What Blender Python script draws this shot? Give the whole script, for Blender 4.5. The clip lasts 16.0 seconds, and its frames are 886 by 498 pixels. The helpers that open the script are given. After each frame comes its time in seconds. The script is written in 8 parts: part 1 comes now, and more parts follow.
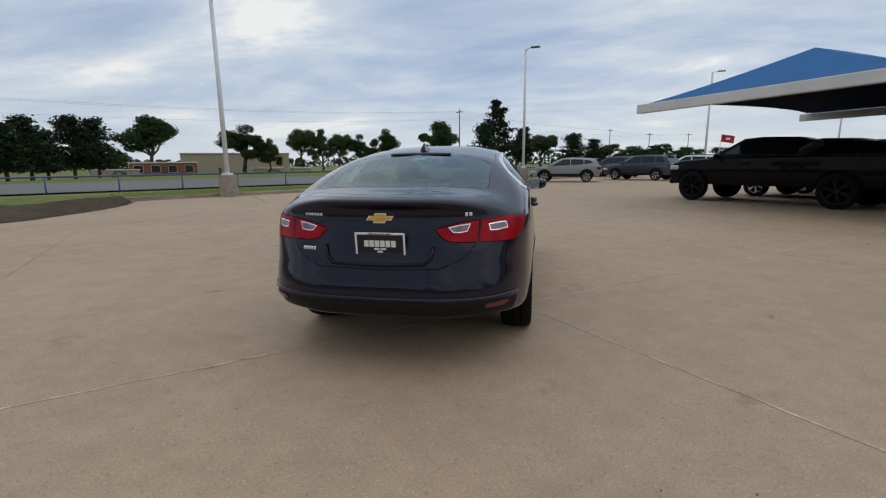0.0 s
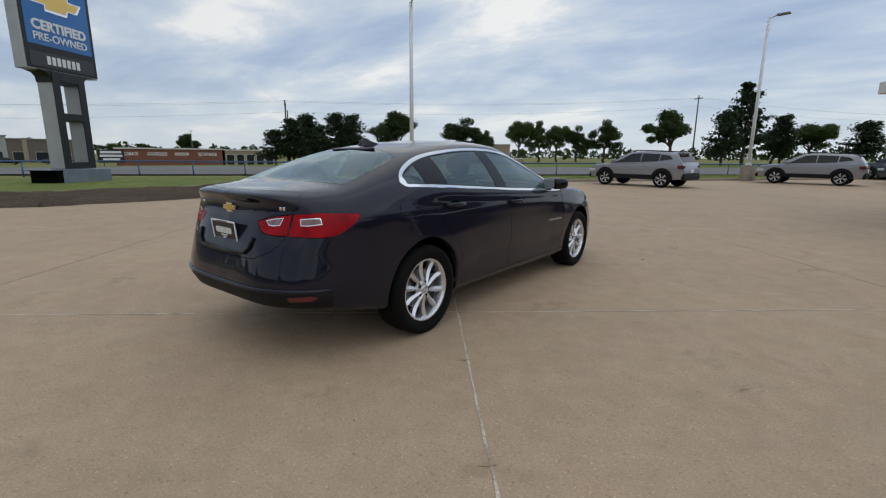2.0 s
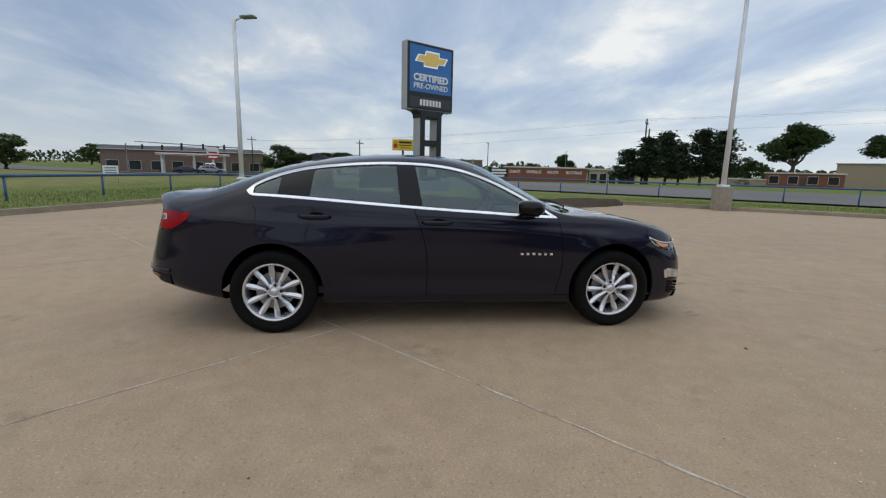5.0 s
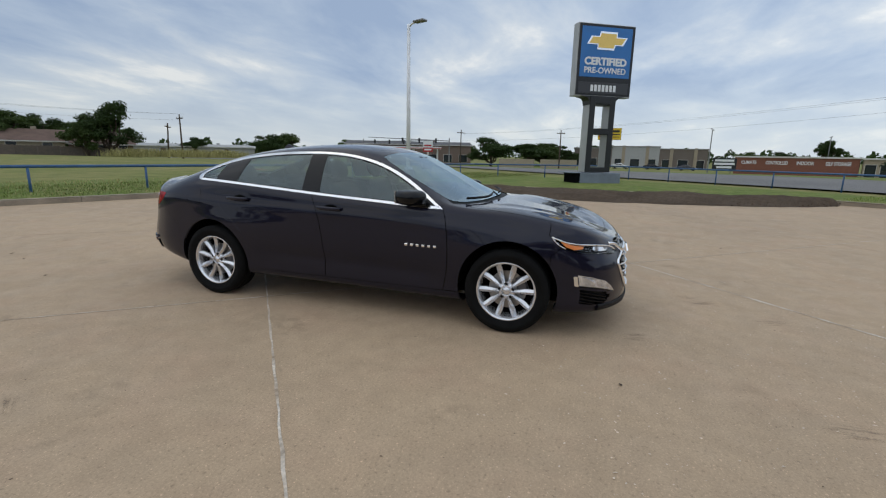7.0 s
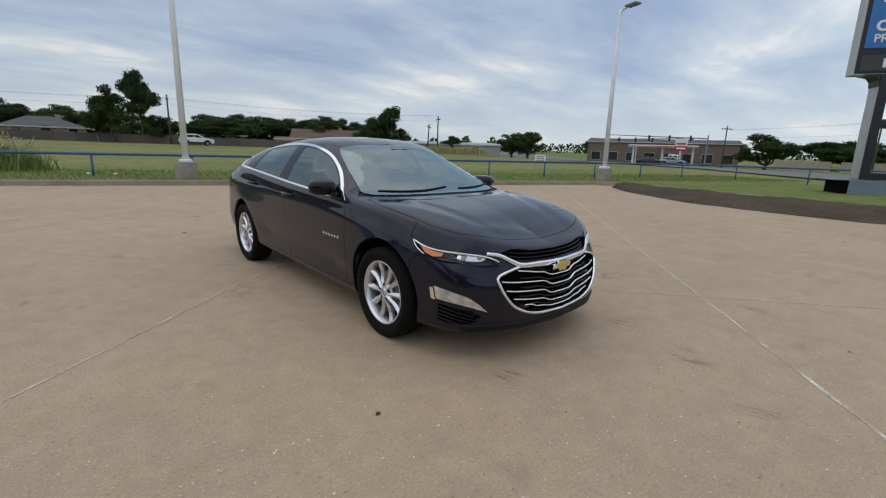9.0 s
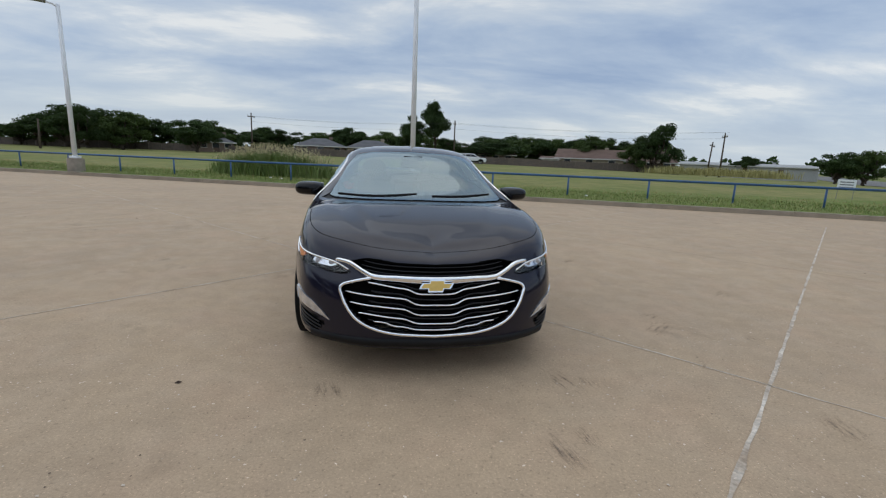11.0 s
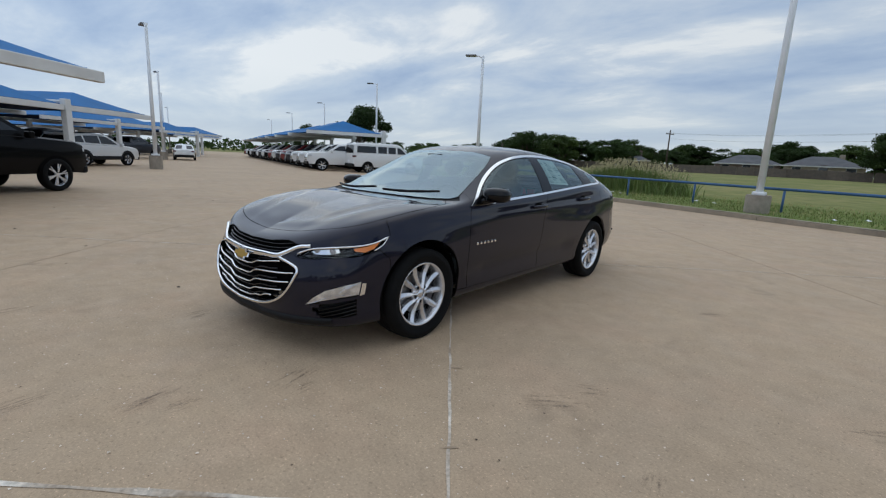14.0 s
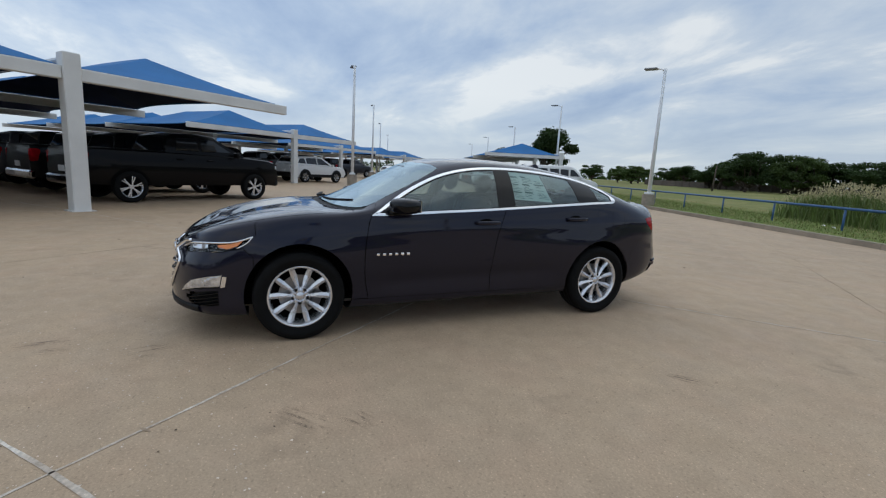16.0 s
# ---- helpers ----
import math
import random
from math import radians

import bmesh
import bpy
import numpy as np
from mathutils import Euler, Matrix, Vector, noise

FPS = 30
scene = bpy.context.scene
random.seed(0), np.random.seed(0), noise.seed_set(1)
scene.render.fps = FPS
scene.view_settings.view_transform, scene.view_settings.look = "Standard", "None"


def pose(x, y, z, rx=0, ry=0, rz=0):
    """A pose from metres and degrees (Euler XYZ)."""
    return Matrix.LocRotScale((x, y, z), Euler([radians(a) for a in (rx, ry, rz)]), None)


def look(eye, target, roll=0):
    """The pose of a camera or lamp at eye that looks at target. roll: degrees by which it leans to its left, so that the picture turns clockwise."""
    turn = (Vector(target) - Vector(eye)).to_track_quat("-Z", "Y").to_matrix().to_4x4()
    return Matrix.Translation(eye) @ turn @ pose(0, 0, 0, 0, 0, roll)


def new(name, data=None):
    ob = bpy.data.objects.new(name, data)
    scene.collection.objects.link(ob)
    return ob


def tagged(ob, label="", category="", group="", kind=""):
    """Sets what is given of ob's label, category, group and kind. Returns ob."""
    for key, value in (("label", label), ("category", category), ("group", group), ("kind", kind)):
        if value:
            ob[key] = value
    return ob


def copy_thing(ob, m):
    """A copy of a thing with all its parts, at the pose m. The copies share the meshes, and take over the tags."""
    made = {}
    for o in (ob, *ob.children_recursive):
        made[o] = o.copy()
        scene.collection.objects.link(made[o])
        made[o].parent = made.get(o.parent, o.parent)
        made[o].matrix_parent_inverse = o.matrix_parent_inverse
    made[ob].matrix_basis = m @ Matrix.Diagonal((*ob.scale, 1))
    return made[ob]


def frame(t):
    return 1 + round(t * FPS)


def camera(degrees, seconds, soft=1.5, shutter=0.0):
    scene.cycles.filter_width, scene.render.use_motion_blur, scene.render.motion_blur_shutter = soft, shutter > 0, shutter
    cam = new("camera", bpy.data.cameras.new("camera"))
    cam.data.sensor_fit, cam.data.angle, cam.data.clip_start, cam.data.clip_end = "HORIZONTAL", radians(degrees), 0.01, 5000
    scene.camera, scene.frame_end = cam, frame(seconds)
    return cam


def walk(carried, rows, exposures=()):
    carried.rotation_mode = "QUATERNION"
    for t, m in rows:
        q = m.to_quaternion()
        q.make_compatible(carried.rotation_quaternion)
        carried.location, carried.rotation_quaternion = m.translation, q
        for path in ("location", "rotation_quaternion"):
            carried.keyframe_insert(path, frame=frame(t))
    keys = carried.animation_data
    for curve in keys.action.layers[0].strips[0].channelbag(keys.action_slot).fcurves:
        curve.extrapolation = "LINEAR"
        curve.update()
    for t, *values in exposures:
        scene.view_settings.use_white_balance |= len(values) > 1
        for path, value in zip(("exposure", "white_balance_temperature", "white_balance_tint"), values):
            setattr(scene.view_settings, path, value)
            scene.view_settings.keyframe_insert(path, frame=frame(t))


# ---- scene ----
cam = camera(88.4, 16.0, soft=1.2)
PATH = [
    (0, (0.887, -4.994, 1.279), (0.514, -3.064, 0.911), -0.6),
    (0.5, (1.46, -4.813, 1.262), (0.858, -2.945, 0.881), -0.3),
    (1, (2.009, -4.589, 1.276), (1.194, -2.804, 0.892), -0.4),
    (1.5, (2.513, -4.275, 1.286), (1.496, -2.595, 0.906), 0.0),
    (2, (2.987, -3.899, 1.309), (1.78, -2.355, 0.907), 0.5),
    (2.5, (3.443, -3.47, 1.306), (2.054, -2.087, 0.909), 0.8),
    (3, (3.817, -2.945, 1.323), (2.263, -1.75, 0.927), 0.7),
    (3.5, (4.149, -2.391, 1.337), (2.432, -1.443, 0.946), 0.5),
    (4, (4.352, -1.785, 1.343), (2.519, -1.083, 0.957), 0.7),
    (4.2, (4.421, -1.545, 1.327), (2.556, -0.931, 0.948), 1.1),
    (6.3, (4.542, 1.118, 1.353), (2.6, 0.816, 0.982), 0.6),
    (6.5, (4.479, 1.377, 1.368), (2.557, 0.992, 0.975), 0.7),
    (7, (4.274, 2.008, 1.363), (2.413, 1.397, 0.96), 1.1),
    (7.5, (3.993, 2.616, 1.382), (2.214, 1.792, 0.987), 1.7),
    (8, (3.652, 3.196, 1.392), (2.006, 2.136, 0.983), 1.8),
    (8.2, (3.466, 3.403, 1.394), (1.884, 2.253, 0.976), 1.8),
    (10.3, (1.217, 4.683, 1.326), (0.499, 2.861, 0.921), 1.3),
    (10.5, (0.97, 4.754, 1.343), (0.365, 2.89, 0.947), 1.3),
    (11, (0.368, 4.881, 1.34), (0.068, 2.943, 0.949), 2.3),
    (11.5, (-0.249, 4.865, 1.309), (-0.208, 2.909, 0.892), 2.0),
    (12, (-0.857, 4.804, 1.317), (-0.511, 2.876, 0.912), 2.2),
    (12.5, (-1.468, 4.644, 1.302), (-0.836, 2.787, 0.912), 2.6),
    (13, (-2.062, 4.401, 1.304), (-1.155, 2.663, 0.909), 2.5),
    (13.5, (-2.604, 4.107, 1.308), (-1.481, 2.5, 0.914), 2.7),
    (14, (-3.081, 3.714, 1.307), (-1.788, 2.24, 0.916), 2.7),
    (14.5, (-3.522, 3.293, 1.321), (-2.094, 1.946, 0.938), 2.7),
    (15, (-3.859, 2.804, 1.319), (-2.292, 1.615, 0.958), 2.5),
    (15.5, (-4.142, 2.309, 1.337), (-2.445, 1.307, 0.994), 2.9),
    (16, (-4.308, 1.798, 1.323), (-2.508, 0.996, 0.983), 3.3),
]
walk(cam, [(t, look(eye, target, roll)) for t, eye, target, roll in PATH],
     exposures=[(0, -.15, 6440, 9), (3.5, -.10, 6390, 8), (7.5, .04, 6370, 8), (10.5, .06, 6290, 8), (12.5, .05, 6050, 7), (16, .00, 6050, 7)])

# ---- world, sun ----
world = bpy.data.worlds.new("sky")
scene.world = world
world.use_nodes = True
def make_sky():
    nt = world.node_tree; n = nt.nodes; n.clear()
    out = n.new("ShaderNodeOutputWorld"); bg = n.new("ShaderNodeBackground")
    sky = n.new("ShaderNodeTexSky"); sky.sky_type = 'NISHITA'; sky.sun_disc = False
    sky.sun_elevation = radians(62); sky.sun_rotation = radians(102); sky.dust_density = 2.0
    tc = n.new("ShaderNodeTexCoord"); sep = n.new("ShaderNodeSeparateXYZ")
    # project the direction on a flat cloud layer
    add = n.new("ShaderNodeMath"); add.operation = 'ADD'; add.inputs[1].default_value = 0.16
    mx = n.new("ShaderNodeMath"); mx.operation = 'MAXIMUM'; mx.inputs[1].default_value = 0.05
    dx = n.new("ShaderNodeMath"); dx.operation = 'DIVIDE'; dy = n.new("ShaderNodeMath"); dy.operation = 'DIVIDE'
    comb = n.new("ShaderNodeCombineXYZ")
    L = nt.links.new
    L(tc.outputs["Generated"], sep.inputs[0]); L(sep.outputs[2], add.inputs[0]); L(add.outputs[0], mx.inputs[0])
    L(sep.outputs[0], dx.inputs[0]); L(mx.outputs[0], dx.inputs[1]); L(sep.outputs[1], dy.inputs[0]); L(mx.outputs[0], dy.inputs[1])
    L(dx.outputs[0], comb.inputs[0]); L(dy.outputs[0], comb.inputs[1])
    mp = n.new("ShaderNodeMapping"); mp.inputs["Rotation"].default_value = (0, 0, radians(35)); mp.inputs["Scale"].default_value = (0.75, 1.25, 1)
    L(comb.outputs[0], mp.inputs[0])
    n1 = n.new("ShaderNodeTexNoise"); n1.inputs["Scale"].default_value = 1.1; n1.inputs["Detail"].default_value = 9; n1.inputs["Roughness"].default_value = 0.60; n1.inputs["Distortion"].default_value = 0.3
    n2 = n.new("ShaderNodeTexNoise"); n2.inputs["Scale"].default_value = 0.55; n2.inputs["Detail"].default_value = 3
    L(mp.outputs[0], n1.inputs["Vector"]); L(mp.outputs[0], n2.inputs["Vector"])
    mixn = n.new("ShaderNodeMix"); mixn.inputs[0].default_value = 0.35
    L(n1.outputs[0], mixn.inputs[2]); L(n2.outputs[0], mixn.inputs[3])
    ramp = n.new("ShaderNodeValToRGB"); e = ramp.color_ramp.elements
    e[0].position, e[0].color = 0.37, (0.42, 0.53, 0.73, 1)
    e[1].position, e[1].color = 0.62, (1.06, 1.05, 1.03, 1)
    m = ramp.color_ramp.elements.new(0.47); m.color = (0.56, 0.66, 0.82, 1)
    m = ramp.color_ramp.elements.new(0.56); m.color = (0.76, 0.82, 0.90, 1)
    L(mixn.outputs[0], ramp.inputs[0])
    # the haze near the horizon evens the clouds out
    hz = n.new("ShaderNodeMapRange"); hz.inputs[1].default_value = 0.0; hz.inputs[2].default_value = 0.16; hz.inputs[3].default_value = 0.85; hz.inputs[4].default_value = 0.0
    L(sep.outputs[2], hz.inputs[0])
    mh = n.new("ShaderNodeMix"); mh.data_type = 'RGBA'; mh.inputs[7].default_value = (0.80, 0.86, 0.90, 1)
    L(hz.outputs[0], mh.inputs[0]); L(ramp.outputs[0], mh.inputs[6])
    sk = n.new("ShaderNodeMix"); sk.data_type = 'RGBA'; sk.inputs[0].default_value = 0.90
    sc = n.new("ShaderNodeVectorMath"); sc.operation = 'SCALE'; sc.inputs["Scale"].default_value = 0.12
    L(sky.outputs[0], sc.inputs[0]); L(sc.outputs[0], sk.inputs[6]); L(mh.outputs[2], sk.inputs[7])
    dt = n.new("ShaderNodeVectorMath"); dt.operation = 'DOT_PRODUCT'; dt.inputs[1].default_value = (-.05, .98, 0); L(tc.outputs["Generated"], dt.inputs[0])
    thin = n.new("ShaderNodeMapRange"); thin.inputs[1].default_value = -1; thin.inputs[3].default_value = SKY * .88; thin.inputs[4].default_value = SKY * 1.17; L(dt.outputs["Value"], thin.inputs[0])
    L(sk.outputs[2], bg.inputs[0]); L(thin.outputs[0], bg.inputs[1])
    L(bg.outputs[0], out.inputs[0])
SKY = 0.84
make_sky()
sun = new("sun", bpy.data.lights.new("sun", 'SUN'))
sun.data.energy, sun.data.angle, sun.data.color = 0.65, radians(100), (1.0, 0.96, 0.90)
sun.matrix_world = look((14, -3, 27), (0, 0, 0))

# ---- materials ----
def mat(name, color, rough=0.6, metal=0.0, var=0.0, scale=8.0, bump=0.0, bump_scale=None, coat=0.0, color2=None, spec=0.5, fine=0.0, fine_scale=120.0, random_var=0.0):
    m = bpy.data.materials.new(name); m.use_nodes = True
    nt = m.node_tree; n = nt.nodes; b = n["Principled BSDF"]; L = nt.links.new
    b.inputs["Base Color"].default_value = (*color, 1); b.inputs["Roughness"].default_value = rough; b.inputs["Metallic"].default_value = metal
    b.inputs["Coat Weight"].default_value = coat; b.inputs["Coat Roughness"].default_value = 0.03
    b.inputs["Specular IOR Level"].default_value = spec
    tc = n.new("ShaderNodeTexCoord")
    last = None
    if var or color2:
        nz = n.new("ShaderNodeTexNoise"); nz.inputs["Scale"].default_value = scale; nz.inputs["Detail"].default_value = 6
        L(tc.outputs["Object"], nz.inputs["Vector"])
        mr = n.new("ShaderNodeMapRange"); mr.inputs[1].default_value = 0.3; mr.inputs[2].default_value = 0.7
        L(nz.outputs[0], mr.inputs[0])
        mx = n.new("ShaderNodeMix"); mx.data_type = 'RGBA'
        c2 = color2 or tuple(c * (1 - var) for c in color)
        mx.inputs[6].default_value = (*color, 1); mx.inputs[7].default_value = (*c2, 1)
        L(mr.outputs[0], mx.inputs[0]); last = mx.outputs[2]
    if fine:
        nz = n.new("ShaderNodeTexNoise"); nz.inputs["Scale"].default_value = fine_scale; nz.inputs["Detail"].default_value = 4
        L(tc.outputs["Object"], nz.inputs["Vector"])
        mr = n.new("ShaderNodeMapRange"); mr.inputs[1].default_value = 0.25; mr.inputs[2].default_value = 0.75; mr.inputs[3].default_value = 1 - fine; mr.inputs[4].default_value = 1 + fine
        L(nz.outputs[0], mr.inputs[0])
        hs = n.new("ShaderNodeHueSaturation"); L(mr.outputs[0], hs.inputs["Value"])
        if last: L(last, hs.inputs["Color"])
        else: hs.inputs["Color"].default_value = (*color, 1)
        last = hs.outputs[0]
    if random_var:
        oi = n.new("ShaderNodeObjectInfo"); geo = n.new("ShaderNodeNewGeometry")
        ad = n.new("ShaderNodeMath"); ad.operation = 'ADD'; L(oi.outputs["Random"], ad.inputs[0]); L(geo.outputs["Random Per Island"], ad.inputs[1])
        mr = n.new("ShaderNodeMapRange"); mr.inputs[2].default_value = 2.0; mr.inputs[3].default_value = 1 - random_var; mr.inputs[4].default_value = 1 + random_var
        L(ad.outputs[0], mr.inputs[0])
        hs = n.new("ShaderNodeHueSaturation"); L(mr.outputs[0], hs.inputs["Value"])
        if last: L(last, hs.inputs["Color"])
        else: hs.inputs["Color"].default_value = (*color, 1)
        last = hs.outputs[0]
    if last: L(last, b.inputs["Base Color"])
    if bump:
        nz = n.new("ShaderNodeTexNoise"); nz.inputs["Scale"].default_value = bump_scale or scale * 6; nz.inputs["Detail"].default_value = 5
        L(tc.outputs["Object"], nz.inputs["Vector"])
        bp = n.new("ShaderNodeBump"); bp.inputs["Strength"].default_value = bump; bp.inputs["Distance"].default_value = 0.01
        L(nz.outputs[0], bp.inputs["Height"]); L(bp.outputs[0], b.inputs["Normal"])
    return m

def glass(name, tint, rough=0.02, f0=0.06, gloss=(1, 1, 1)):
    """Thin tinted pane: a mirror-like coat, stronger at a slant, over a see-through sheet."""
    m = bpy.data.materials.new(name); m.use_nodes = True
    nt = m.node_tree; n = nt.nodes; n.clear(); L = nt.links.new
    out = n.new("ShaderNodeOutputMaterial"); tr = n.new("ShaderNodeBsdfTransparent"); gl = n.new("ShaderNodeBsdfGlossy")
    tr.inputs[0].default_value = (*tint, 1); gl.inputs["Roughness"].default_value = rough; gl.inputs["Color"].default_value = (*gloss, 1)
    lw = n.new("ShaderNodeLayerWeight"); lw.inputs[0].default_value = 0.5
    pw = n.new("ShaderNodeMath"); pw.operation = 'POWER'; pw.inputs[1].default_value = 4.0; L(lw.outputs["Facing"], pw.inputs[0])
    mr = n.new("ShaderNodeMapRange"); mr.inputs[3].default_value = f0; mr.inputs[4].default_value = 0.95; L(pw.outputs[0], mr.inputs[0])
    mx = n.new("ShaderNodeMixShader"); L(mr.outputs[0], mx.inputs[0]); L(tr.outputs[0], mx.inputs[1]); L(gl.outputs[0], mx.inputs[2]); L(mx.outputs[0], out.inputs[0])
    return m

# ---- mesh helpers ----
def mesh_ob(name, bm, material, parent=None, smooth=False, label=""):
    me = bpy.data.meshes.new(name)
    bmesh.ops.recalc_face_normals(bm, faces=bm.faces)
    bm.to_mesh(me); bm.free()
    for mm in (material if isinstance(material, (list, tuple)) else [material]): me.materials.append(mm)
    if smooth:
        me.polygons.foreach_set("use_smooth", [True] * len(me.polygons))
    ob = new(name, me)
    if parent: ob.parent = parent
    if label: ob["label"] = label
    return ob

def part(name, bm, material, parent, label="", smooth=False):
    return mesh_ob(name, bm, material, parent, smooth, label)

def empty(name, m=None, label="", category="", group="", kind=""):
    ob = new(name)
    if m is not None: ob.matrix_basis = m
    return tagged(ob, label, category, group, kind)

def box(bm, x0, x1, y0, y1, z0, z1, bevel=0.0, m=None):
    r = bmesh.ops.create_cube(bm, size=1)["verts"]
    for v in r:
        v.co = Vector((x0 + (v.co.x + .5) * (x1 - x0), y0 + (v.co.y + .5) * (y1 - y0), z0 + (v.co.z + .5) * (z1 - z0)))
    if bevel:
        es = {e for v in r for e in v.link_edges}
        r = bmesh.ops.bevel(bm, geom=list(es), offset=bevel, segments=1, affect='EDGES')["verts"]
    if m is not None: bmesh.ops.transform(bm, matrix=m, verts=list({v for v in r}))
    return r

def tube(bm, p, q, r0, r1=None, seg=12, caps=True):
    p, q = Vector(p), Vector(q); d = q - p
    m = Matrix.Translation((p + q) / 2) @ d.to_track_quat('Z', 'Y').to_matrix().to_4x4()
    return bmesh.ops.create_cone(bm, cap_ends=caps, segments=seg, radius1=r0, radius2=r0 if r1 is None else r1, depth=d.length, matrix=m)["verts"]

def prism(bm, pts, depth, m=None):
    """A closed outline of (x, z) pulled along y from -depth/2 to depth/2."""
    a = [bm.verts.new((x, -depth / 2, z)) for x, z in pts]; b = [bm.verts.new((x, depth / 2, z)) for x, z in pts]
    bm.faces.new(a); bm.faces.new(b[::-1]); k = len(pts)
    for i in range(k): bm.faces.new((a[i], b[i], b[(i + 1) % k], a[(i + 1) % k]))
    if m is not None: bmesh.ops.transform(bm, matrix=m, verts=a + b)
    return a + b

def strip(bm, line, w0, w1, z):
    """A flat ribbon along a list of (x, y): from w0 to w1 metres to the left of it."""
    vs = []
    for i, p in enumerate(line):
        a, b = Vector(line[max(i - 1, 0)]), Vector(line[min(i + 1, len(line) - 1)])
        d = (b - a).normalized(); nrm = Vector((-d.y, d.x)); p = Vector(p)
        vs.append((bm.verts.new((*(p + nrm * w0), z)), bm.verts.new((*(p + nrm * w1), z))))
    for (a, b), (c, d) in zip(vs, vs[1:]): bm.faces.new((a, c, d, b))
    return vs

# ---- the sedan ----
M_PAINT = mat("dark_metallic_paint", (0.0115, 0.0112, 0.0220), 0.32, metal=0.2, coat=1.0, fine=0.35, fine_scale=900, spec=0.03)
M_PAINT.node_tree.nodes["Principled BSDF"].inputs["Coat IOR"].default_value = 1.40
M_GLOSSBLACK = mat("gloss_black_trim", (0.003, 0.003, 0.004), 0.15, spec=.3)
M_BLACKPLASTIC = mat("black_plastic", (0.007, 0.007, 0.008), 0.55, spec=.25, var=0.3, scale=20, bump=0.1, bump_scale=300)
M_CHROME = mat("chrome", (0.92, 0.92, 0.93), 0.09, metal=1.0)
M_ALLOY = mat("machined_alloy", (0.80, 0.80, 0.82), 0.27, metal=0.8, var=0.15, scale=6)
M_ALLOYDARK = mat("alloy_pocket", (0.10, 0.10, 0.11), 0.45, metal=0.7)
M_TYRE = mat("tyre_rubber", (0.007, 0.007, 0.007), 0.8, spec=.15, var=0.35, scale=12, bump=0.2, bump_scale=160)
M_STEEL = mat("brake_steel", (0.35, 0.34, 0.33), 0.38, metal=1.0, var=0.3, scale=25)
M_RED = mat("red_lens", (0.42, 0.003, 0.010), 0.25, coat=0.1, spec=.12, color2=(0.22, 0.002, 0.006), scale=9)
M_CLEARLENS = mat("clear_lens", (0.50, 0.48, 0.48), 0.12, coat=1.0, var=0.3, scale=18)
M_PALELENS = mat("pale_lamp_lens", (0.30, 0.20, 0.20), 0.2, coat=.5, color2=(0.16, 0.09, 0.09), scale=25)
M_FOGLENS = mat("bright_lamp_lens", (0.86, 0.86, 0.87), 0.16, metal=.75, coat=1.0, color2=(0.42, 0.42, 0.44), scale=22)
M_AMBER = mat("amber_lens", (0.75, 0.22, 0.03), 0.18, coat=1.0)
M_GOLD = mat("gold_emblem", (0.86, 0.58, 0.17), 0.28, metal=0.6, var=0.15, scale=30)
M_GLASS = glass("tinted_glass", (0.55, 0.64, 0.63), f0=.11, gloss=(.80, .93, .96))
M_GLASSF = glass("clear_glass", (0.52, 0.60, 0.60), f0=.29, gloss=(.74, .88, .95))
M_LENS = glass("lamp_cover", (0.94, 0.94, 0.94), f0=.03)
M_SEAT = mat("dark_cloth", (0.03, 0.03, 0.033), 0.9, var=0.3, scale=30, bump=0.2, bump_scale=250)
M_LINER = mat("grey_liner", (0.06, 0.06, 0.06), 0.9, var=0.2, scale=10)
# Black liners and backings; also shade put into the colour of gaps and pockets
M_HOLLOWSHADE = mat("wheel_well", (0.003, 0.003, 0.003), 0.95, spec=.1, var=0.4, scale=10)
M_PAPER = mat("sticker_paper", (0.82, 0.92, 0.86), 0.6, var=0.06, scale=6)
M_INK = mat("sticker_ink", (0.05, 0.14, 0.12), 0.6)
M_WHITEINK = mat("white_ink", (0.78, 0.78, 0.78), 0.4)
M_PLATE = mat("black_plate", (0.010, 0.010, 0.012), 0.35, var=0.3, scale=20)

def crom(pts, n):
    """Points on a smooth curve through the given ones, n to a span."""
    p = np.array(pts, float); ext = np.vstack([2 * p[0] - p[1], p, 2 * p[-1] - p[-2]]); out = []
    for i in range(len(p) - 1):
        a, b, c, d = ext[i:i + 4]
        t0 = 0.0; t1 = t0 + max(np.linalg.norm(b - a), 1e-4) ** .5; t2 = t1 + max(np.linalg.norm(c - b), 1e-4) ** .5; t3 = t2 + max(np.linalg.norm(d - c), 1e-4) ** .5
        for t in np.linspace(t1, t2, n, endpoint=False):
            a1 = (t1 - t) / (t1 - t0) * a + (t - t0) / (t1 - t0) * b; a2 = (t2 - t) / (t2 - t1) * b + (t - t1) / (t2 - t1) * c; a3 = (t3 - t) / (t3 - t2) * c + (t - t2) / (t3 - t2) * d
            b1 = (t2 - t) / (t2 - t0) * a1 + (t - t0) / (t2 - t0) * a2; b2 = (t3 - t) / (t3 - t1) * a2 + (t - t1) / (t3 - t1) * a3
            out.append((t2 - t) / (t2 - t1) * b1 + (t - t1) / (t2 - t1) * b2)
    out.append(p[-1])
    return np.array(out)

def rail(xs, ys, zs): return np.array([xs, ys, zs], float).T
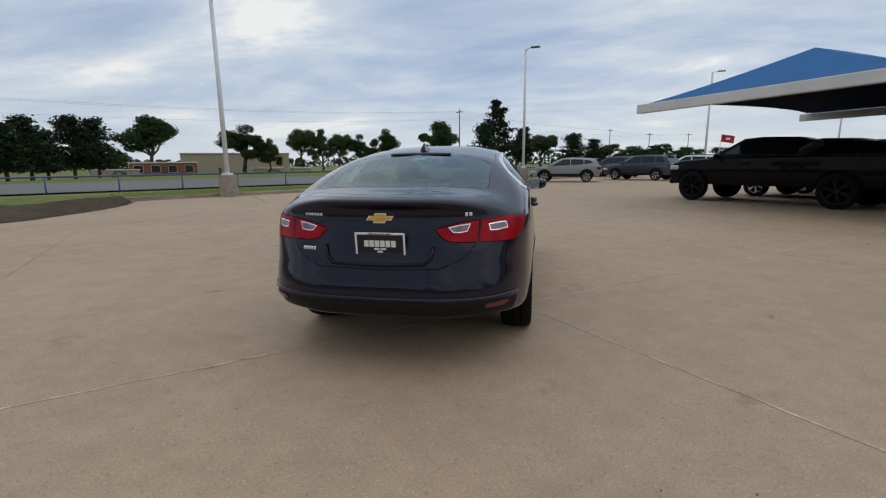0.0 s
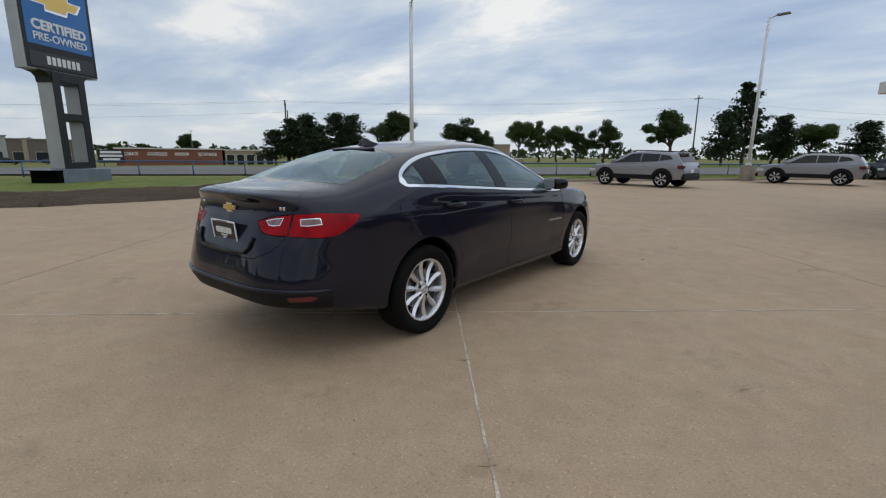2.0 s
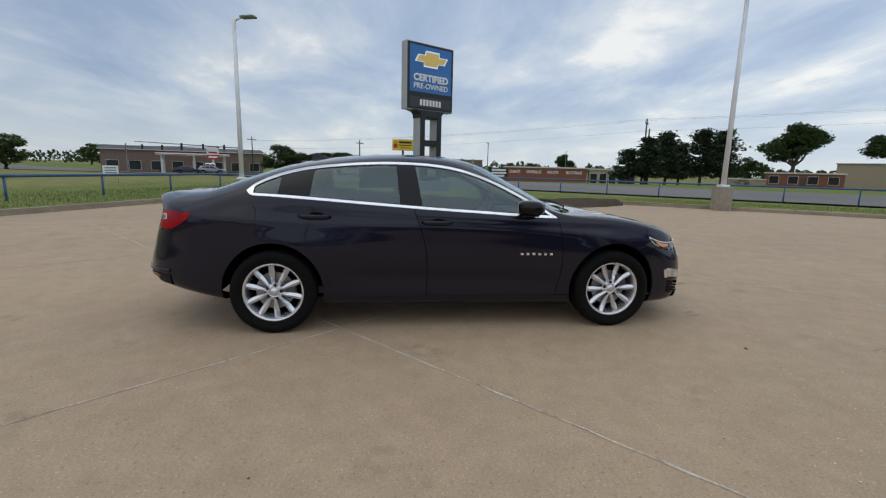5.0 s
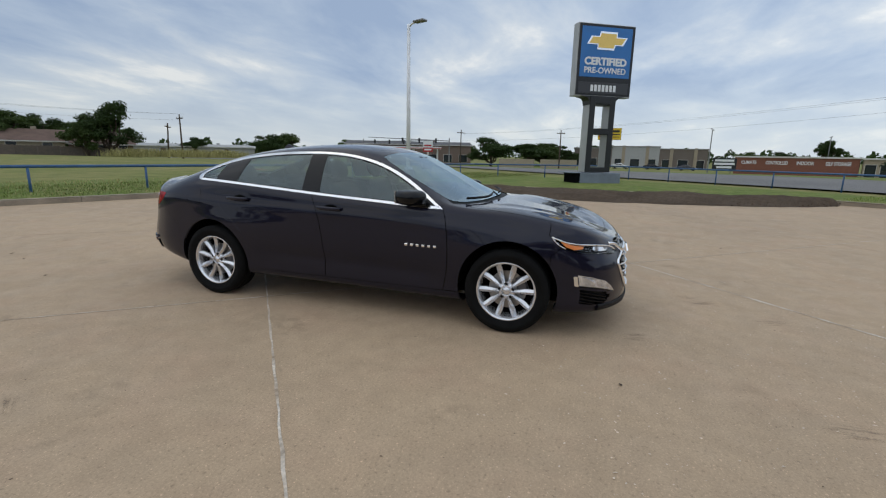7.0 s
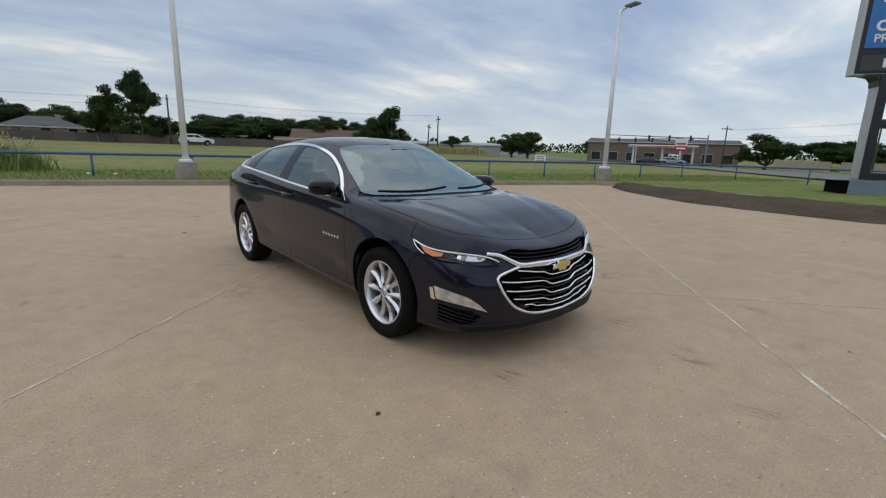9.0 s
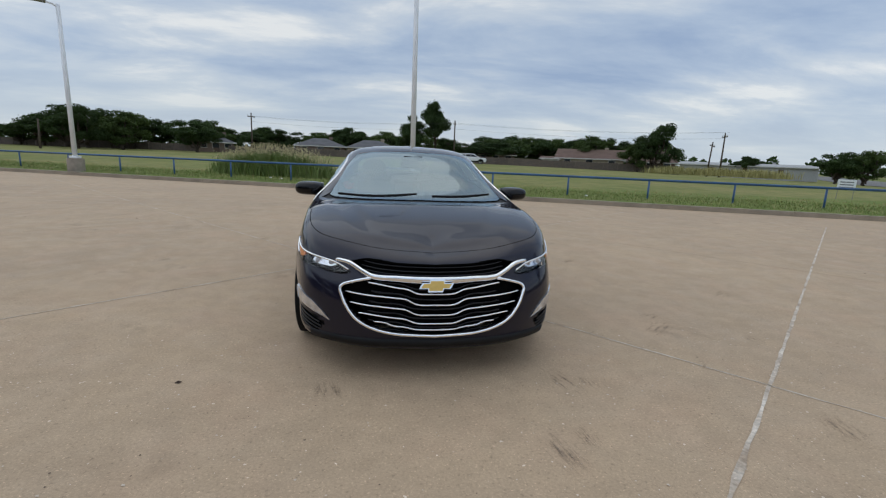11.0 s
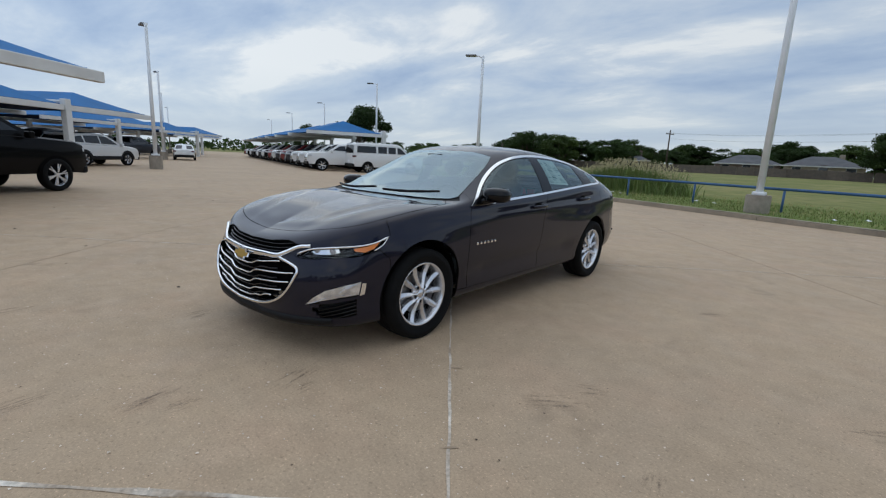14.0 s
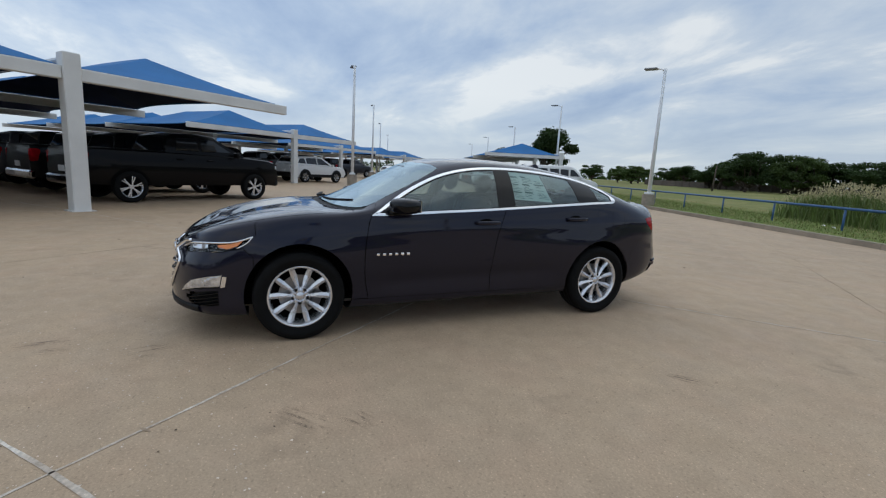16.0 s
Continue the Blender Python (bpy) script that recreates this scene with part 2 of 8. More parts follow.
# Feature lines of the right half, from the rear centre round the side to the front centre, bottom to top.
RAILS = [
    rail([0, .3, .55, .62, .66, .66, .66, .66, .66, .66, .66, .66, .64, .52, .3, 0], [-2.2, -2.2, -2.1, -1.95, -1.65, -1.25, -.65, 0, .28, .6, 1.0, 1.45, 1.75, 1.9, 2.0, 2.05], [.27, .27, .27, .25, .22, .20, .19, .19, .19, .19, .19, .19, .19, .19, .19, .19]),
    rail([0, .42, .67, .81, .86, .86, .858, .858, .858, .858, .862, .862, .84, .75, .45, 0], [-2.43, -2.41, -2.30, -2.08, -1.68, -1.25, -.65, 0, .28, .6, 1.0, 1.45, 1.8, 2.05, 2.24, 2.30], [.335, .335, .34, .32, .27, .245, .245, .24, .235, .23, .225, .215, .21, .21, .20, .195]),
    rail([0, .45, .715, .855, .90, .905, .885, .882, .882, .885, .897, .902, .872, .775, .47, 0], [-2.475, -2.455, -2.32, -2.08, -1.68, -1.25, -.65, 0, .28, .6, 1.0, 1.45, 1.8, 2.085, 2.28, 2.335], [.46, .46, .46, .45, .42, .40, .38, .375, .375, .375, .385, .40, .41, .40, .38, .365]),
    rail([0, .44, .715, .855, .91, .922, .908, .90, .90, .905, .915, .916, .875, .765, .45, 0], [-2.45, -2.43, -2.29, -2.06, -1.68, -1.25, -.65, 0, .28, .6, 1.0, 1.45, 1.8, 2.085, 2.27, 2.325], [.68, .68, .69, .70, .69, .68, .66, .65, .645, .645, .65, .655, .61, .57, .54, .53]),
    rail([0, .43, .715, .84, .893, .908, .910, .912, .912, .913, .912, .895, .852, .725, .415, 0], [-2.40, -2.375, -2.25, -2.04, -1.65, -1.25, -.65, 0, .28, .6, 1.0, 1.45, 1.8, 2.065, 2.235, 2.285], [.99, .985, .955, .945, .945, .945, .915, .885, .872, .86, .855, .835, .755, .69, .64, .62]),
    rail([0, .42, .675, .785, .845, .866, .870, .875, .877, .878, .873, .845, .80, .68, .39, 0], [-2.465, -2.43, -2.265, -2.04, -1.65, -1.25, -.65, 0, .28, .6, 1.0, 1.45, 1.8, 2.03, 2.185, 2.235], [1.058, 1.052, 1.02, 1.012, 1.075, 1.080, 1.04, .998, .98, .962, .945, .922, .862, .80, .735, .71]),
    rail([0, .36, .60, .675, .70, .655, .605, .60, .63, .725, .805, .62, .58, .48, .27, 0], [-2.405, -2.35, -2.16, -1.96, -1.60, -1.25, -.62, 0, .28, .58, .92, 1.42, 1.74, 1.94, 2.05, 2.095], [1.082, 1.085, 1.075, 1.09, 1.19, 1.285, 1.366, 1.358, 1.272, 1.125, .99, .958, .905, .85, .795, .765]),
    rail([0, .22, .36, .42, .43, .42, .40, .40, .42, .46, .51, .36, .32, .25, .14, 0], [-2.26, -2.2, -2.08, -1.95, -1.60, -1.25, -.6, 0, .29, .62, 1.02, 1.41, 1.72, 1.91, 2.0, 2.05], [1.09, 1.098, 1.108, 1.125, 1.245, 1.345, 1.425, 1.418, 1.352, 1.19, 1.003, .958, .90, .842, .81, .782]),
    rail([0] * 16, [-2.15, -2.11, -2.04, -1.95, -1.60, -1.25, -.6, 0, .30, .64, 1.06, 1.40, 1.70, 1.88, 1.95, 2.0], [1.105, 1.108, 1.115, 1.135, 1.27, 1.37, 1.448, 1.44, 1.378, 1.215, 1.008, .955, .895, .838, .812, .795]),
]
for k_, dy_ in ((2, -.02), (3, -.015), (4, .015), (5, .04), (6, .03)):      # the bumper stands out past the trunk's lip
    RAILS[k_][:3, 1] += dy_
for k_, dz_ in ((0, (.05, .05, .05, .035)), (1, (.03, .03, .035, .025)), (2, (.015, .015, .02, .012))):      # the tail's underside rises
    RAILS[k_][:4, 2] += dz_
for k_, dx_ in ((3, .010), (4, -.014)):      # the flank leans inwards above its widest line
    RAILS[k_][5:12, 0] += dx_
NS, NV = 16, 8
fine_rails = np.array([crom(r, NS) for r in RAILS])
GRID = np.array([crom(fine_rails[:, i], NV) for i in range(fine_rails.shape[1])])     # [s, v, xyz]
GRID[0, :, 0] = 0; GRID[-1, :, 0] = 0; GRID[:, -1, 0] = 0
def body_creases():
    """Shoulder crease along the flank, and the raised middle of the hood between two creases."""
    x, y, z = GRID[..., 0], GRID[..., 1], GRID[..., 2]; vv = np.linspace(0, len(RAILS) - 1, GRID.shape[1])[None, :] * np.ones_like(x)
    zc = np.interp(y, [-2.1, -1.6, -.6, .5, 1.5], [.945, .905, .872, .838, .79]); fade = np.clip((1.72 - y) / .4, 0, 1) * np.clip((y + 2.15) / .35, 0, 1)
    GRID[..., 0] += (vv > 2.6) * (vv < 5.2) * (x > .5) * fade * .005 * np.exp(-((z - zc) / .045) ** 2)
    zl = np.interp(y, [-1.0, .9], [.40, .345]); low = np.clip((.95 - np.abs(y)) / .25, 0, 1)      # hollow above the sill
    GRID[..., 0] -= (vv > 1.2) * (vv < 3.6) * (x > .5) * low * .016 * np.exp(-((z - zl - .07) / .055) ** 2)
    xc = np.interp(y, [1.1, 2.05], [.60, .32]); f2 = np.clip((y - 1.14) / .2, 0, 1) * np.clip((2.13 - y) / .35, 0, 1)
    GRID[..., 2] += (vv > 5.2) * f2 * .011 * (.5 - .5 * np.tanh((x - xc) / .030))
    GRID[..., 2] += (vv > 5.2) * f2 * .005 * np.exp(-((x - xc - .17) / .06) ** 2)
body_creases()
RING = fine_rails[4][:, :2]
ARC = np.r_[0, np.cumsum(np.linalg.norm(np.diff(RING, axis=0), axis=1))]; ARC = ARC[-1] - ARC       # metres from the front centre
VV = np.linspace(0, len(RAILS) - 1, GRID.shape[1])

def arc_front(x): k = len(ARC) // 2; return float(np.interp(x, RING[::-1][:k, 0], ARC[::-1][:k]))
def arc_rear(x): k = NS * 3; return float(np.interp(x, RING[:k, 0], ARC[:k]))
def arc_side(y): return float(np.interp(y, RING[:, 1], ARC))
def ring_at(a):
    o = np.argsort(ARC); p = np.array([np.interp(a, ARC[o], RING[o, 0]), np.interp(a, ARC[o], RING[o, 1])])
    q = np.array([np.interp(a + .01, ARC[o], RING[o, 0]), np.interp(a + .01, ARC[o], RING[o, 1])]); r = np.array([np.interp(a - .01, ARC[o], RING[o, 0]), np.interp(a - .01, ARC[o], RING[o, 1])])
    t = q - r
    if a <= 0.01: t = np.array([1., 0.])
    if a >= ARC[0] - .01: t = np.array([-1., 0.])
    return p, t / np.linalg.norm(t)
def surf(a, z, out=0.0):
    """The place on the lower body at a metres from the front centre and height z, and out metres proud of it. Negative a lies on the left side."""
    sgn = -1 if a < 0 else 1; a = abs(a)
    i = np.interp(-a, -ARC, np.arange(len(ARC))); i0 = min(int(i), len(ARC) - 2); f = i - i0
    row = GRID[i0] * (1 - f) + GRID[i0 + 1] * f; lo, hi = NV, 5 * NV + 1
    p = np.array([np.interp(z, row[lo:hi, 2], row[lo:hi, k]) for k in range(3)])
    t = ring_at(a)[1]; nrm = np.array([-t[1], t[0]]) if np.dot([-t[1], t[0]], p[:2]) > 0 else np.array([t[1], -t[0]])
    p[:2] += nrm * out
    return Vector((sgn * p[0], p[1], p[2]))

def car_shell():
    bm = bmesh.new(); LN = bm.verts.layers.float_vector.new("nrm"); LA = bm.verts.layers.float.new("arc"); LV = bm.verts.layers.float.new("vv")
    ds = np.gradient(GRID, axis=0); dv = np.gradient(GRID, axis=1); nn = np.cross(dv, ds); nn /= np.linalg.norm(nn, axis=2, keepdims=True) + 1e-12
    nn[:, -1, 0] = 0; nn[0, :, 0] = 0; nn[-1, :, 0] = 0
    nn /= np.linalg.norm(nn, axis=2, keepdims=True) + 1e-12
    k = GRID.shape[0] // 2
    if nn[k, 4 * NV, 0] < 0: nn = -nn
    V = [[None] * GRID.shape[1] for _ in range(GRID.shape[0])]
    for i in range(GRID.shape[0]):
        for j in range(GRID.shape[1]):
            v = bm.verts.new(GRID[i, j]); v[LN] = nn[i, j]; v[LA] = ARC[i]; v[LV] = VV[j]; V[i][j] = v
    for i in range(GRID.shape[0] - 1):
        for j in range(GRID.shape[1] - 1):
            bm.faces.new((V[i][j], V[i + 1][j], V[i + 1][j + 1], V[i][j + 1]))
    return bm, LN, LA, LV

def inside(poly, pts):
    poly = np.asarray(poly); x, y = pts[:, 0], pts[:, 1]; r = np.zeros(len(pts), bool); px, py = poly[:, 0], poly[:, 1]; j = len(poly) - 1
    for i in range(len(poly)):
        c = ((py[i] > y) != (py[j] > y)) & (x < (px[j] - px[i]) * (y - py[i]) / (py[j] - py[i] + 1e-12) + px[i]); r ^= c; j = i
    return r

def smooth_poly(pts, n=5, sharp=()):
    """A closed outline through pts, smoothed but for the corners listed in sharp."""
    pts = [tuple(p) for p in pts]
    if not sharp: sharp = (0,)
    out = []; sh = sorted(sharp)
    for a, b in zip(sh, sh[1:] + [sh[0] + len(pts)]):
        seg = [pts[i % len(pts)] for i in range(a, b + 1)]
        out += list(map(tuple, crom(seg, n)[:-1]))
    return np.array(out)

def inset_poly(poly, d):
    p = np.asarray(poly, float); a = np.roll(p, 1, 0); b = np.roll(p, -1, 0)
    area = np.sum(p[:, 0] * b[:, 1] - b[:, 0] * p[:, 1]); t1 = p - a; t2 = b - p
    n1 = np.c_[-t1[:, 1], t1[:, 0]] / (np.linalg.norm(t1, axis=1, keepdims=True) + 1e-9); n2 = np.c_[-t2[:, 1], t2[:, 0]] / (np.linalg.norm(t2, axis=1, keepdims=True) + 1e-9)
    n = n1 + n2; n /= np.linalg.norm(n, axis=1, keepdims=True) + 1e-9; c = np.clip((n * n1).sum(1), .5, 1)
    return p + n * (d / c)[:, None] * (1 if area > 0 else -1)

class Cutter:
    """Cuts the half shell along outlines and sorts its faces into panels."""
    def __init__(self):
        self.bm, self.LN, self.LA, self.LV = car_shell(); self.LI = self.bm.faces.layers.int.new("panel"); self.ids = ["body_shell"]
    def coords(self, mode, verts):
        if mode == "side": return np.array([(v.co.y, v.co.z) for v in verts])
        if mode == "top": return np.array([(v.co.x, v.co.y) for v in verts])
        return np.array([(v[self.LA], v.co.z) for v in verts])
    def ok(self, mode, f, vlo, vhi):
        vv = sum(v[self.LV] for v in f.verts) / len(f.verts)
        if not vlo <= vv <= vhi: return False
        return mode != "side" or f.calc_center_median().x > 0.3
    def cut(self, name, mode, poly, vlo=0, vhi=8, over=("body_shell",), closed=True):
        if name not in self.ids: self.ids.append(name)
        k, allowed, bm = self.ids.index(name), {self.ids.index(o) for o in over if o in self.ids}, self.bm
        poly = np.asarray(poly, float)
        if mode == "arc":
            poly[:, 0] = np.minimum(poly[:, 0], ARC[0] + .03); res = []
            for p, q in zip(poly, np.roll(poly, -1, 0)):
                k2 = max(1, int(np.linalg.norm(q - p) / .045)); res += [p + (q - p) * i / k2 for i in range(k2)]
            poly = np.array(res)
        lo, hi = poly.min(0) - .08, poly.max(0) + .08
        def pool():
            fs = [f for f in bm.faces if f[self.LI] in allowed and self.ok(mode, f, vlo, vhi)]
            if not fs: return fs, np.zeros((0, 2))
            c = np.array([self.coords(mode, f.verts).mean(0) for f in fs]); keep = ((c > lo) & (c < hi)).all(1)
            return [f for f, q in zip(fs, keep) if q], c[keep]
        fs, c = pool(); local = set(fs)
        for i in range(len(poly)):
            p, q = poly[i], poly[(i + 1) % len(poly)]; d = q - p; L = np.linalg.norm(d)
            if L < 1e-5: continue
            near = []
            for f in local:
                if not f.is_valid: continue
                cc = self.coords(mode, f.verts); a = ((cc - p) @ d) / L; b = ((cc - p) @ np.array([-d[1], d[0]])) / L
                if a.max() > -.004 and a.min() < L + .004 and b.max() > 1e-5 and b.min() < -1e-5: near.append(f)
            if not near: continue
            if mode == "side": co, no = (0, p[0], p[1]), (0, -d[1], d[0])
            elif mode == "top": co, no = (p[0], p[1], 0), (-d[1], d[0], 0)
            else:
                m = (p + q) / 2; xy, t = ring_at(m[0]); h = Vector((-t[1], t[0], 0)); dd = Vector((t[0] * d[0], t[1] * d[0], d[1])); co, no = (*xy, m[1]), h.cross(dd)
            es = {e for f in near for e in f.edges}; vs = {v for f in near for v in f.verts}
            r = bmesh.ops.bisect_plane(bm, geom=near + list(es) + list(vs), dist=1e-5, plane_co=co, plane_no=no)
            for g in r["geom"]:
                if isinstance(g, bmesh.types.BMFace): local.add(g)
            local = {f for f in local if f.is_valid}
        fs = [f for f in local if f[self.LI] in allowed]
        if fs:
            c = np.array([self.coords(mode, f.verts).mean(0) for f in fs])
            for f, q in zip(fs, inside(poly, c)):
                if q: f[self.LI] = k
    def take(self, name):
        """The faces of one panel as a mesh of their own, with the outline kept."""
        k = self.ids.index(name); out = bmesh.new(); LN = out.verts.layers.float_vector.new("nrm"); mp = {}
        for f in self.bm.faces:
            if f[self.LI] != k: continue
            vs = []
            for v in f.verts:
                if v not in mp: w = out.verts.new(v.co); w[LN] = v[self.LN]; mp[v] = w
                vs.append(mp[v])
            try: out.faces.new(vs)
            except ValueError: pass
        return out, LN

def finish_panel(name, bm, LN, material, parent, gap=0.0034, rim=0.020, lift=0.0, mirror=None, label=""):
    """Shrinks the outline by the gap, turns the rim inwards and keeps the shell's smooth normals. mirror: None right side only, "join" across the middle, "copy" a second panel on the left."""
    bmesh.ops.remove_doubles(bm, verts=bm.verts, dist=2e-5)
    if mirror == "join":
        geo = list(bm.verts) + list(bm.edges) + list(bm.faces)
        dup = bmesh.ops.duplicate(bm, geom=geo)["geom"]
        for v in dup:
            if isinstance(v, bmesh.types.BMVert): v.co.x = -v.co.x; n = v[LN]; v[LN] = Vector((-n.x, n.y, n.z))
        fl = [f for f in dup if isinstance(f, bmesh.types.BMFace)]
        bmesh.ops.reverse_faces(bm, faces=fl)
        seam = [v for v in bm.verts if abs(v.co.x) < 1e-4]
        bmesh.ops.remove_doubles(bm, verts=seam, dist=1e-4)
    for v in bm.verts: v.co += Vector(v[LN]) * lift
    be = [e for e in bm.edges if len(e.link_faces) == 1]
    move = {}
    if gap:
        for e in be:
            f = e.link_faces[0]; d = (e.verts[1].co - e.verts[0].co)
            if d.length < 1e-6: continue
            d.normalize(); n = Vector(e.verts[0][LN]); w = n.cross(d)
            if w.dot(f.calc_center_median() - e.verts[0].co) < 0: w = -w
            for v in e.verts: move.setdefault(v, []).append(w)
        for v, ws in move.items():
            s = sum(ws, Vector()); 
            if s.length > 1e-6: v.co += s.normalized() * gap
    # rims in the gaps are coloured black for the shade between panels
    if rim:
        r = bmesh.ops.extrude_edge_only(bm, edges=be)["geom"]
        for v in r:
            if isinstance(v, bmesh.types.BMVert): v.co -= Vector(v[LN]) * rim
            elif isinstance(v, bmesh.types.BMFace) and gap: v.material_index = 1
    bm.verts.index_update(); nr = [tuple(v[LN]) for v in bm.verts]
    # faces look outwards
    for f in bm.faces:
        if f.normal.length < .5: f.normal_update()
    flip = [f for f in bm.faces if f.calc_area() > 1e-10 and f.normal.dot(sum((Vector(v[LN]) for v in f.verts), Vector())) < -.2]
    if flip: bmesh.ops.reverse_faces(bm, faces=flip)
    me = bpy.data.meshes.new(name); bm.to_mesh(me); bm.free(); me.materials.append(material); me.materials.append(M_HOLLOWSHADE)
    me.polygons.foreach_set("use_smooth", [True] * len(me.polygons)); me.normals_split_custom_set_from_vertices(nr)
    ob = new(name, me); ob.parent = parent
    if label: ob["label"] = label
    obs = [ob]
    if mirror == "copy":
        m2 = me.copy(); m2.transform(Matrix.Diagonal((-1, 1, 1, 1))); m2.flip_normals()
        m2.normals_split_custom_set_from_vertices([(-x, y, z) for x, y, z in nr])
        o2 = new(name, m2); o2.parent = parent
        if label: o2["label"] = label
        obs.append(o2)
    return obs

def sweep(bm, pts, outs, w, h, closed=False):
    """A flat bar along pts: w wide across the surface, h proud, outs the outward directions; the ends may taper with a list of widths."""
    n = len(pts); rings = []
    for i in range(n):
        a = pts[(i - 1) % n] if (closed or i) else pts[0]; b = pts[(i + 1) % n] if (closed or i < n - 1) else pts[-1]
        t = (b - a).normalized(); o = outs[i]; o = (o - t * o.dot(t)).normalized(); s = t.cross(o); ww = w[i] if isinstance(w, (list, tuple, np.ndarray)) else w
        prof = [(-.5, 0), (-.42, .75), (-.2, 1), (.2, 1), (.42, .75), (.5, 0), (.4, -.5), (-.4, -.5)]
        rings.append([bm.verts.new(pts[i] + s * (ww * x) + o * (h * y)) for x, y in prof])
    for i in range(n if closed else n - 1):
        A, B = rings[i], rings[(i + 1) % n]
        for k in range(8): bm.faces.new((A[k], A[(k + 1) % 8], B[(k + 1) % 8], B[k]))
    if not closed: bm.faces.new(rings[0][::-1]); bm.faces.new(rings[-1])

def out_dir(a):
    p0, p1 = surf(a, .5), surf(a, .5, .1); return (p1 - p0).normalized()

def revolve(bm, prof, seg, m=None):
    """A ring about the x axis from (x, r) pairs."""
    rings = []
    for i in range(seg):
        a = 2 * math.pi * i / seg
        rings.append([bm.verts.new((x, r * math.cos(a), r * math.sin(a))) for x, r in prof])
    for i in range(seg):
        A, B = rings[i], rings[(i + 1) % seg]
        for k in range(len(prof) - 1): bm.faces.new((A[k], B[k], B[k + 1], A[k + 1]))
    return [v for r in rings for v in r]

def bowtie(bm, w, h, d, slant=0.10):
    """A plain slanted cross, facing -y, w wide and h high."""
    a, b = .21 * w, .23 * h
    pts = [(-w / 2 + slant * w * .0, -b), (-a - .03 * w, -b), (-a - .03 * w, -h / 2), (a - .03 * w, -h / 2), (a, -b), (w / 2 - slant * w, -b), (w / 2, b), (a + .03 * w, b), (a + .03 * w, h / 2), (-a + .03 * w, h / 2), (-a, b), (-w / 2 + slant * w, b)]
    return prism(bm, pts, d)

def wheel(parent, pos, side, name="wheel", r=0.334, w=0.222, rim_r=0.235, spokes=5, alloy=None, detail=True, turn=0.0):
    """A wheel with its outer face at +x (side 1) or -x (side -1); spokes: pairs of them."""
    hub = new(name); hub.parent = parent; hub.matrix_basis = pose(*pos, turn, 0, 0) @ (Matrix.Identity(4) if side > 0 else Matrix.Diagonal((-1, -1, 1, 1)))
    hw = w / 2; seg = 48 if detail else 24
    bm = bmesh.new(); g = .004 if detail else 0
    tread = [(-hw * .92, r - .006), (-hw * .5, r)] + ([(-hw * .32, r), (-hw * .32, r - .008), (-hw * .26, r - .008), (-hw * .26, r), (hw * .26, r), (hw * .26, r - .008), (hw * .32, r - .008), (hw * .32, r)] if detail else []) + [(hw * .5, r), (hw * .92, r - .006)]
    prof = [(-hw * .8, rim_r), (-hw * 1.02, rim_r + .3 * (r - rim_r)), (-hw * 1.04, rim_r + .6 * (r - rim_r))] + tread + [(hw * 1.04, rim_r + .62 * (r - rim_r)), (hw * 1.05, rim_r + .45 * (r - rim_r)), (hw * 1.03, rim_r + .42 * (r - rim_r)), (hw * 1.0, rim_r + .2 * (r - rim_r)), (hw * .86, rim_r - .004)]
    revolve(bm, prof, seg); part("tyre", bm, M_TYRE, hub, smooth=True)
    bm = bmesh.new()
    revolve(bm, [(hw * .86, rim_r + .002), (hw * .90, rim_r - .004), (hw * .84, rim_r - .014), (hw * .70, rim_r - .020), (hw * .2, rim_r - .030), (-hw * .8, rim_r - .02)], seg)
    rim = part("rim", bm, alloy or M_ALLOY, hub, smooth=True)
    x0 = hw * .62
    for i in range(spokes):
        for sg in (-1, 1):
            bm = bmesh.new(); an = 2 * math.pi * (i + .25) / spokes + math.pi / 2 + sg * .29 * 5 / spokes; rows = []
            for u, wd, dx in ((0, .030, .006), (.18, .030, .004), (.42, .043, -.006), (.66, .054, -.008), (.86, .050, -.002), (1, .040, .006)):      # a leaf-shaped blade with a ridge
                rr = .038 + (rim_r - .010 - .038) * u; aa = an + sg * .035 * u; wd *= .84 * (5 / spokes) ** .5; c, s_ = math.cos(aa), math.sin(aa); t = Vector((0, -s_, c)); o = Vector((0, c, s_)) * rr
                rows.append([bm.verts.new(o + t * (wd * k) + Vector((x0 + dx + e, 0, 0))) for k, e in ((-.42, -.034), (-.5, -.006), (0, .009), (.5, -.006), (.42, -.034))])
            for A, B in zip(rows, rows[1:]):
                for k in range(4): bm.faces.new((A[k], A[k + 1], B[k + 1], B[k]))
            part("spoke", bm, alloy or M_ALLOY, hub)
    bm = bmesh.new(); revolve(bm, [(x0 - .03, .072), (x0 - .004, .068), (x0 + .004, .05), (x0 + .006, .036), (x0 - .002, .034)], 30)
    part("hub", bm, alloy or M_ALLOY, hub, smooth=True)
    bm = bmesh.new(); revolve(bm, [(x0, .034), (x0 + .008, .030), (x0 + .010, .0005)], 24); part("centre_cap", bm, M_ALLOY, hub, smooth=True)
    if detail:
        for i in range(5):
            a = 2 * math.pi * (i + .25) / 5 + math.pi / 2 + math.pi / 5
            bm = bmesh.new(); tube(bm, (x0 - .02, .056 * math.cos(a), .056 * math.sin(a)), (x0 + .008, .056 * math.cos(a), .056 * math.sin(a)), .0115, .0105, 10); part("lug_nut", bm, M_BLACKPLASTIC, hub)
        bm = bmesh.new(); revolve(bm, [(hw * .05, .150), (hw * .15, .150), (hw * .15, .06), (hw * .05, .06)], 36); part("brake_disc", bm, M_STEEL, hub)
        bm = bmesh.new(); box(bm, -.01, .05, .085, .165, -.07, .07, .012); part("brake_caliper", bm, M_ALLOYDARK, hub)
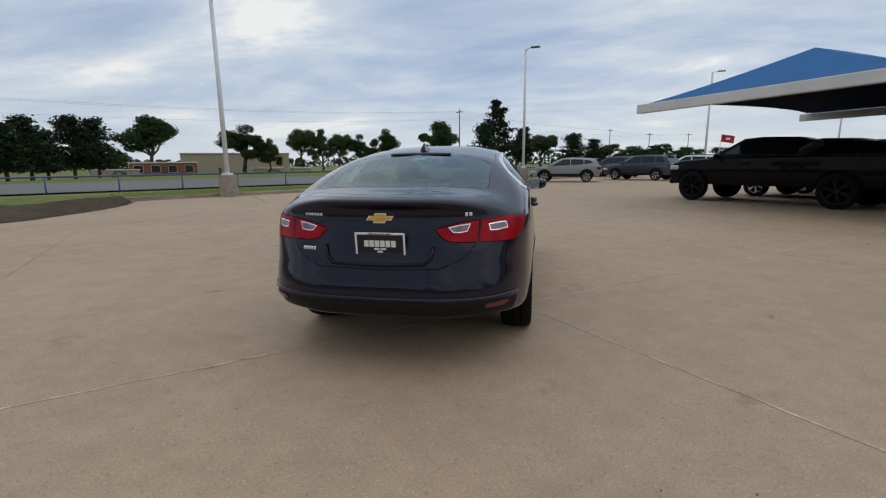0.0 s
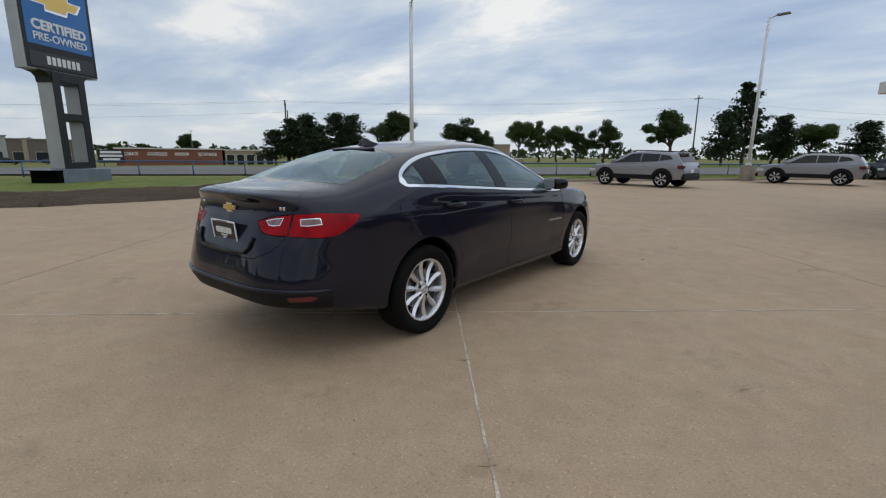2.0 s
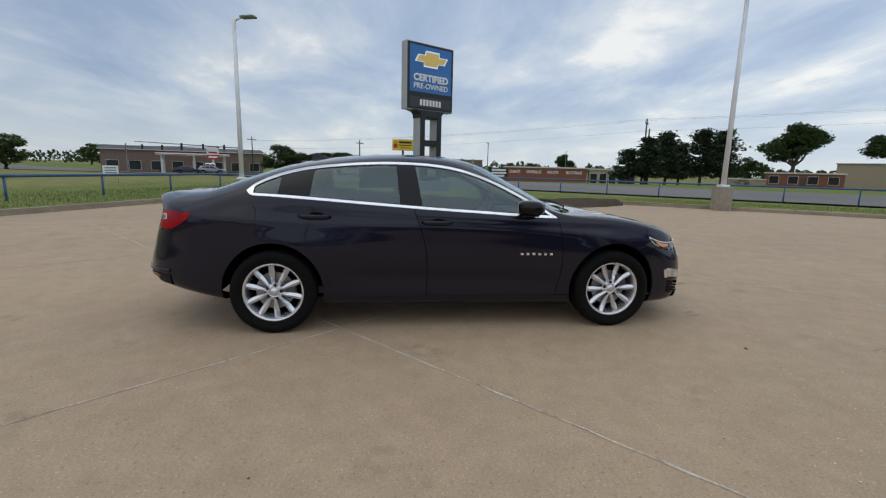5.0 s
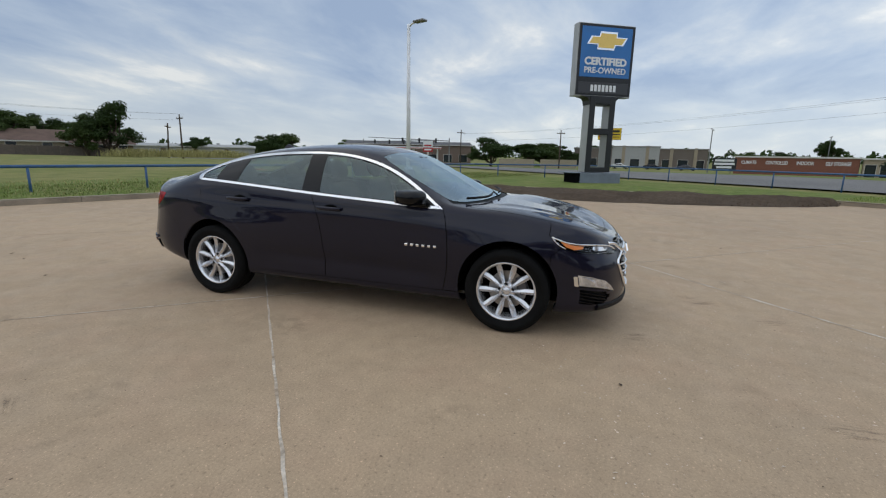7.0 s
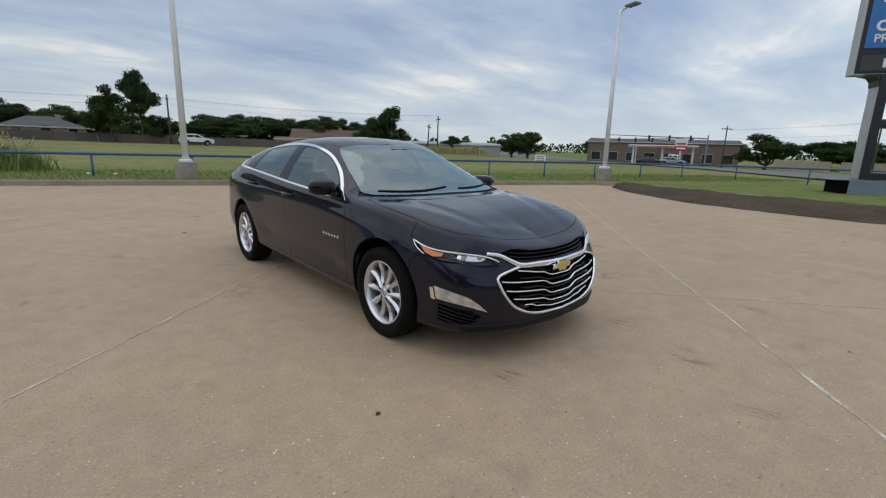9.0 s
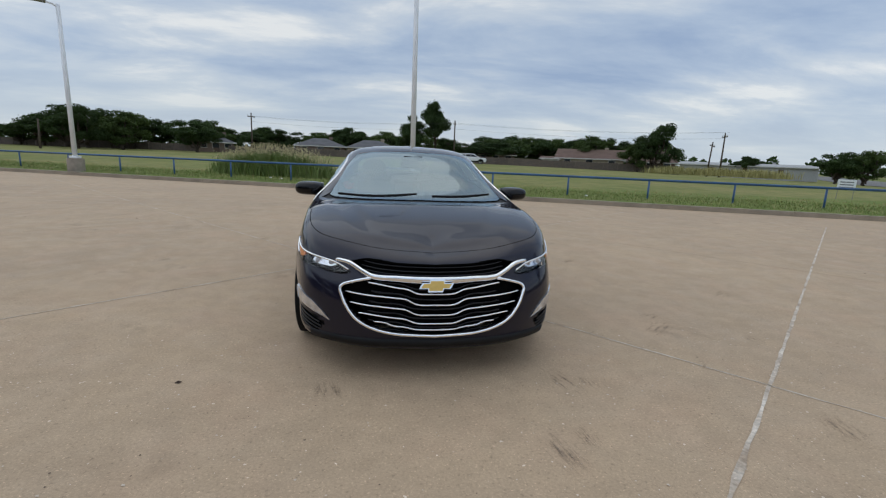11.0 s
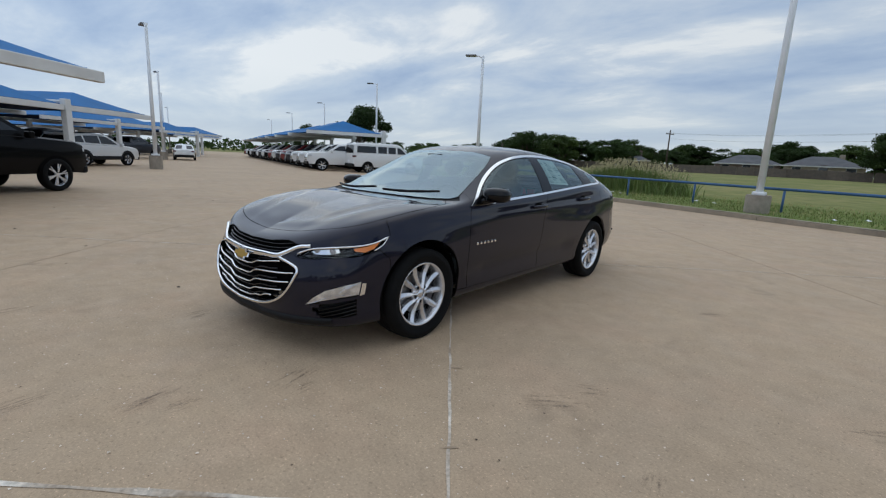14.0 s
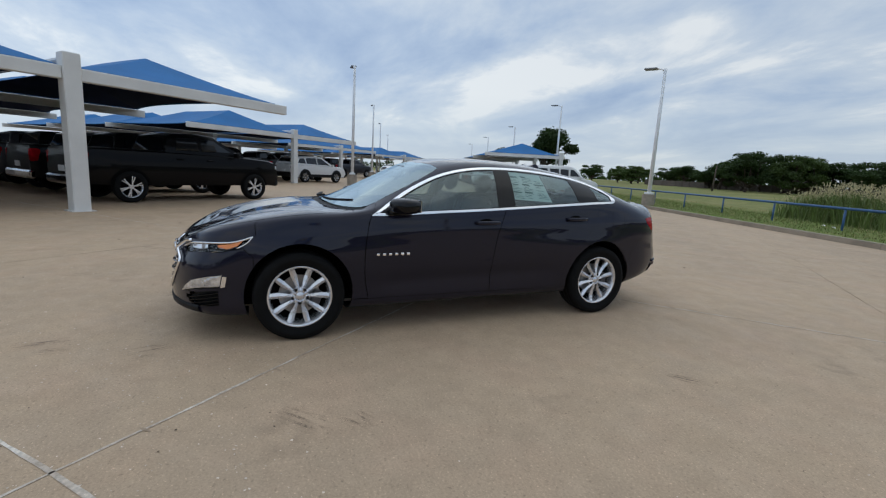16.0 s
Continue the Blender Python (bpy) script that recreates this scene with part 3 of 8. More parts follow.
    bm = bmesh.new(); revolve(bm, [(-hw * .3, rim_r - .02), (-hw * .3, .001)], 24); part("back_plate", bm, M_HOLLOWSHADE, hub)
    return hub

def build_sedan():
    car = empty("sedan", pose(0, 0, 0), "dark grey metallic four-door sedan parked on tan concrete", "car")
    C = Cutter()
    # wheel arches
    for yc in (-1.415, 1.415):
        C.cut("arch", "side", [(yc + .388 * math.cos(a), .347 + .388 * math.sin(a)) for a in np.linspace(0, 2 * math.pi, 40, endpoint=False)], 0, 6)
    # side glass surround
    dlo = smooth_poly([(-1.60, 1.128), (-1.545, 1.18), (-1.42, 1.242), (-1.22, 1.302), (-.95, 1.342), (-.65, 1.366), (-.38, 1.371), (-.12, 1.358), (.10, 1.322), (.30, 1.26), (.50, 1.17), (.70, 1.06), (.885, .948), (.74, .95), (.3, .976), (-.12, 1.0), (-.5, 1.026), (-.9, 1.055), (-1.29, 1.082), (-1.46, 1.09), (-1.57, 1.10)], 4, sharp=(0, 12))
    inner = inset_poly(dlo, .016); inner[:, 0] = np.maximum(inner[:, 0], -1.548)
    C.cut("window_chrome", "side", dlo, 4.2, 7.6)
    C.cut("pillar_trim", "side", inner, 4.2, 7.6, over=("window_chrome",))
    qg = [(-1.62, 1.0), (-1.375, 1.0), (-1.335, 1.4), (-1.62, 1.4)]; rg = [(-1.135, .95), (-.412, .95), (-.455, 1.45), (-1.09, 1.45)]; fg = [(-.225, .9), (.655, .9), (.60, 1.45), (-.305, 1.45)]
    inner2 = inset_poly(inner, .007)
    for nm, pl in (("quarter_glass", qg), ("rear_door_glass", rg), ("front_door_glass", fg)):
        # the glass is the part of the surround between two slanted lines
        p = np.array(pl); c = p.mean(0)
        def clip(poly, a, b):
            out = []; n = np.array([-(b - a)[1], (b - a)[0]]); sg = np.sign((c - a) @ n)
            for i in range(len(poly)):
                u, v = poly[i], poly[(i + 1) % len(poly)]; du, dv = sg * ((u - a) @ n), sg * ((v - a) @ n)
                if du >= 0: out.append(u)
                if du * dv < 0: out.append(u + (v - u) * du / (du - dv))
            return np.array(out)
        g = inner2
        for i in range(4): g = clip(g, p[i], p[(i + 1) % 4])
        C.cut(nm, "side", g, 4.2, 7.6, over=("pillar_trim",))
    # lamps and grilles
    A, S, R = arc_front, arc_side, arc_rear
    head = smooth_poly([(S(1.735), .785), (S(1.86), .742), (A(.72), .722), (A(.60), .70), (A(.50), .655), (A(.53), .643), (A(.62), .645), (A(.72), .66), (S(1.92), .672), (S(1.82), .71)], 4, sharp=(0, 4))
    C.cut("headlamp", "arc", head, 0, 6.2)
    fog = smooth_poly([(S(1.935), .505), (A(.76), .488), (A(.68), .456), (A(.62), .41), (A(.575), .362), (A(.66), .387), (A(.74), .406), (S(1.95), .415)], 3, sharp=(0, 4, 7))
    C.cut("fog_lamp", "arc", fog, 0, 5)
    vent = smooth_poly([(S(1.95), .395), (A(.74), .38), (A(.66), .362), (A(.60), .335), (A(.64), .285), (A(.75), .275), (S(1.96), .285)], 3, sharp=(0, 3, 6))
    C.cut("vent", "arc", vent, 0, 5)
    grille = [(-.02, .632), (A(.22), .628), (A(.40), .628), (A(.50), .600), (A(.53), .577), (A(.517), .547), (A(.472), .468), (A(.405), .392), (A(.33), .345), (A(.21), .315), (-.02, .300)]
    grille = np.vstack([grille[0:1], crom(grille[1:5], 3), crom(grille[5:10], 3), grille[10:]])
    C.cut("grille_hole", "arc", grille, 0, 6)
    ug = smooth_poly([(-.02, .708), (A(.24), .716), (A(.42), .735), (A(.52), .715), (A(.43), .668), (A(.30), .652), (A(.15), .648), (-.02, .648)], 3, sharp=(0, 3, 7))
    C.cut("upper_grille_hole", "arc", ug, 0, 6.3)
    tail1 = smooth_poly([(R(.60), .955), (R(.72), .965), (S(-2.25), .965), (S(-2.11), .962), (S(-1.995), .953), (S(-2.035), .90), (S(-2.14), .825), (R(.74), .818), (R(.585), .822)], 3, sharp=(0, 4, 6, 8))
    tail2 = smooth_poly([(R(.335), .898), (R(.45), .93), (R(.59), .953), (R(.575), .822), (R(.46), .824), (R(.39), .838)], 3, sharp=(0, 2, 3))
    C.cut("tail_lamp", "arc", tail1, 0, 6.2); C.cut("lid_lamp", "arc", tail2, 0, 6.2)
    # doors, flaps and bumpers
    front_edge = [(.885, .952), (.905, .90), (.925, .80), (.94, .65), (.935, .48), (.90, .292)]
    mid = [(-.335, 1.40), (-.315, 1.02), (-.27, .90), (-.225, .75), (-.20, .55), (-.20, .292)]
    rear_edge = [(-1.265, 1.40), (-1.335, 1.08), (-1.345, .99), (-1.305, .88), (-1.20, .775), (-1.07, .655), (-.99, .50), (-.975, .36), (-.985, .292)]
    for nm, e0, e1 in (("front_door", mid, front_edge), ("rear_door", rear_edge, mid)):
        poly = np.vstack([crom(e0, 3), crom(e1, 3)[::-1]])
        C.cut(nm, "side", poly, 1.2, 6.2, over=("body_shell",))
    C.cut("rocker_panel", "side", [(-1.6, .29), (1.6, .29), (1.6, .1), (-1.6, .1)], 0, 4)
    fuel = smooth_poly([(-1.675, 1.01), (-1.60, 1.018), (-1.53, 1.01), (-1.522, .94), (-1.53, .872), (-1.60, .865), (-1.675, .872), (-1.683, .94)], 3)
    C.cut("fuel_flap", "side", fuel, 3, 6.3)
    C.cut("front_bumper", "arc", [(-.05, .63), (A(.30), .63), (A(.42), .632), (A(.47), .662), (A(.53), .640), (A(.72), .655), (S(1.88), .68), (S(1.80), .70), (S(1.74), .64), (S(1.70), .10), (-.05, .05)], 0, 6.2)
    C.cut("nose_panel", "arc", [(-.05, .64), (A(.44), .665), (A(.53), .712), (A(.60), .705), (A(.72), .725), (S(1.86), .745), (S(1.72), .79), (S(1.70), 1.0), (A(.4), 1.0), (-.05, 1.0)], 0, 6.0)
    C.cut("rear_bumper", "arc", [(9, .66), (R(.36), .672), (R(.50), .735), (R(.575), .818), (S(-2.17), .82), (S(-2.0), .80), (S(-1.82), .66), (S(-1.72), .50), (S(-1.70), .1), (9, .1)], 0, 6)
    C.cut("trunk_face", "arc", [(9, .655), (R(.36), .667), (R(.50), .73), (R(.575), .82), (R(.60), .96), (R(.66), 1.04), (R(.5), 1.2), (9, 1.2)], 0, 6.0)
    C.cut("trunk_top", "top", [(-.1, -1.985), (.35, -1.975), (.60, -1.93), (.655, -2.0), (.66, -2.12), (.63, -2.25), (.62, -2.6), (-.1, -2.6)], 5.95, 8)
    C.cut("backlight", "top", smooth_poly([(-.1, -1.285), (.30, -1.30), (.52, -1.36), (.575, -1.45), (.60, -1.75), (.605, -1.92), (.35, -1.965), (-.1, -1.975)], 3, sharp=(0, 2, 5, 7)), 6, 8)
    C.cut("windscreen", "top", smooth_poly([(-.1, .275), (.3, .262), (.545, .215), (.60, .33), (.675, .62), (.745, .90), (.70, .98), (.45, 1.09), (-.1, 1.125)], 3, sharp=(0, 2, 5, 8)), 6, 8)
    C.cut("cowl_panel", "top", smooth_poly([(-.1, 1.12), (.45, 1.085), (.70, .975), (.75, .89), (.80, .95), (.73, 1.03), (.45, 1.15), (-.1, 1.19)], 3, sharp=(0, 3, 4, 7)), 6, 8)
    C.cut("hood", "top", smooth_poly([(-.1, 1.19), (.45, 1.15), (.735, 1.035), (.795, 1.10), (.822, 1.3), (.815, 1.55), (.795, 1.72), (.762, 1.84), (.69, 1.955), (.55, 2.04), (.30, 2.105), (-.1, 2.125)], 3, sharp=(0, 2, 3, 11)), 5.0, 8, over=("body_shell", "nose_panel"))
    C.cut("front_fender", "side", [(.885, .96), (.905, .90), (.925, .80), (.94, .65), (.935, .48), (.90, .29), (1.9, .29), (1.9, 1.06), (.80, 1.06)], 1.2, 6.6)
    for nm, mt, kw in (("body_shell", M_PAINT, dict(gap=0)), ("front_bumper", M_PAINT, dict(gap=.0016)), ("rear_bumper", M_PAINT, dict(gap=.0014)), ("nose_panel", M_PAINT, dict(gap=.0016)), ("hood", M_PAINT, {}), ("trunk_face", M_PAINT, dict(gap=.0025)), ("trunk_top", M_PAINT, dict(gap=.0015, rim=.01)), ("cowl_panel", M_BLACKPLASTIC, dict(lift=-.008)),
                       ("windscreen", M_GLASSF, dict(gap=.004, rim=.004)), ("backlight", M_GLASS, dict(gap=.004, rim=.004))):
        bm, LN = C.take(nm); finish_panel(nm.replace("trunk_top", "trunk_lid").replace("trunk_face", "trunk_lid_face"), bm, LN, mt, car, mirror="join", **kw)
    doors = {}
    for nm, mt, kw in (("front_door", M_PAINT, {}), ("rear_door", M_PAINT, {}), ("front_fender", M_PAINT, {}), ("rocker_panel", M_PAINT, {}), ("fuel_flap", M_PAINT, {}), ("window_chrome", M_CHROME, dict(gap=0, lift=.006, rim=.012)), ("pillar_trim", M_GLOSSBLACK, dict(gap=0, rim=.01)),
                       ("quarter_glass", M_GLASS, dict(gap=0, rim=.003, lift=-.003)), ("rear_door_glass", M_GLASS, dict(gap=0, rim=.003, lift=-.003)), ("front_door_glass", M_GLASS, dict(gap=0, rim=.003, lift=-.003)),
                       ("headlamp", M_LENS, dict(gap=.003, rim=.01)), ("fog_lamp", M_GLOSSBLACK, dict(gap=.002, rim=.03)), ("tail_lamp", M_RED, dict(gap=.003, rim=.03)), ("lid_lamp", M_RED, dict(gap=.003, rim=.03)), ("vent", M_BLACKPLASTIC, dict(gap=0, rim=0, lift=-.03))):
        bm, LN = C.take(nm)
        doors[nm] = finish_panel({"lid_lamp": "trunk_lamp", "vent": "vent_panel"}.get(nm, nm), bm, LN, mt, car, mirror="copy", label={"window_chrome": "chrome window surround", "tail_lamp": "red tail lamp", "lid_lamp": "red tail lamp on the lid"}.get(nm, ""), **kw)
    C.bm.free()
    for sg in (1, -1):
        for yc in (-1.415, 1.415):      # wheel wells
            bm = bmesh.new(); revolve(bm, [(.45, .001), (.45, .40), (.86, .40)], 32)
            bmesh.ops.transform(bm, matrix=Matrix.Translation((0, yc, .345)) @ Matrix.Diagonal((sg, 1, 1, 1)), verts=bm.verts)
            bmesh.ops.delete(bm, geom=[v for v in bm.verts if v.co.z < .30], context='VERTS'); part("wheel_well", bm, M_HOLLOWSHADE, car)
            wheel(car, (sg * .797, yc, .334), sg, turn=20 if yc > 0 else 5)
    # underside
    bm = bmesh.new(); box(bm, -.62, .62, -1.85, 1.95, .215, .26, .02); part("underbody", bm, M_HOLLOWSHADE, car)
    return car, doors
def sedan_details(car, doors):
    A, S, R = arc_front, arc_side, arc_rear
    # grille
    bm = bmesh.new(); pts = []
    top = [(x, .64 - .02 * abs(x)) for x in np.linspace(-.56, .56, 25)]
    lows = [.29 + .30 * (abs(x) / .56) ** 2.2 for x in np.linspace(-.56, .56, 25)]
    up = [bm.verts.new(surf(math.copysign(A(abs(x)), x), z, -.055)) for x, z in top]; dn = [bm.verts.new(surf(math.copysign(A(abs(x)), x), z, -.055)) for (x, _), z in zip(top, lows)]
    for i in range(24): bm.faces.new((up[i], up[i + 1], dn[i + 1], dn[i]))
    part("grille_backing", bm, M_HOLLOWSHADE, car)
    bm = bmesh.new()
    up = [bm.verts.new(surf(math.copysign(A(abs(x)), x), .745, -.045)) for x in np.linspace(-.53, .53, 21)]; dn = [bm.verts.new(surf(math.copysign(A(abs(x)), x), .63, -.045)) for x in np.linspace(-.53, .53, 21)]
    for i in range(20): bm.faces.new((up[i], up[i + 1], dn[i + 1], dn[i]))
    part("upper_grille_backing", bm, M_HOLLOWSHADE, car)
    def bar(name, pts, w, h, out, mt, label=""):
        """A bar on the nose through (x, z), mirrored about the middle when it starts at 0."""
        q = crom(pts, 4); q = np.vstack([q[::-1] * [-1, 1], q[1:]]) if pts[0][0] == 0 else q
        P = [surf(math.copysign(A(abs(x)), x), z, out) for x, z in q]; O = [out_dir(math.copysign(A(abs(x)), x)) for x, z in q]
        bm = bmesh.new(); ww = w if not isinstance(w, tuple) else list(np.interp(np.abs(q[:, 0]), [0, np.abs(q[:, 0]).max()], w)); sweep(bm, P, O, ww, h); return part(name, bm, mt, car, label, smooth=True)
    for i, (z, xm, wv) in enumerate(((.575, .39, .028), (.518, .495, .034), (.458, .46, .034), (.400, .405, .03), (.35, .32, .02))):
        bar("grille_bar", [(0, z - wv), (.10, z - wv + .001), (.16, z - .004), (.22, z + .004), (xm - .06, z + .022), (xm, z + .030)], .011, .012, -.012, M_CHROME)
    for z in (.60, .545, .487, .43, .375, .325):
        bar("grille_slat", [(0, z - .034), (.12, z - .03), (.2, z - .005), (.30, z), (.36, z + .01)], .014, .012, -.03, M_GLOSSBLACK)
    for z in (.725, .70, .675, .655):
        bar("upper_slat", [(0, z - .012), (.2, z - .008), (.36, z + .004), (.46, z + .02)], .010, .01, -.025, M_GLOSSBLACK)
    # bright frame of the grille, in one piece from lamp to lamp
    bar("grille_crown", [(0, .622), (.12, .625), (.24, .632), (.37, .640), (.44, .668), (.52, .708), (.60, .722)], (.050, .022), .014, .004, M_CHROME, "chrome bar across the grille")
    low = [(.38, .632), (.47, .608), (.52, .585), (.527, .562), (.514, .535), (.47, .460), (.405, .385), (.32, .336), (.21, .306), (.1, .297), (0, .295)]
    q = crom(low, 4); q = np.vstack([q, (q[::-1] * [-1, 1])[1:]])
    P = [surf(math.copysign(A(abs(x)), x), z, .004) for x, z in q]; O = [out_dir(math.copysign(A(abs(x)), x)) for x, z in q]
    bm = bmesh.new(); sweep(bm, P, O, .019, .012); part("grille_frame", bm, M_CHROME, car, "chrome frame round the grille", smooth=True)
    # emblems
    bm = bmesh.new(); bowtie(bm, .21, .075, .012); p = surf(0, .60, .02); e = part("front_emblem_edge", bm, M_CHROME, car, "chrome edge"); e.matrix_basis = pose(p.x, p.y, p.z, -12, 0, 180)
    bm = bmesh.new(); bowtie(bm, .185, .058, .012); e = part("front_emblem", bm, M_GOLD, car, "gold cross-shaped emblem"); e.matrix_basis = pose(p.x, p.y + .003, p.z, -12, 0, 180)
    p = surf(ARC[0], .962, .004)
    bm = bmesh.new(); bowtie(bm, .175, .062, .010); e = part("rear_emblem_edge", bm, M_CHROME, car, "chrome edge"); e.matrix_basis = pose(p.x, p.y, p.z, 6, 0, 0)
    bm = bmesh.new(); bowtie(bm, .155, .047, .010); e = part("rear_emblem", bm, M_GOLD, car, "gold cross-shaped emblem"); e.matrix_basis = pose(p.x, p.y - .003, p.z, 6, 0, 0)
    # lamp insides, lower skirts, side badges, handles, mirrors
    for sg in (1, -1):
        def face(name, pts, out, mt, label="", n=3, sharp=None):
            """A filled shape on the lower body from (arc, z), raised by out."""
            poly = smooth_poly(pts, n, sharp or tuple(range(len(pts)))); bm = bmesh.new(); c = poly.mean(0)
            V = [bm.verts.new(surf(sg * a, z, out)) for a, z in poly]; cv = bm.verts.new(surf(sg * c[0], c[1], out)); W = [bm.verts.new(surf(sg * a, z, out - .012)) for a, z in poly]; k = len(V)
            M_ = [[bm.verts.new(surf(sg * (c[0] + (a - c[0]) * q), c[1] + (z - c[1]) * q, out)) for a, z in poly] for q in (.75, .5, .25)]
            for X, Y in zip([V] + M_, M_):
                for i in range(k): bm.faces.new((X[i], X[(i + 1) % k], Y[(i + 1) % k], Y[i]))
            for i in range(k): bm.faces.new((M_[-1][i], M_[-1][(i + 1) % k], cv)); bm.faces.new((V[i], W[i], W[(i + 1) % k], V[(i + 1) % k]))
            return part(name, bm, mt, car, label)
        hb = [(S(1.735), .785), (S(1.86), .742), (A(.72), .722), (A(.60), .70), (A(.50), .655), (A(.53), .643), (A(.62), .645), (A(.72), .66), (S(1.92), .672), (S(1.82), .71)]
        face("headlamp_bowl", hb, -.035, M_GLOSSBLACK)
        face("lamp_reflector", [(A(.745), .712), (A(.67), .706), (A(.60), .688), (A(.63), .672), (A(.70), .676), (A(.75), .69)], -.014, M_CHROME)
        face("turn_lamp", [(S(1.80), .752), (S(1.88), .728), (S(1.965), .716), (S(1.955), .700), (S(1.90), .692), (S(1.84), .714)], .001, M_AMBER, "amber turn lamp")
        for xx in (.715, .63):
            p = surf(sg * A(xx), .692, -.028); bm = bmesh.new(); r = bmesh.ops.create_icosphere(bm, subdivisions=2, radius=.027)["verts"]
            bmesh.ops.transform(bm, matrix=Matrix.Translation(p) @ Matrix.Diagonal((1.15, .7, .9, 1)), verts=r); part("lamp_projector", bm, M_CLEARLENS, car, smooth=True)
        q = crom([(S(1.735), .783), (S(1.86), .742), (A(.72), .722), (A(.60), .702), (A(.52), .668)], 4)
        bm = bmesh.new(); sweep(bm, [surf(sg * a, z, .002) for a, z in q], [out_dir(sg * a) for a, z in q], .011, .006); part("lamp_strip", bm, M_CHROME, car, "bright lamp strip", smooth=True)
        q = crom([(S(1.735), .783), (S(1.78), .735), (S(1.84), .70)], 4)
        bm = bmesh.new(); sweep(bm, [surf(sg * a, z, .0) for a, z in q], [out_dir(sg * a) for a, z in q], .008, .005); part("lamp_strip", bm, M_CHROME, car, smooth=True)
        face("running_lamp", [(S(1.93), .510), (A(.76), .493), (A(.68), .460), (A(.62), .413), (A(.568), .360), (A(.66), .393), (A(.74), .416), (S(1.945), .428)], .007, M_FOGLENS, "clear lower running lamp")
        face("running_lamp_edge", [(S(1.925), .500), (S(1.90), .497), (S(1.912), .425), (S(1.94), .420)], .010, M_CHROME)
        for z, x1 in ((.375, .64), (.35, .63), (.325, .625), (.30, .63)):
            q = crom([(S(1.96), z), (A(.76), z - .012), (A(x1), z - .05)], 4); bm = bmesh.new(); sweep(bm, [surf(sg * a, zz, -.012) for a, zz in q], [out_dir(sg * a) for a, zz in q], .012, .012); part("vent_slat", bm, M_GLOSSBLACK, car)
        # tail lamp insides
        for pts in ([(R(.645), .922), (R(.69), .928), (R(.735), .930), (R(.742), .902), (R(.69), .893), (R(.652), .893)], [(R(.42), .906), (R(.47), .917), (R(.53), .925), (R(.515), .889), (R(.47), .883), (R(.44), .886)]):
            face("reverse_lamp_edge", [tuple(p) for p in inset_poly(np.array(pts), -.006)], .0025, M_CHROME)
            face("reverse_lamp", pts, .004, M_PALELENS, "pale reversing lamp")
        # skirts and reflectors
        face("rear_reflector", [(R(.63), .462), (R(.74), .471), (R(.76), .457), (R(.74), .437), (R(.64), .432)], .016, mat("dull_red_reflector", (.12, .008, .01), .3, coat=.6) if sg > 0 else bpy.data.materials["dull_red_reflector"], "dull red reflector")
        # side lettering as plain bars
        for i in range(6):
            y = .575 + i * .050; a = S(y); bm = bmesh.new(); P = [surf(sg * S(y), .648, .001), surf(sg * S(y + .024), .648, .001)]; O = [out_dir(sg * a)] * 2; sweep(bm, P, O, .021, .003); part("name_bar", bm, M_CHROME, car)
        # handles
        for y0, z in ((-1.20, .945), (-.245, .905)):
            a = S(y0 + .12); o = out_dir(sg * a); bm = bmesh.new()
            q = [surf(sg * S(y0 + u * .235), z - .004 * u, h) for u, h in ((0, .004), (.08, .028), (.3, .04), (.6, .042), (.88, .034), (1, .004))]
            sweep(bm, q, [o] * 6, [.022, .030, .034, .034, .032, .022], .012); part("door_handle", bm, M_PAINT, doors["rear_door" if y0 < -1 else "front_door"][0 if sg > 0 else 1], "body-coloured handle", smooth=True)
            # shade of the handle's pocket, as a near-black oval on the door skin
            bm = bmesh.new(); c = surf(sg * S(y0 + .13), z, .001)
            r = bmesh.ops.create_uvsphere(bm, u_segments=16, v_segments=8, radius=1)["verts"]; bmesh.ops.transform(bm, matrix=Matrix.Translation(c) @ Matrix.Diagonal((.004, .065, .030, 1)), verts=r)
            part("handle_pocket", bm, M_HOLLOWSHADE, doors["rear_door" if y0 < -1 else "front_door"][0 if sg > 0 else 1], smooth=True)
        # mirrors
        bm = bmesh.new(); r = bmesh.ops.create_uvsphere(bm, u_segments=24, v_segments=14, radius=1)["verts"]
        for v in r:
            x, y, z = v.co; v.co = Vector((math.copysign(abs(x) ** .6, x), math.copysign(abs(y) ** .75, y) if y > 0 else math.copysign(abs(y) ** .35, y), math.copysign(abs(z) ** .7, z)))
        bmesh.ops.transform(bm, matrix=Matrix.Translation((sg * .945, .645, 1.032)) @ Matrix.Rotation(sg * radians(-26), 4, 'Z') @ Matrix.Diagonal((.112, .100, .060, 1)), verts=r)
        mir = part("wing_mirror", bm, M_GLOSSBLACK, car, "dark wing mirror", smooth=True)
        bm = bmesh.new(); q = [Vector((sg * x, y, z)) for x, y, z in ((.84, .72, .972), (.87, .70, .985), (.90, .68, .998), (.94, .66, 1.008))]; sweep(bm, q, [Vector((0, 0, 1))] * 4, [.09, .075, .07, .08], .02); part("mirror_foot", bm, M_GLOSSBLACK, mir, smooth=True)
        bm = bmesh.new(); box(bm, -.085, .085, -.004, 0, -.05, .05, .003, m=Matrix.Translation((sg * .902, .556, 1.032)) @ Matrix.Rotation(sg * radians(-26), 4, 'Z')); part("mirror_glass", bm, M_CHROME, mir, "mirror glass")
    # black lower skirt at the rear, and the crease strip above it
    bm = bmesh.new(); xs = np.linspace(-.80, .80, 33)
    rows = [[surf(math.copysign(R(abs(x)), x) if abs(x) > 1e-6 else ARC[0], z, o) for x in xs] for z, o in ((.473, .002), (.458, .010), (.386, .012), (.371, .0))]
    vs = [[bm.verts.new(p) for p in r] for r in rows]
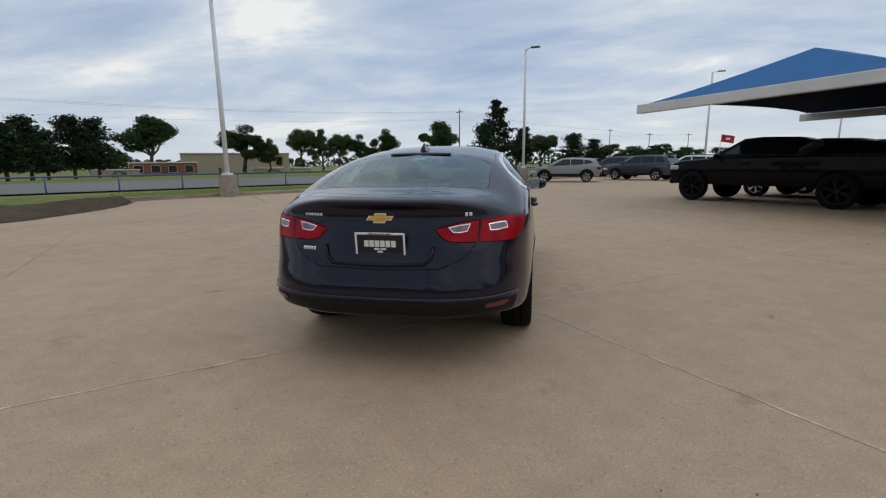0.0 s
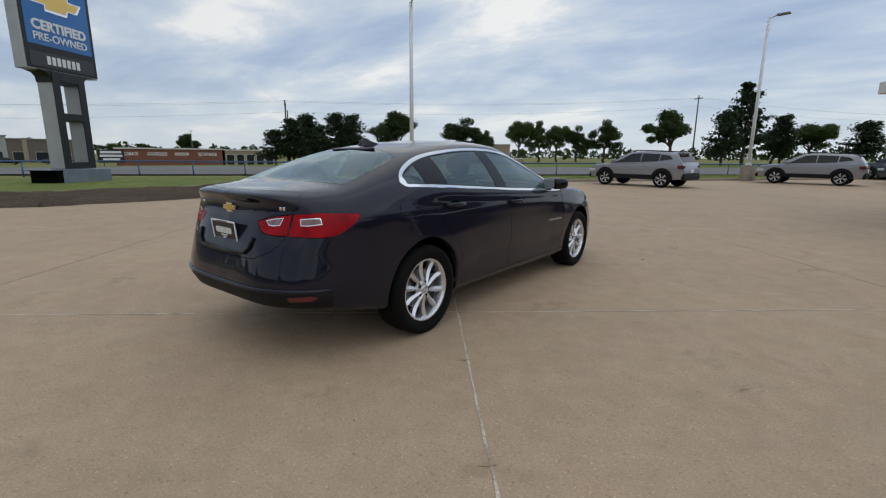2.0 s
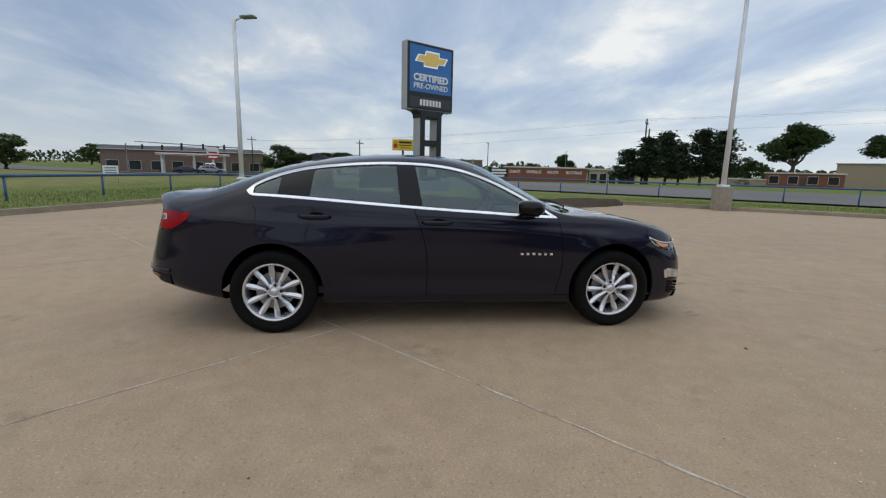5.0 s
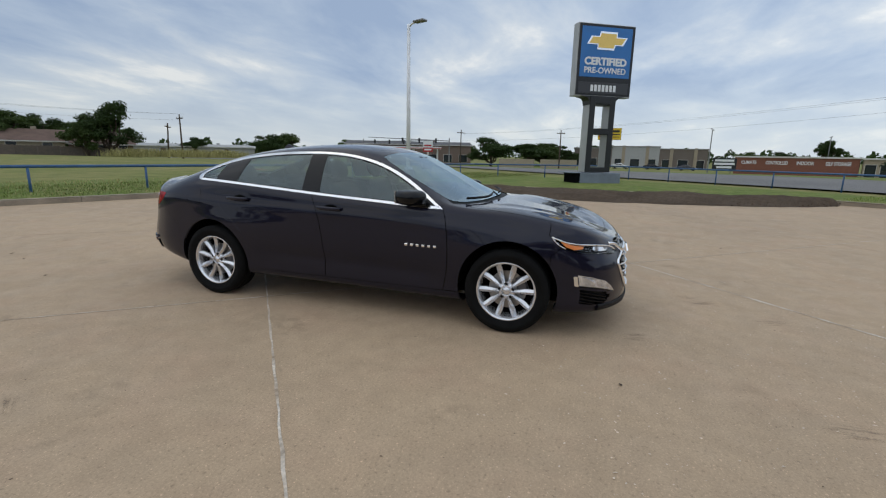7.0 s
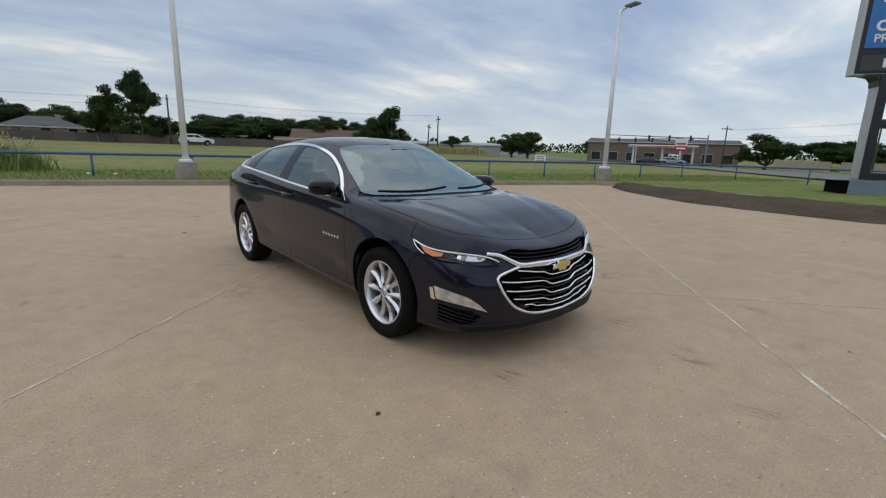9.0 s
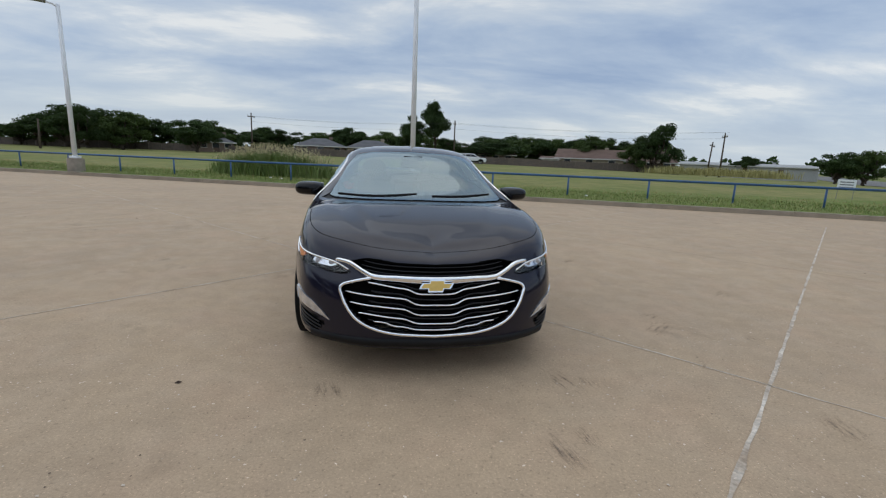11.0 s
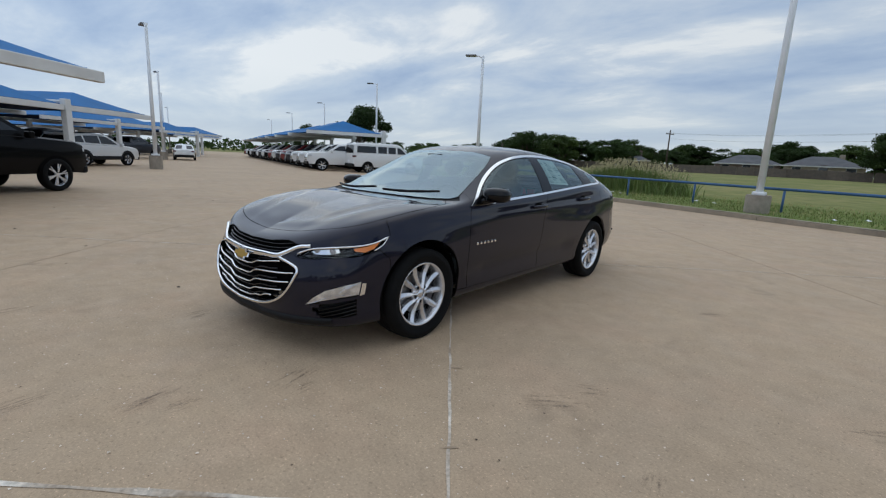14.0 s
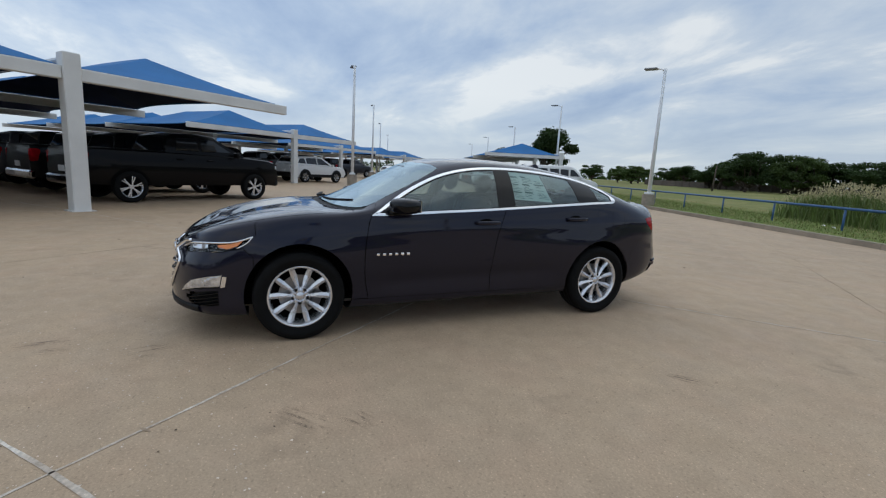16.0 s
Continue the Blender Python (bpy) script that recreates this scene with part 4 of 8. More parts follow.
    for a, b in zip(vs, vs[1:]):
        for i in range(len(xs) - 1): bm.faces.new((a[i], a[i + 1], b[i + 1], b[i]))
    part("rear_skirt", bm, M_BLACKPLASTIC, car, "black lower skirt", smooth=True)
    bm = bmesh.new(); P = [surf(math.copysign(R(abs(x)), x) if abs(x) > 1e-6 else ARC[0], .487 + .015 * abs(x), .004) for x in np.linspace(-.80, .80, 33)]
    sweep(bm, P, [Vector((0, -1, .3)) + Vector((p.x, 0, 0)) for p in P], .024, .010); part("bumper_crease", bm, M_PAINT, car, smooth=True)
    bm = bmesh.new(); xs = np.linspace(-.70, .70, 31)
    vs = [[bm.verts.new(surf(math.copysign(A(abs(x)), x), z, o)) for x in xs] for z, o in ((.272, .002), (.262, .014), (.225, .018), (.212, .0))]
    for a, b in zip(vs, vs[1:]):
        for i in range(len(xs) - 1): bm.faces.new((a[i], a[i + 1], b[i + 1], b[i]))
    part("front_lip", bm, M_BLACKPLASTIC, car, "black lower lip", smooth=True)
    # number plate carrier: recess lip, plate, frame, bars for its writing
    bm = bmesh.new(); sweep(bm, [surf(math.copysign(R(abs(x)), x) if abs(x) > 1e-6 else ARC[0], z, .006) for x, z in ((-.33, .80), (-.315, .735), (-.27, .70), (-.1, .69), (1e-9, .689), (.1, .69), (.27, .70), (.315, .735), (.33, .80))], [Vector((0, -1, 0))] * 9, .022, .012); part("plate_recess", bm, M_GLOSSBLACK, car, smooth=True)
    pm = pose(.014, -2.440, .802, 6, 0, 0)
    bm = bmesh.new(); box(bm, -.15, .15, -.004, .004, -.075, .075, .003); pl = part("number_plate", bm, M_PLATE, car, "black dealer plate in a white frame"); pl.matrix_basis = pm
    bm = bmesh.new(); box(bm, -.155, .155, -.010, -.003, .068, .082, .003); box(bm, -.155, .155, -.010, -.003, -.082, -.058, .003); box(bm, -.155, -.143, -.010, -.003, -.06, .07, .002); box(bm, .143, .155, -.010, -.003, -.06, .07, .002); part("plate_frame", bm, M_WHITEINK, pl, "white plate frame")
    for x0, x1, z0, z1, m_ in ((-.10, .10, -.004, .034, M_WHITEINK), (-.04, .04, -.022, -.013, M_WHITEINK), (-.02, .02, -.038, -.029, M_WHITEINK), (-.14, .14, -.076, -.064, M_PLATE), (-.07, .07, .072, .078, M_PLATE)):
        n = max(1, int((x1 - x0) / .03))
        for i in range(n):
            bm = bmesh.new(); w = (x1 - x0) / n; box(bm, x0 + i * w + w * .1, x0 + (i + 1) * w - w * .1, -.0125, -.004, z0, z1); part("writing_bar", bm, m_, pl)
    def rear_bars(x0, n, w, z, h, pitch):
        for i in range(n):
            x = x0 + i * pitch; bm = bmesh.new(); P = [surf(math.copysign(R(abs(x)), x), z, .002), surf(math.copysign(R(abs(x + w)), x + w), z, .002)]; sweep(bm, P, [Vector((0, -1, 0))] * 2, h, .004); part("name_bar", bm, M_CHROME, car)
    rear_bars(-.50, 6, .015, .978, .018, .022); rear_bars(.51, 2, .016, .985, .024, .024); rear_bars(-.49, 5, .014, .775, .022, .019)
    # aerial fin and high brake lamp
    bm = bmesh.new(); prof = [(-.10, 0), (-.085, .03), (-.06, .055), (-.035, .062), (.02, .03), (.09, .004), (.10, 0)]
    r = prism(bm, prof, .05)
    for v in r: v.co.y *= (1 - v.co.z / .075)
    e = part("aerial_fin", bm, M_PAINT, car, "dark shark-fin aerial", smooth=False); e.matrix_basis = pose(0, -1.13, 1.392, 7, 0, 0) @ Matrix.Rotation(radians(90), 4, 'Z')
    bm = bmesh.new(); P = [Vector((x, -1.285 - .05 * x * x, 1.372 - .06 * x * x)) for x in np.linspace(-.25, .25, 9)]; sweep(bm, [p - Vector((0, .02, .014)) for p in P], [Vector((0, -.4, 1))] * 9, [.03, .045, .05, .055, .055, .055, .05, .045, .03], .008); part("high_brake_lamp", bm, M_GLOSSBLACK, car, "dark high brake lamp", smooth=True)
    # washer jet, wipers
    bm = bmesh.new(); box(bm, -.03, .03, -.008, .008, 0, .012, .004); e = part("washer_jet", bm, M_GLOSSBLACK, car); e.matrix_basis = pose(.05, 1.36, .957, -5, 0, 0)
    for x0, x1, y0, y1 in ((.66, .02, 1.02, 1.10), (-.10, -.62, 1.13, .98)):
        n = 8; P = [Vector((x0 + (x1 - x0) * u, y0 + (y1 - y0) * u + .06 * math.sin(math.pi * u) * (1 if x0 > 0 else .6), 0)) for u in np.linspace(0, 1, n)]
        for p in P: p.z = 1.03 - .23 * abs(p.x) ** 2 * .3 + (1.09 - p.y) * .42 + .012 - .05 * p.x * p.x
        bm = bmesh.new(); sweep(bm, P, [Vector((0, .45, 1))] * n, [.010, .014, .016, .018, .018, .016, .014, .010], .012); part("wiper", bm, M_BLACKPLASTIC, car, "black wiper blade")
    # cabin
    for x, y, rear in ((.37, .12, 0), (-.37, .12, 0), (.38, -.95, 1), (-.38, -.95, 1)):
        bm = bmesh.new(); box(bm, -.24, .24, -.26, .26, 0, .16, .05); box(bm, -.23, .23, -.06, .07, .0, .62, .05, m=Matrix.Translation((0, -.24, .12)) @ Matrix.Rotation(radians(18), 4, 'X'))
        s = part("seat", bm, M_SEAT, car, "dark cloth seat", smooth=False); s.matrix_basis = pose(x, y, .38 if not rear else .40)
        bm = bmesh.new(); r = bmesh.ops.create_uvsphere(bm, u_segments=14, v_segments=8, radius=1)["verts"]; bmesh.ops.transform(bm, matrix=Matrix.Diagonal((.135, .055, .10, 1)), verts=r); h = part("headrest", bm, M_SEAT, s, smooth=True); h.matrix_basis = pose(0, -.46, .83 if not rear else .74, 18, 0, 0)
    bm = bmesh.new(); box(bm, -.74, .74, .62, 1.05, .62, .93, .08); part("dashboard", bm, M_BLACKPLASTIC, car, "black dashboard")
    bm = bmesh.new(); ring = []
    for i in range(28):
        a = 2 * math.pi * i / 28; ring.append(Vector((.185 * math.cos(a), 0, .185 * math.sin(a))))
    sweep(bm, ring, [Vector((0, -1, 0))] * 28, .03, .02, closed=True); tube(bm, (-.17, 0, 0), (.17, 0, 0), .02, seg=8); sw = part("steering_wheel", bm, M_BLACKPLASTIC, car, smooth=True); sw.matrix_basis = pose(-.37, .53, .90, -24, 0, 0)
    bm = bmesh.new(); box(bm, -.12, .12, -.02, .02, -.035, .035, .012); e = part("inside_mirror", bm, M_BLACKPLASTIC, car); e.matrix_basis = pose(0, .42, 1.265, 8, 0, 0)
    bm = bmesh.new(); box(bm, -.10, .10, .26, .40, 1.29, 1.345, .015); part("camera_pod", bm, M_BLACKPLASTIC, car)
    bm = bmesh.new(); box(bm, -.80, .80, -1.1, .95, .30, .36); part("cabin_floor", bm, M_LINER, car)
    bm = bmesh.new(); box(bm, -.70, .70, -2.0, -1.22, .98, 1.03, .02); part("parcel_shelf", bm, M_SEAT, car)
    # window sticker inside the left rear glass
    bm = bmesh.new(); P = [(-.40, 1.345), (-.385, 1.105), (-.84, 1.085), (-.79, 1.325)]
    def win(y, z, o=0.0): return Vector((-(.868 - (.868 - .612) * ((z - 1.03) / (1.362 - 1.03)) ** 1.15) + .012 - o, y, z))
    bm.faces.new([bm.verts.new(win(y, z)) for y, z in P]); bm.verts.ensure_lookup_table()
    st = part("window_sticker", bm, M_PAPER, car, "pale green price sticker")
    rng = random.Random(4)
    for i in range(15):
        z0 = 1.31 - i * .0135
        for j in range(rng.choice((2, 3))):
            y0 = -.43 - j * .13 - rng.random() * .02; w = .05 + rng.random() * .06; h = .0035 if i % 5 else .010
            bm = bmesh.new(); q = [win(y0, z0, .003), win(y0 - w, z0 - .006, .003), win(y0 - w, z0 - .006 - h, .003), win(y0, z0 - h, .003)]
            bm.faces.new([bm.verts.new(p) for p in q]); part("writing_bar", bm, M_INK, st)

sedan, sedan_doors = build_sedan()
sedan_details(sedan, sedan_doors)
# ---- ground, pavement, kerbs, lawn ----
def concrete_mat():
    m = bpy.data.materials.new("tan_concrete"); m.use_nodes = True
    nt = m.node_tree; n = nt.nodes; b = n["Principled BSDF"]; L = nt.links.new
    tc = n.new("ShaderNodeNewGeometry")
    def noise_ramp(scale, detail, lo, hi, a, bb, rough=0.55):
        z = n.new("ShaderNodeTexNoise"); z.inputs["Scale"].default_value = scale; z.inputs["Detail"].default_value = detail; z.inputs["Roughness"].default_value = rough
        L(tc.outputs["Position"], z.inputs["Vector"]); r = n.new("ShaderNodeMapRange"); r.inputs[1].default_value = lo; r.inputs[2].default_value = hi; r.inputs[3].default_value = a; r.inputs[4].default_value = bb
        L(z.outputs[0], r.inputs[0]); return r.outputs[0]
    big = n.new("ShaderNodeMix"); big.data_type = 'RGBA'; big.inputs[6].default_value = (*CONC_A, 1); big.inputs[7].default_value = (*CONC_B, 1)
    L(noise_ramp(0.35, 6, .35, .68, 0, 1), big.inputs[0])
    val = n.new("ShaderNodeMath"); val.operation = 'MULTIPLY'; L(noise_ramp(2.2, 9, .3, .72, .94, 1.05, .62), val.inputs[0]); L(noise_ramp(80, 6, .28, .72, .78, 1.22, .75), val.inputs[1])
    v2 = n.new("ShaderNodeMath"); v2.operation = 'MULTIPLY'; L(val.outputs[0], v2.inputs[0]); L(noise_ramp(70, 2, .63, .70, 1.0, 1.42), v2.inputs[1])
    # scuffs and oil spots
    st = n.new("ShaderNodeMath"); st.operation = 'MULTIPLY'; L(noise_ramp(1.05, 2, .635, .70, 0, 1), st.inputs[0]); L(noise_ramp(9, 5, .42, .62, 0, 1), st.inputs[1])
    sv = n.new("ShaderNodeMapRange"); sv.inputs[3].default_value = 1.0; sv.inputs[4].default_value = 0.82; L(st.outputs[0], sv.inputs[0])
    v3 = n.new("ShaderNodeMath"); v3.operation = 'MULTIPLY'; L(v2.outputs[0], v3.inputs[0]); L(sv.outputs[0], v3.inputs[1])
    sp = n.new("ShaderNodeMath"); sp.operation = 'MULTIPLY'; L(v3.outputs[0], sp.inputs[0]); L(noise_ramp(17, 5, .735, .775, 1.0, .38), sp.inputs[1])
    pit = n.new("ShaderNodeMath"); pit.operation = 'MULTIPLY'; L(sp.outputs[0], pit.inputs[0]); L(noise_ramp(48, 3, .60, .70, 1.0, .70), pit.inputs[1])
    mot = n.new("ShaderNodeMath"); mot.operation = 'MULTIPLY'; L(pit.outputs[0], mot.inputs[0]); L(noise_ramp(7, 5, .32, .68, .94, 1.05), mot.inputs[1])
    rosy = n.new("ShaderNodeMix"); rosy.data_type = 'RGBA'; rosy.inputs[7].default_value = (0.495, 0.340, 0.224, 1); L(big.outputs[2], rosy.inputs[6]); L(noise_ramp(1.3, 7, .48, .72, 0, .55, .6), rosy.inputs[0])
    hs = n.new("ShaderNodeHueSaturation"); L(rosy.outputs[2], hs.inputs["Color"]); L(mot.outputs[0], hs.inputs["Value"]); L(hs.outputs[0], b.inputs["Base Color"])
    L(noise_ramp(3, 5, .3, .7, .62, .88), b.inputs["Roughness"]); b.inputs["Specular IOR Level"].default_value = 0.35
    z = n.new("ShaderNodeTexNoise"); z.inputs["Scale"].default_value = 220; z.inputs["Detail"].default_value = 4; L(tc.outputs["Position"], z.inputs["Vector"])
    bp = n.new("ShaderNodeBump"); bp.inputs["Strength"].default_value = .25; bp.inputs["Distance"].default_value = .004; L(z.outputs[0], bp.inputs["Height"]); L(bp.outputs[0], b.inputs["Normal"])
    return m
CONC_A, CONC_B = (0.478, 0.349, 0.226), (0.418, 0.308, 0.204)
M_CONC = concrete_mat()
def world_mat(name, c1, c2, c3, s1, s2, rough=0.95, bump=0.5, bump_scale=40):
    """Three tones by two world-size noises, for ground covers."""
    m = bpy.data.materials.new(name); m.use_nodes = True
    nt = m.node_tree; n = nt.nodes; b = n["Principled BSDF"]; L = nt.links.new; g = n.new("ShaderNodeNewGeometry")
    def nz(s, d):
        z = n.new("ShaderNodeTexNoise"); z.inputs["Scale"].default_value = s; z.inputs["Detail"].default_value = d; L(g.outputs["Position"], z.inputs["Vector"])
        r = n.new("ShaderNodeMapRange"); r.inputs[1].default_value = .36; r.inputs[2].default_value = .64; L(z.outputs[0], r.inputs[0]); return z, r
    _, a = nz(s1, 6); z2, c = nz(s2, 8)
    m1 = n.new("ShaderNodeMix"); m1.data_type = 'RGBA'; m1.inputs[6].default_value = (*c1, 1); m1.inputs[7].default_value = (*c2, 1); L(a.outputs[0], m1.inputs[0])
    m2 = n.new("ShaderNodeMix"); m2.data_type = 'RGBA'; m2.inputs[7].default_value = (*c3, 1); L(m1.outputs[2], m2.inputs[6])
    h = n.new("ShaderNodeMath"); h.operation = 'MULTIPLY'; h.inputs[1].default_value = .6; L(c.outputs[0], h.inputs[0]); L(h.outputs[0], m2.inputs[0])
    L(m2.outputs[2], b.inputs["Base Color"]); b.inputs["Roughness"].default_value = rough; b.inputs["Specular IOR Level"].default_value = .2
    z = n.new("ShaderNodeTexNoise"); z.inputs["Scale"].default_value = bump_scale; z.inputs["Detail"].default_value = 6; L(g.outputs["Position"], z.inputs["Vector"])
    bp = n.new("ShaderNodeBump"); bp.inputs["Strength"].default_value = bump; bp.inputs["Distance"].default_value = .05; L(z.outputs[0], bp.inputs["Height"]); L(bp.outputs[0], b.inputs["Normal"])
    return m
M_FIELD = world_mat("field_grass", (0.195, 0.205, 0.060), (0.285, 0.25, 0.098), (0.115, 0.145, 0.038), .12, .9, bump=1.0, bump_scale=5)
M_LAWN = world_mat("lawn_grass", (0.16, 0.215, 0.045), (0.225, 0.23, 0.07), (0.08, 0.12, 0.026), .6, 3, bump_scale=30)
M_BLADE = mat("grass_blade", (0.20, 0.255, 0.06), 0.8, random_var=0.5)
M_DRYBLADE = mat("dry_blade", (0.34, 0.29, 0.13), 0.85, random_var=0.4)
M_WEED = mat("weed_leaf", (0.20, 0.27, 0.07), 0.7, random_var=0.5)
M_SEED = mat("seed_head", (0.42, 0.36, 0.20), 0.9, random_var=0.4)
M_DIRT = world_mat("bare_soil", (0.085, 0.058, 0.038), (0.125, 0.09, 0.06), (0.05, 0.036, 0.026), .8, 9, bump=1.0, bump_scale=14)
M_ROAD = world_mat("worn_asphalt", (0.20, 0.195, 0.19), (0.25, 0.24, 0.23), (0.16, 0.155, 0.15), .08, 5, bump_scale=80)
M_KERB = mat("kerb_concrete", (0.38, 0.31, 0.23), 0.85, var=0.35, scale=1.5, fine=0.2, fine_scale=40, bump=0.3, bump_scale=60)
M_JOINT = mat("joint_filler", (0.74, 0.67, 0.57), 0.85, color2=(0.36, 0.27, 0.19), scale=4.5, fine=0.35, fine_scale=40)
M_JOINTDARK = mat("joint_crack", (0.30, 0.22, 0.15), 0.95, color2=(0.45, 0.335, 0.222), scale=.7)
M_BLOCK = mat("block_concrete", (0.36, 0.31, 0.25), 0.85, var=0.3, scale=5, fine=0.15, fine_scale=60, bump=0.3, bump_scale=50)
M_POLE = mat("white_pole_paint", (0.80, 0.81, 0.82), 0.45, var=0.12, scale=2)
M_LAMPGREY = mat("lamp_grey", (0.20, 0.20, 0.20), 0.5)
M_BLUERAIL = mat("blue_rail_paint", (0.045, 0.12, 0.27), 0.5, var=0.35, scale=4, fine=0.2, fine_scale=30)

def s_kerb(x): return -12.2 - 0.375 * x          # the southern kerb line
NW0, NW1 = Vector((-14.2, 9.6)), Vector((24.0, 62.0))   # the north-western kerb line
def gz(x, y):
    """Height of the field: it rises gently to the south."""
    d = -(y - s_kerb(x)) / 1.07; k = min(max((x + 75) / 85, .25), 1)
    return min(max(.0145 * (d - 3) * k, 0), 1.35) - 1.3 * min(max((-x - 48) / 60, 0), 1)
bm = bmesh.new(); ax = [math.sinh(u) * 20 for u in np.linspace(-5.0, 5.0, 71)]
gv = [[bm.verts.new((x, y, gz(x, y) - .06)) for y in ax] for x in ax]
for a, b in zip(gv, gv[1:]):
    for i in range(len(ax) - 1): bm.faces.new((a[i], b[i], b[i + 1], a[i + 1]))
tagged(mesh_ob("ground", bm, M_FIELD, smooth=True), "mown field grass reaching to the horizon", "ground", kind="structure")
LOT = [(-16.2, s_kerb(-16.2)), (150, s_kerb(150)), (150, 140), (60, 112), (24, 62), (-14.2, 9.6), (-12.0, 6.8), (-11.5, 3.0), (-11.6, -1.2), (-13.4, -4.0)]
bm = bmesh.new(); bm.faces.new([bm.verts.new((x, y, -.012)) for x, y in LOT])
pavement = tagged(mesh_ob("pavement", bm, M_CONC), "tan concrete dealership lot with slab joints", "pavement", kind="structure")
# lawn raised behind the kerb
bm = bmesh.new()
edge = [(120, s_kerb(120)), (60, s_kerb(60)), (30, s_kerb(30)), (10, s_kerb(10)), (0, s_kerb(0)), (-8, s_kerb(-8)), (-15.4, s_kerb(-15.4)), (-15.9, -4.2), (-15.2, -1.5), (-14.6, 2), (-14.9, 6), (-14.6, 9.0), (-9, 16.8), (0, 29.2), (24, 62), (50, 98)]
off = [(0, -10)] * 5 + [(-4, -10), (-15, -9), (-17, -6), (-17, -1), (-15.5, 1), (-10, 4.2), (-5.5, 6)] + [(-5, 4)] * 4
inner = [bm.verts.new((*e, .125)) for e in edge]; outer = [bm.verts.new((e[0] + o[0], e[1] + o[1], gz(e[0] + o[0], e[1] + o[1]) - .08)) for e, o in zip(edge, off)]
mid1 = [bm.verts.new((e[0] + o[0] * .5, e[1] + o[1] * .5, .09 + gz(e[0] + o[0] * .5, e[1] + o[1] * .5))) for e, o in zip(edge, off)]
for a, b in ((inner, mid1), (mid1, outer)):
    for i in range(len(edge) - 1): bm.faces.new((a[i], a[i + 1], b[i + 1], b[i]))
tagged(mesh_ob("lawn", bm, M_LAWN), "green mown lawn behind the kerb", "lawn", kind="structure")

def kerb_run(name, pts, label):
    root = empty(name, pose(0, 0, 0), label, "kerb", kind="structure")
    prof = [(0, -.05), (0.0, .10), (.02, .13), (.16, .135), (.16, -.05)]
    for a, b in zip(pts, pts[1:]):
        a, b = Vector(a), Vector(b); d = b - a; k = max(1, round(d.length / 3.05)); t = d.normalized(); nrm = Vector((-t.y, t.x))
        for i in range(k):
            p, q = a + d * (i / k) + t * .006, a + d * ((i + 1) / k) - t * .006; bm = bmesh.new()
            A = [bm.verts.new((*(p + nrm * u), z)) for u, z in prof]; B = [bm.verts.new((*(q + nrm * u), z)) for u, z in prof]
            bm.faces.new(A); bm.faces.new(B[::-1])
            for j in range(5): bm.faces.new((A[j], B[j], B[(j + 1) % 5], A[(j + 1) % 5]))
            part("kerb_segment", bm, M_KERB, root)

kerb_run("kerb_south", [(64, s_kerb(64)), (-15.4, s_kerb(-15.4))], "weathered concrete kerb along the lawn")
kerb_run("kerb_west", [(-14.2, 9.6), (24, 62)], "weathered concrete kerb along the lawn")
kerb_run("kerb_island", [(-15.4, s_kerb(-15.4)), (-15.9, -4.2), (-15.2, -1.5), (-14.6, 2), (-14.9, 6), (-14.2, 9.6)], "concrete kerb behind the bare soil")

# bare soil spread in front of the island kerb
bm = bmesh.new(); rngd = random.Random(7); rows = []
ctr = [(-15.6, -5.2, -14.6, -5.2), (-15.7, -3.4, -12.9, -3.2), (-15.1, -1.4, -11.5, -.8), (-14.7, 1, -11.2, 1.4), (-14.6, 3.4, -11.35, 3.6), (-14.8, 6, -12.0, 6.6), (-14.5, 8.2, -13.0, 8.8), (-14.2, 9.4, -13.9, 9.6)]
cc = crom(ctr, 8)
for x0, y0, x1, y1 in cc:
    row = []
    for u in np.linspace(0, 1, 22):
        x, y = x0 + (x1 - x0) * u, y0 + (y1 - y0) * u
        h = (.17 * (1 - u) ** .8 * min(1, u * 8 + .55) + .10 * math.sin(math.pi * u) ** 1.5) * (1 + .5 * noise.noise((x * .7, y * .7, 0))) + .05 * noise.noise((x * 3, y * 3, 2)) * math.sin(math.pi * u) + .03 * noise.noise((x * 9, y * 9, 5)) * math.sin(math.pi * u)
        ed = .25 * noise.noise((y * 1.3, 0, 3)) * u ** 3
        row.append(bm.verts.new((x + ed, y, max(h, .0) * (1 if u < 1 else 0) - (.01 if u >= 1 else 0) + .004)))
    rows.append(row)
for a, b in zip(rows, rows[1:]):
    for i in range(21): bm.faces.new((a[i], a[i + 1], b[i + 1], b[i]))
tagged(mesh_ob("soil_bank", bm, M_DIRT, smooth=True), "low bank of bare brown soil over the kerb", "soil", kind="stuff")
verts, faces = [], []
for _ in range(900):
    i = rngd.randrange(len(cc) - 1); u = rngd.random() ** .8; x0, y0, x1, y1 = cc[i]; x, y = x0 + (x1 - x0) * u, y0 + (y1 - y0) * u + rngd.uniform(-.2, .2)
    r = rngd.choice((.012, .02, .02, .035, .05)); z = .10 * (1 - u) + .09 * math.sin(math.pi * u); k = len(verts)
    for q in ((1, 0, -.3), (-.5, .87, -.3), (-.5, -.87, -.3), (.1, .1, .9)): verts.append((x + q[0] * r * rngd.uniform(.7, 1.3), y + q[1] * r, z + q[2] * r * .8))
    faces += [(k, k + 1, k + 3), (k + 1, k + 2, k + 3), (k + 2, k, k + 3)]
me = bpy.data.meshes.new("soil_clods"); me.from_pydata(verts, [], faces); me.materials.append(M_DIRT); tagged(new("soil_clods", me), "scattered clods of brown soil", "soil", kind="stuff")

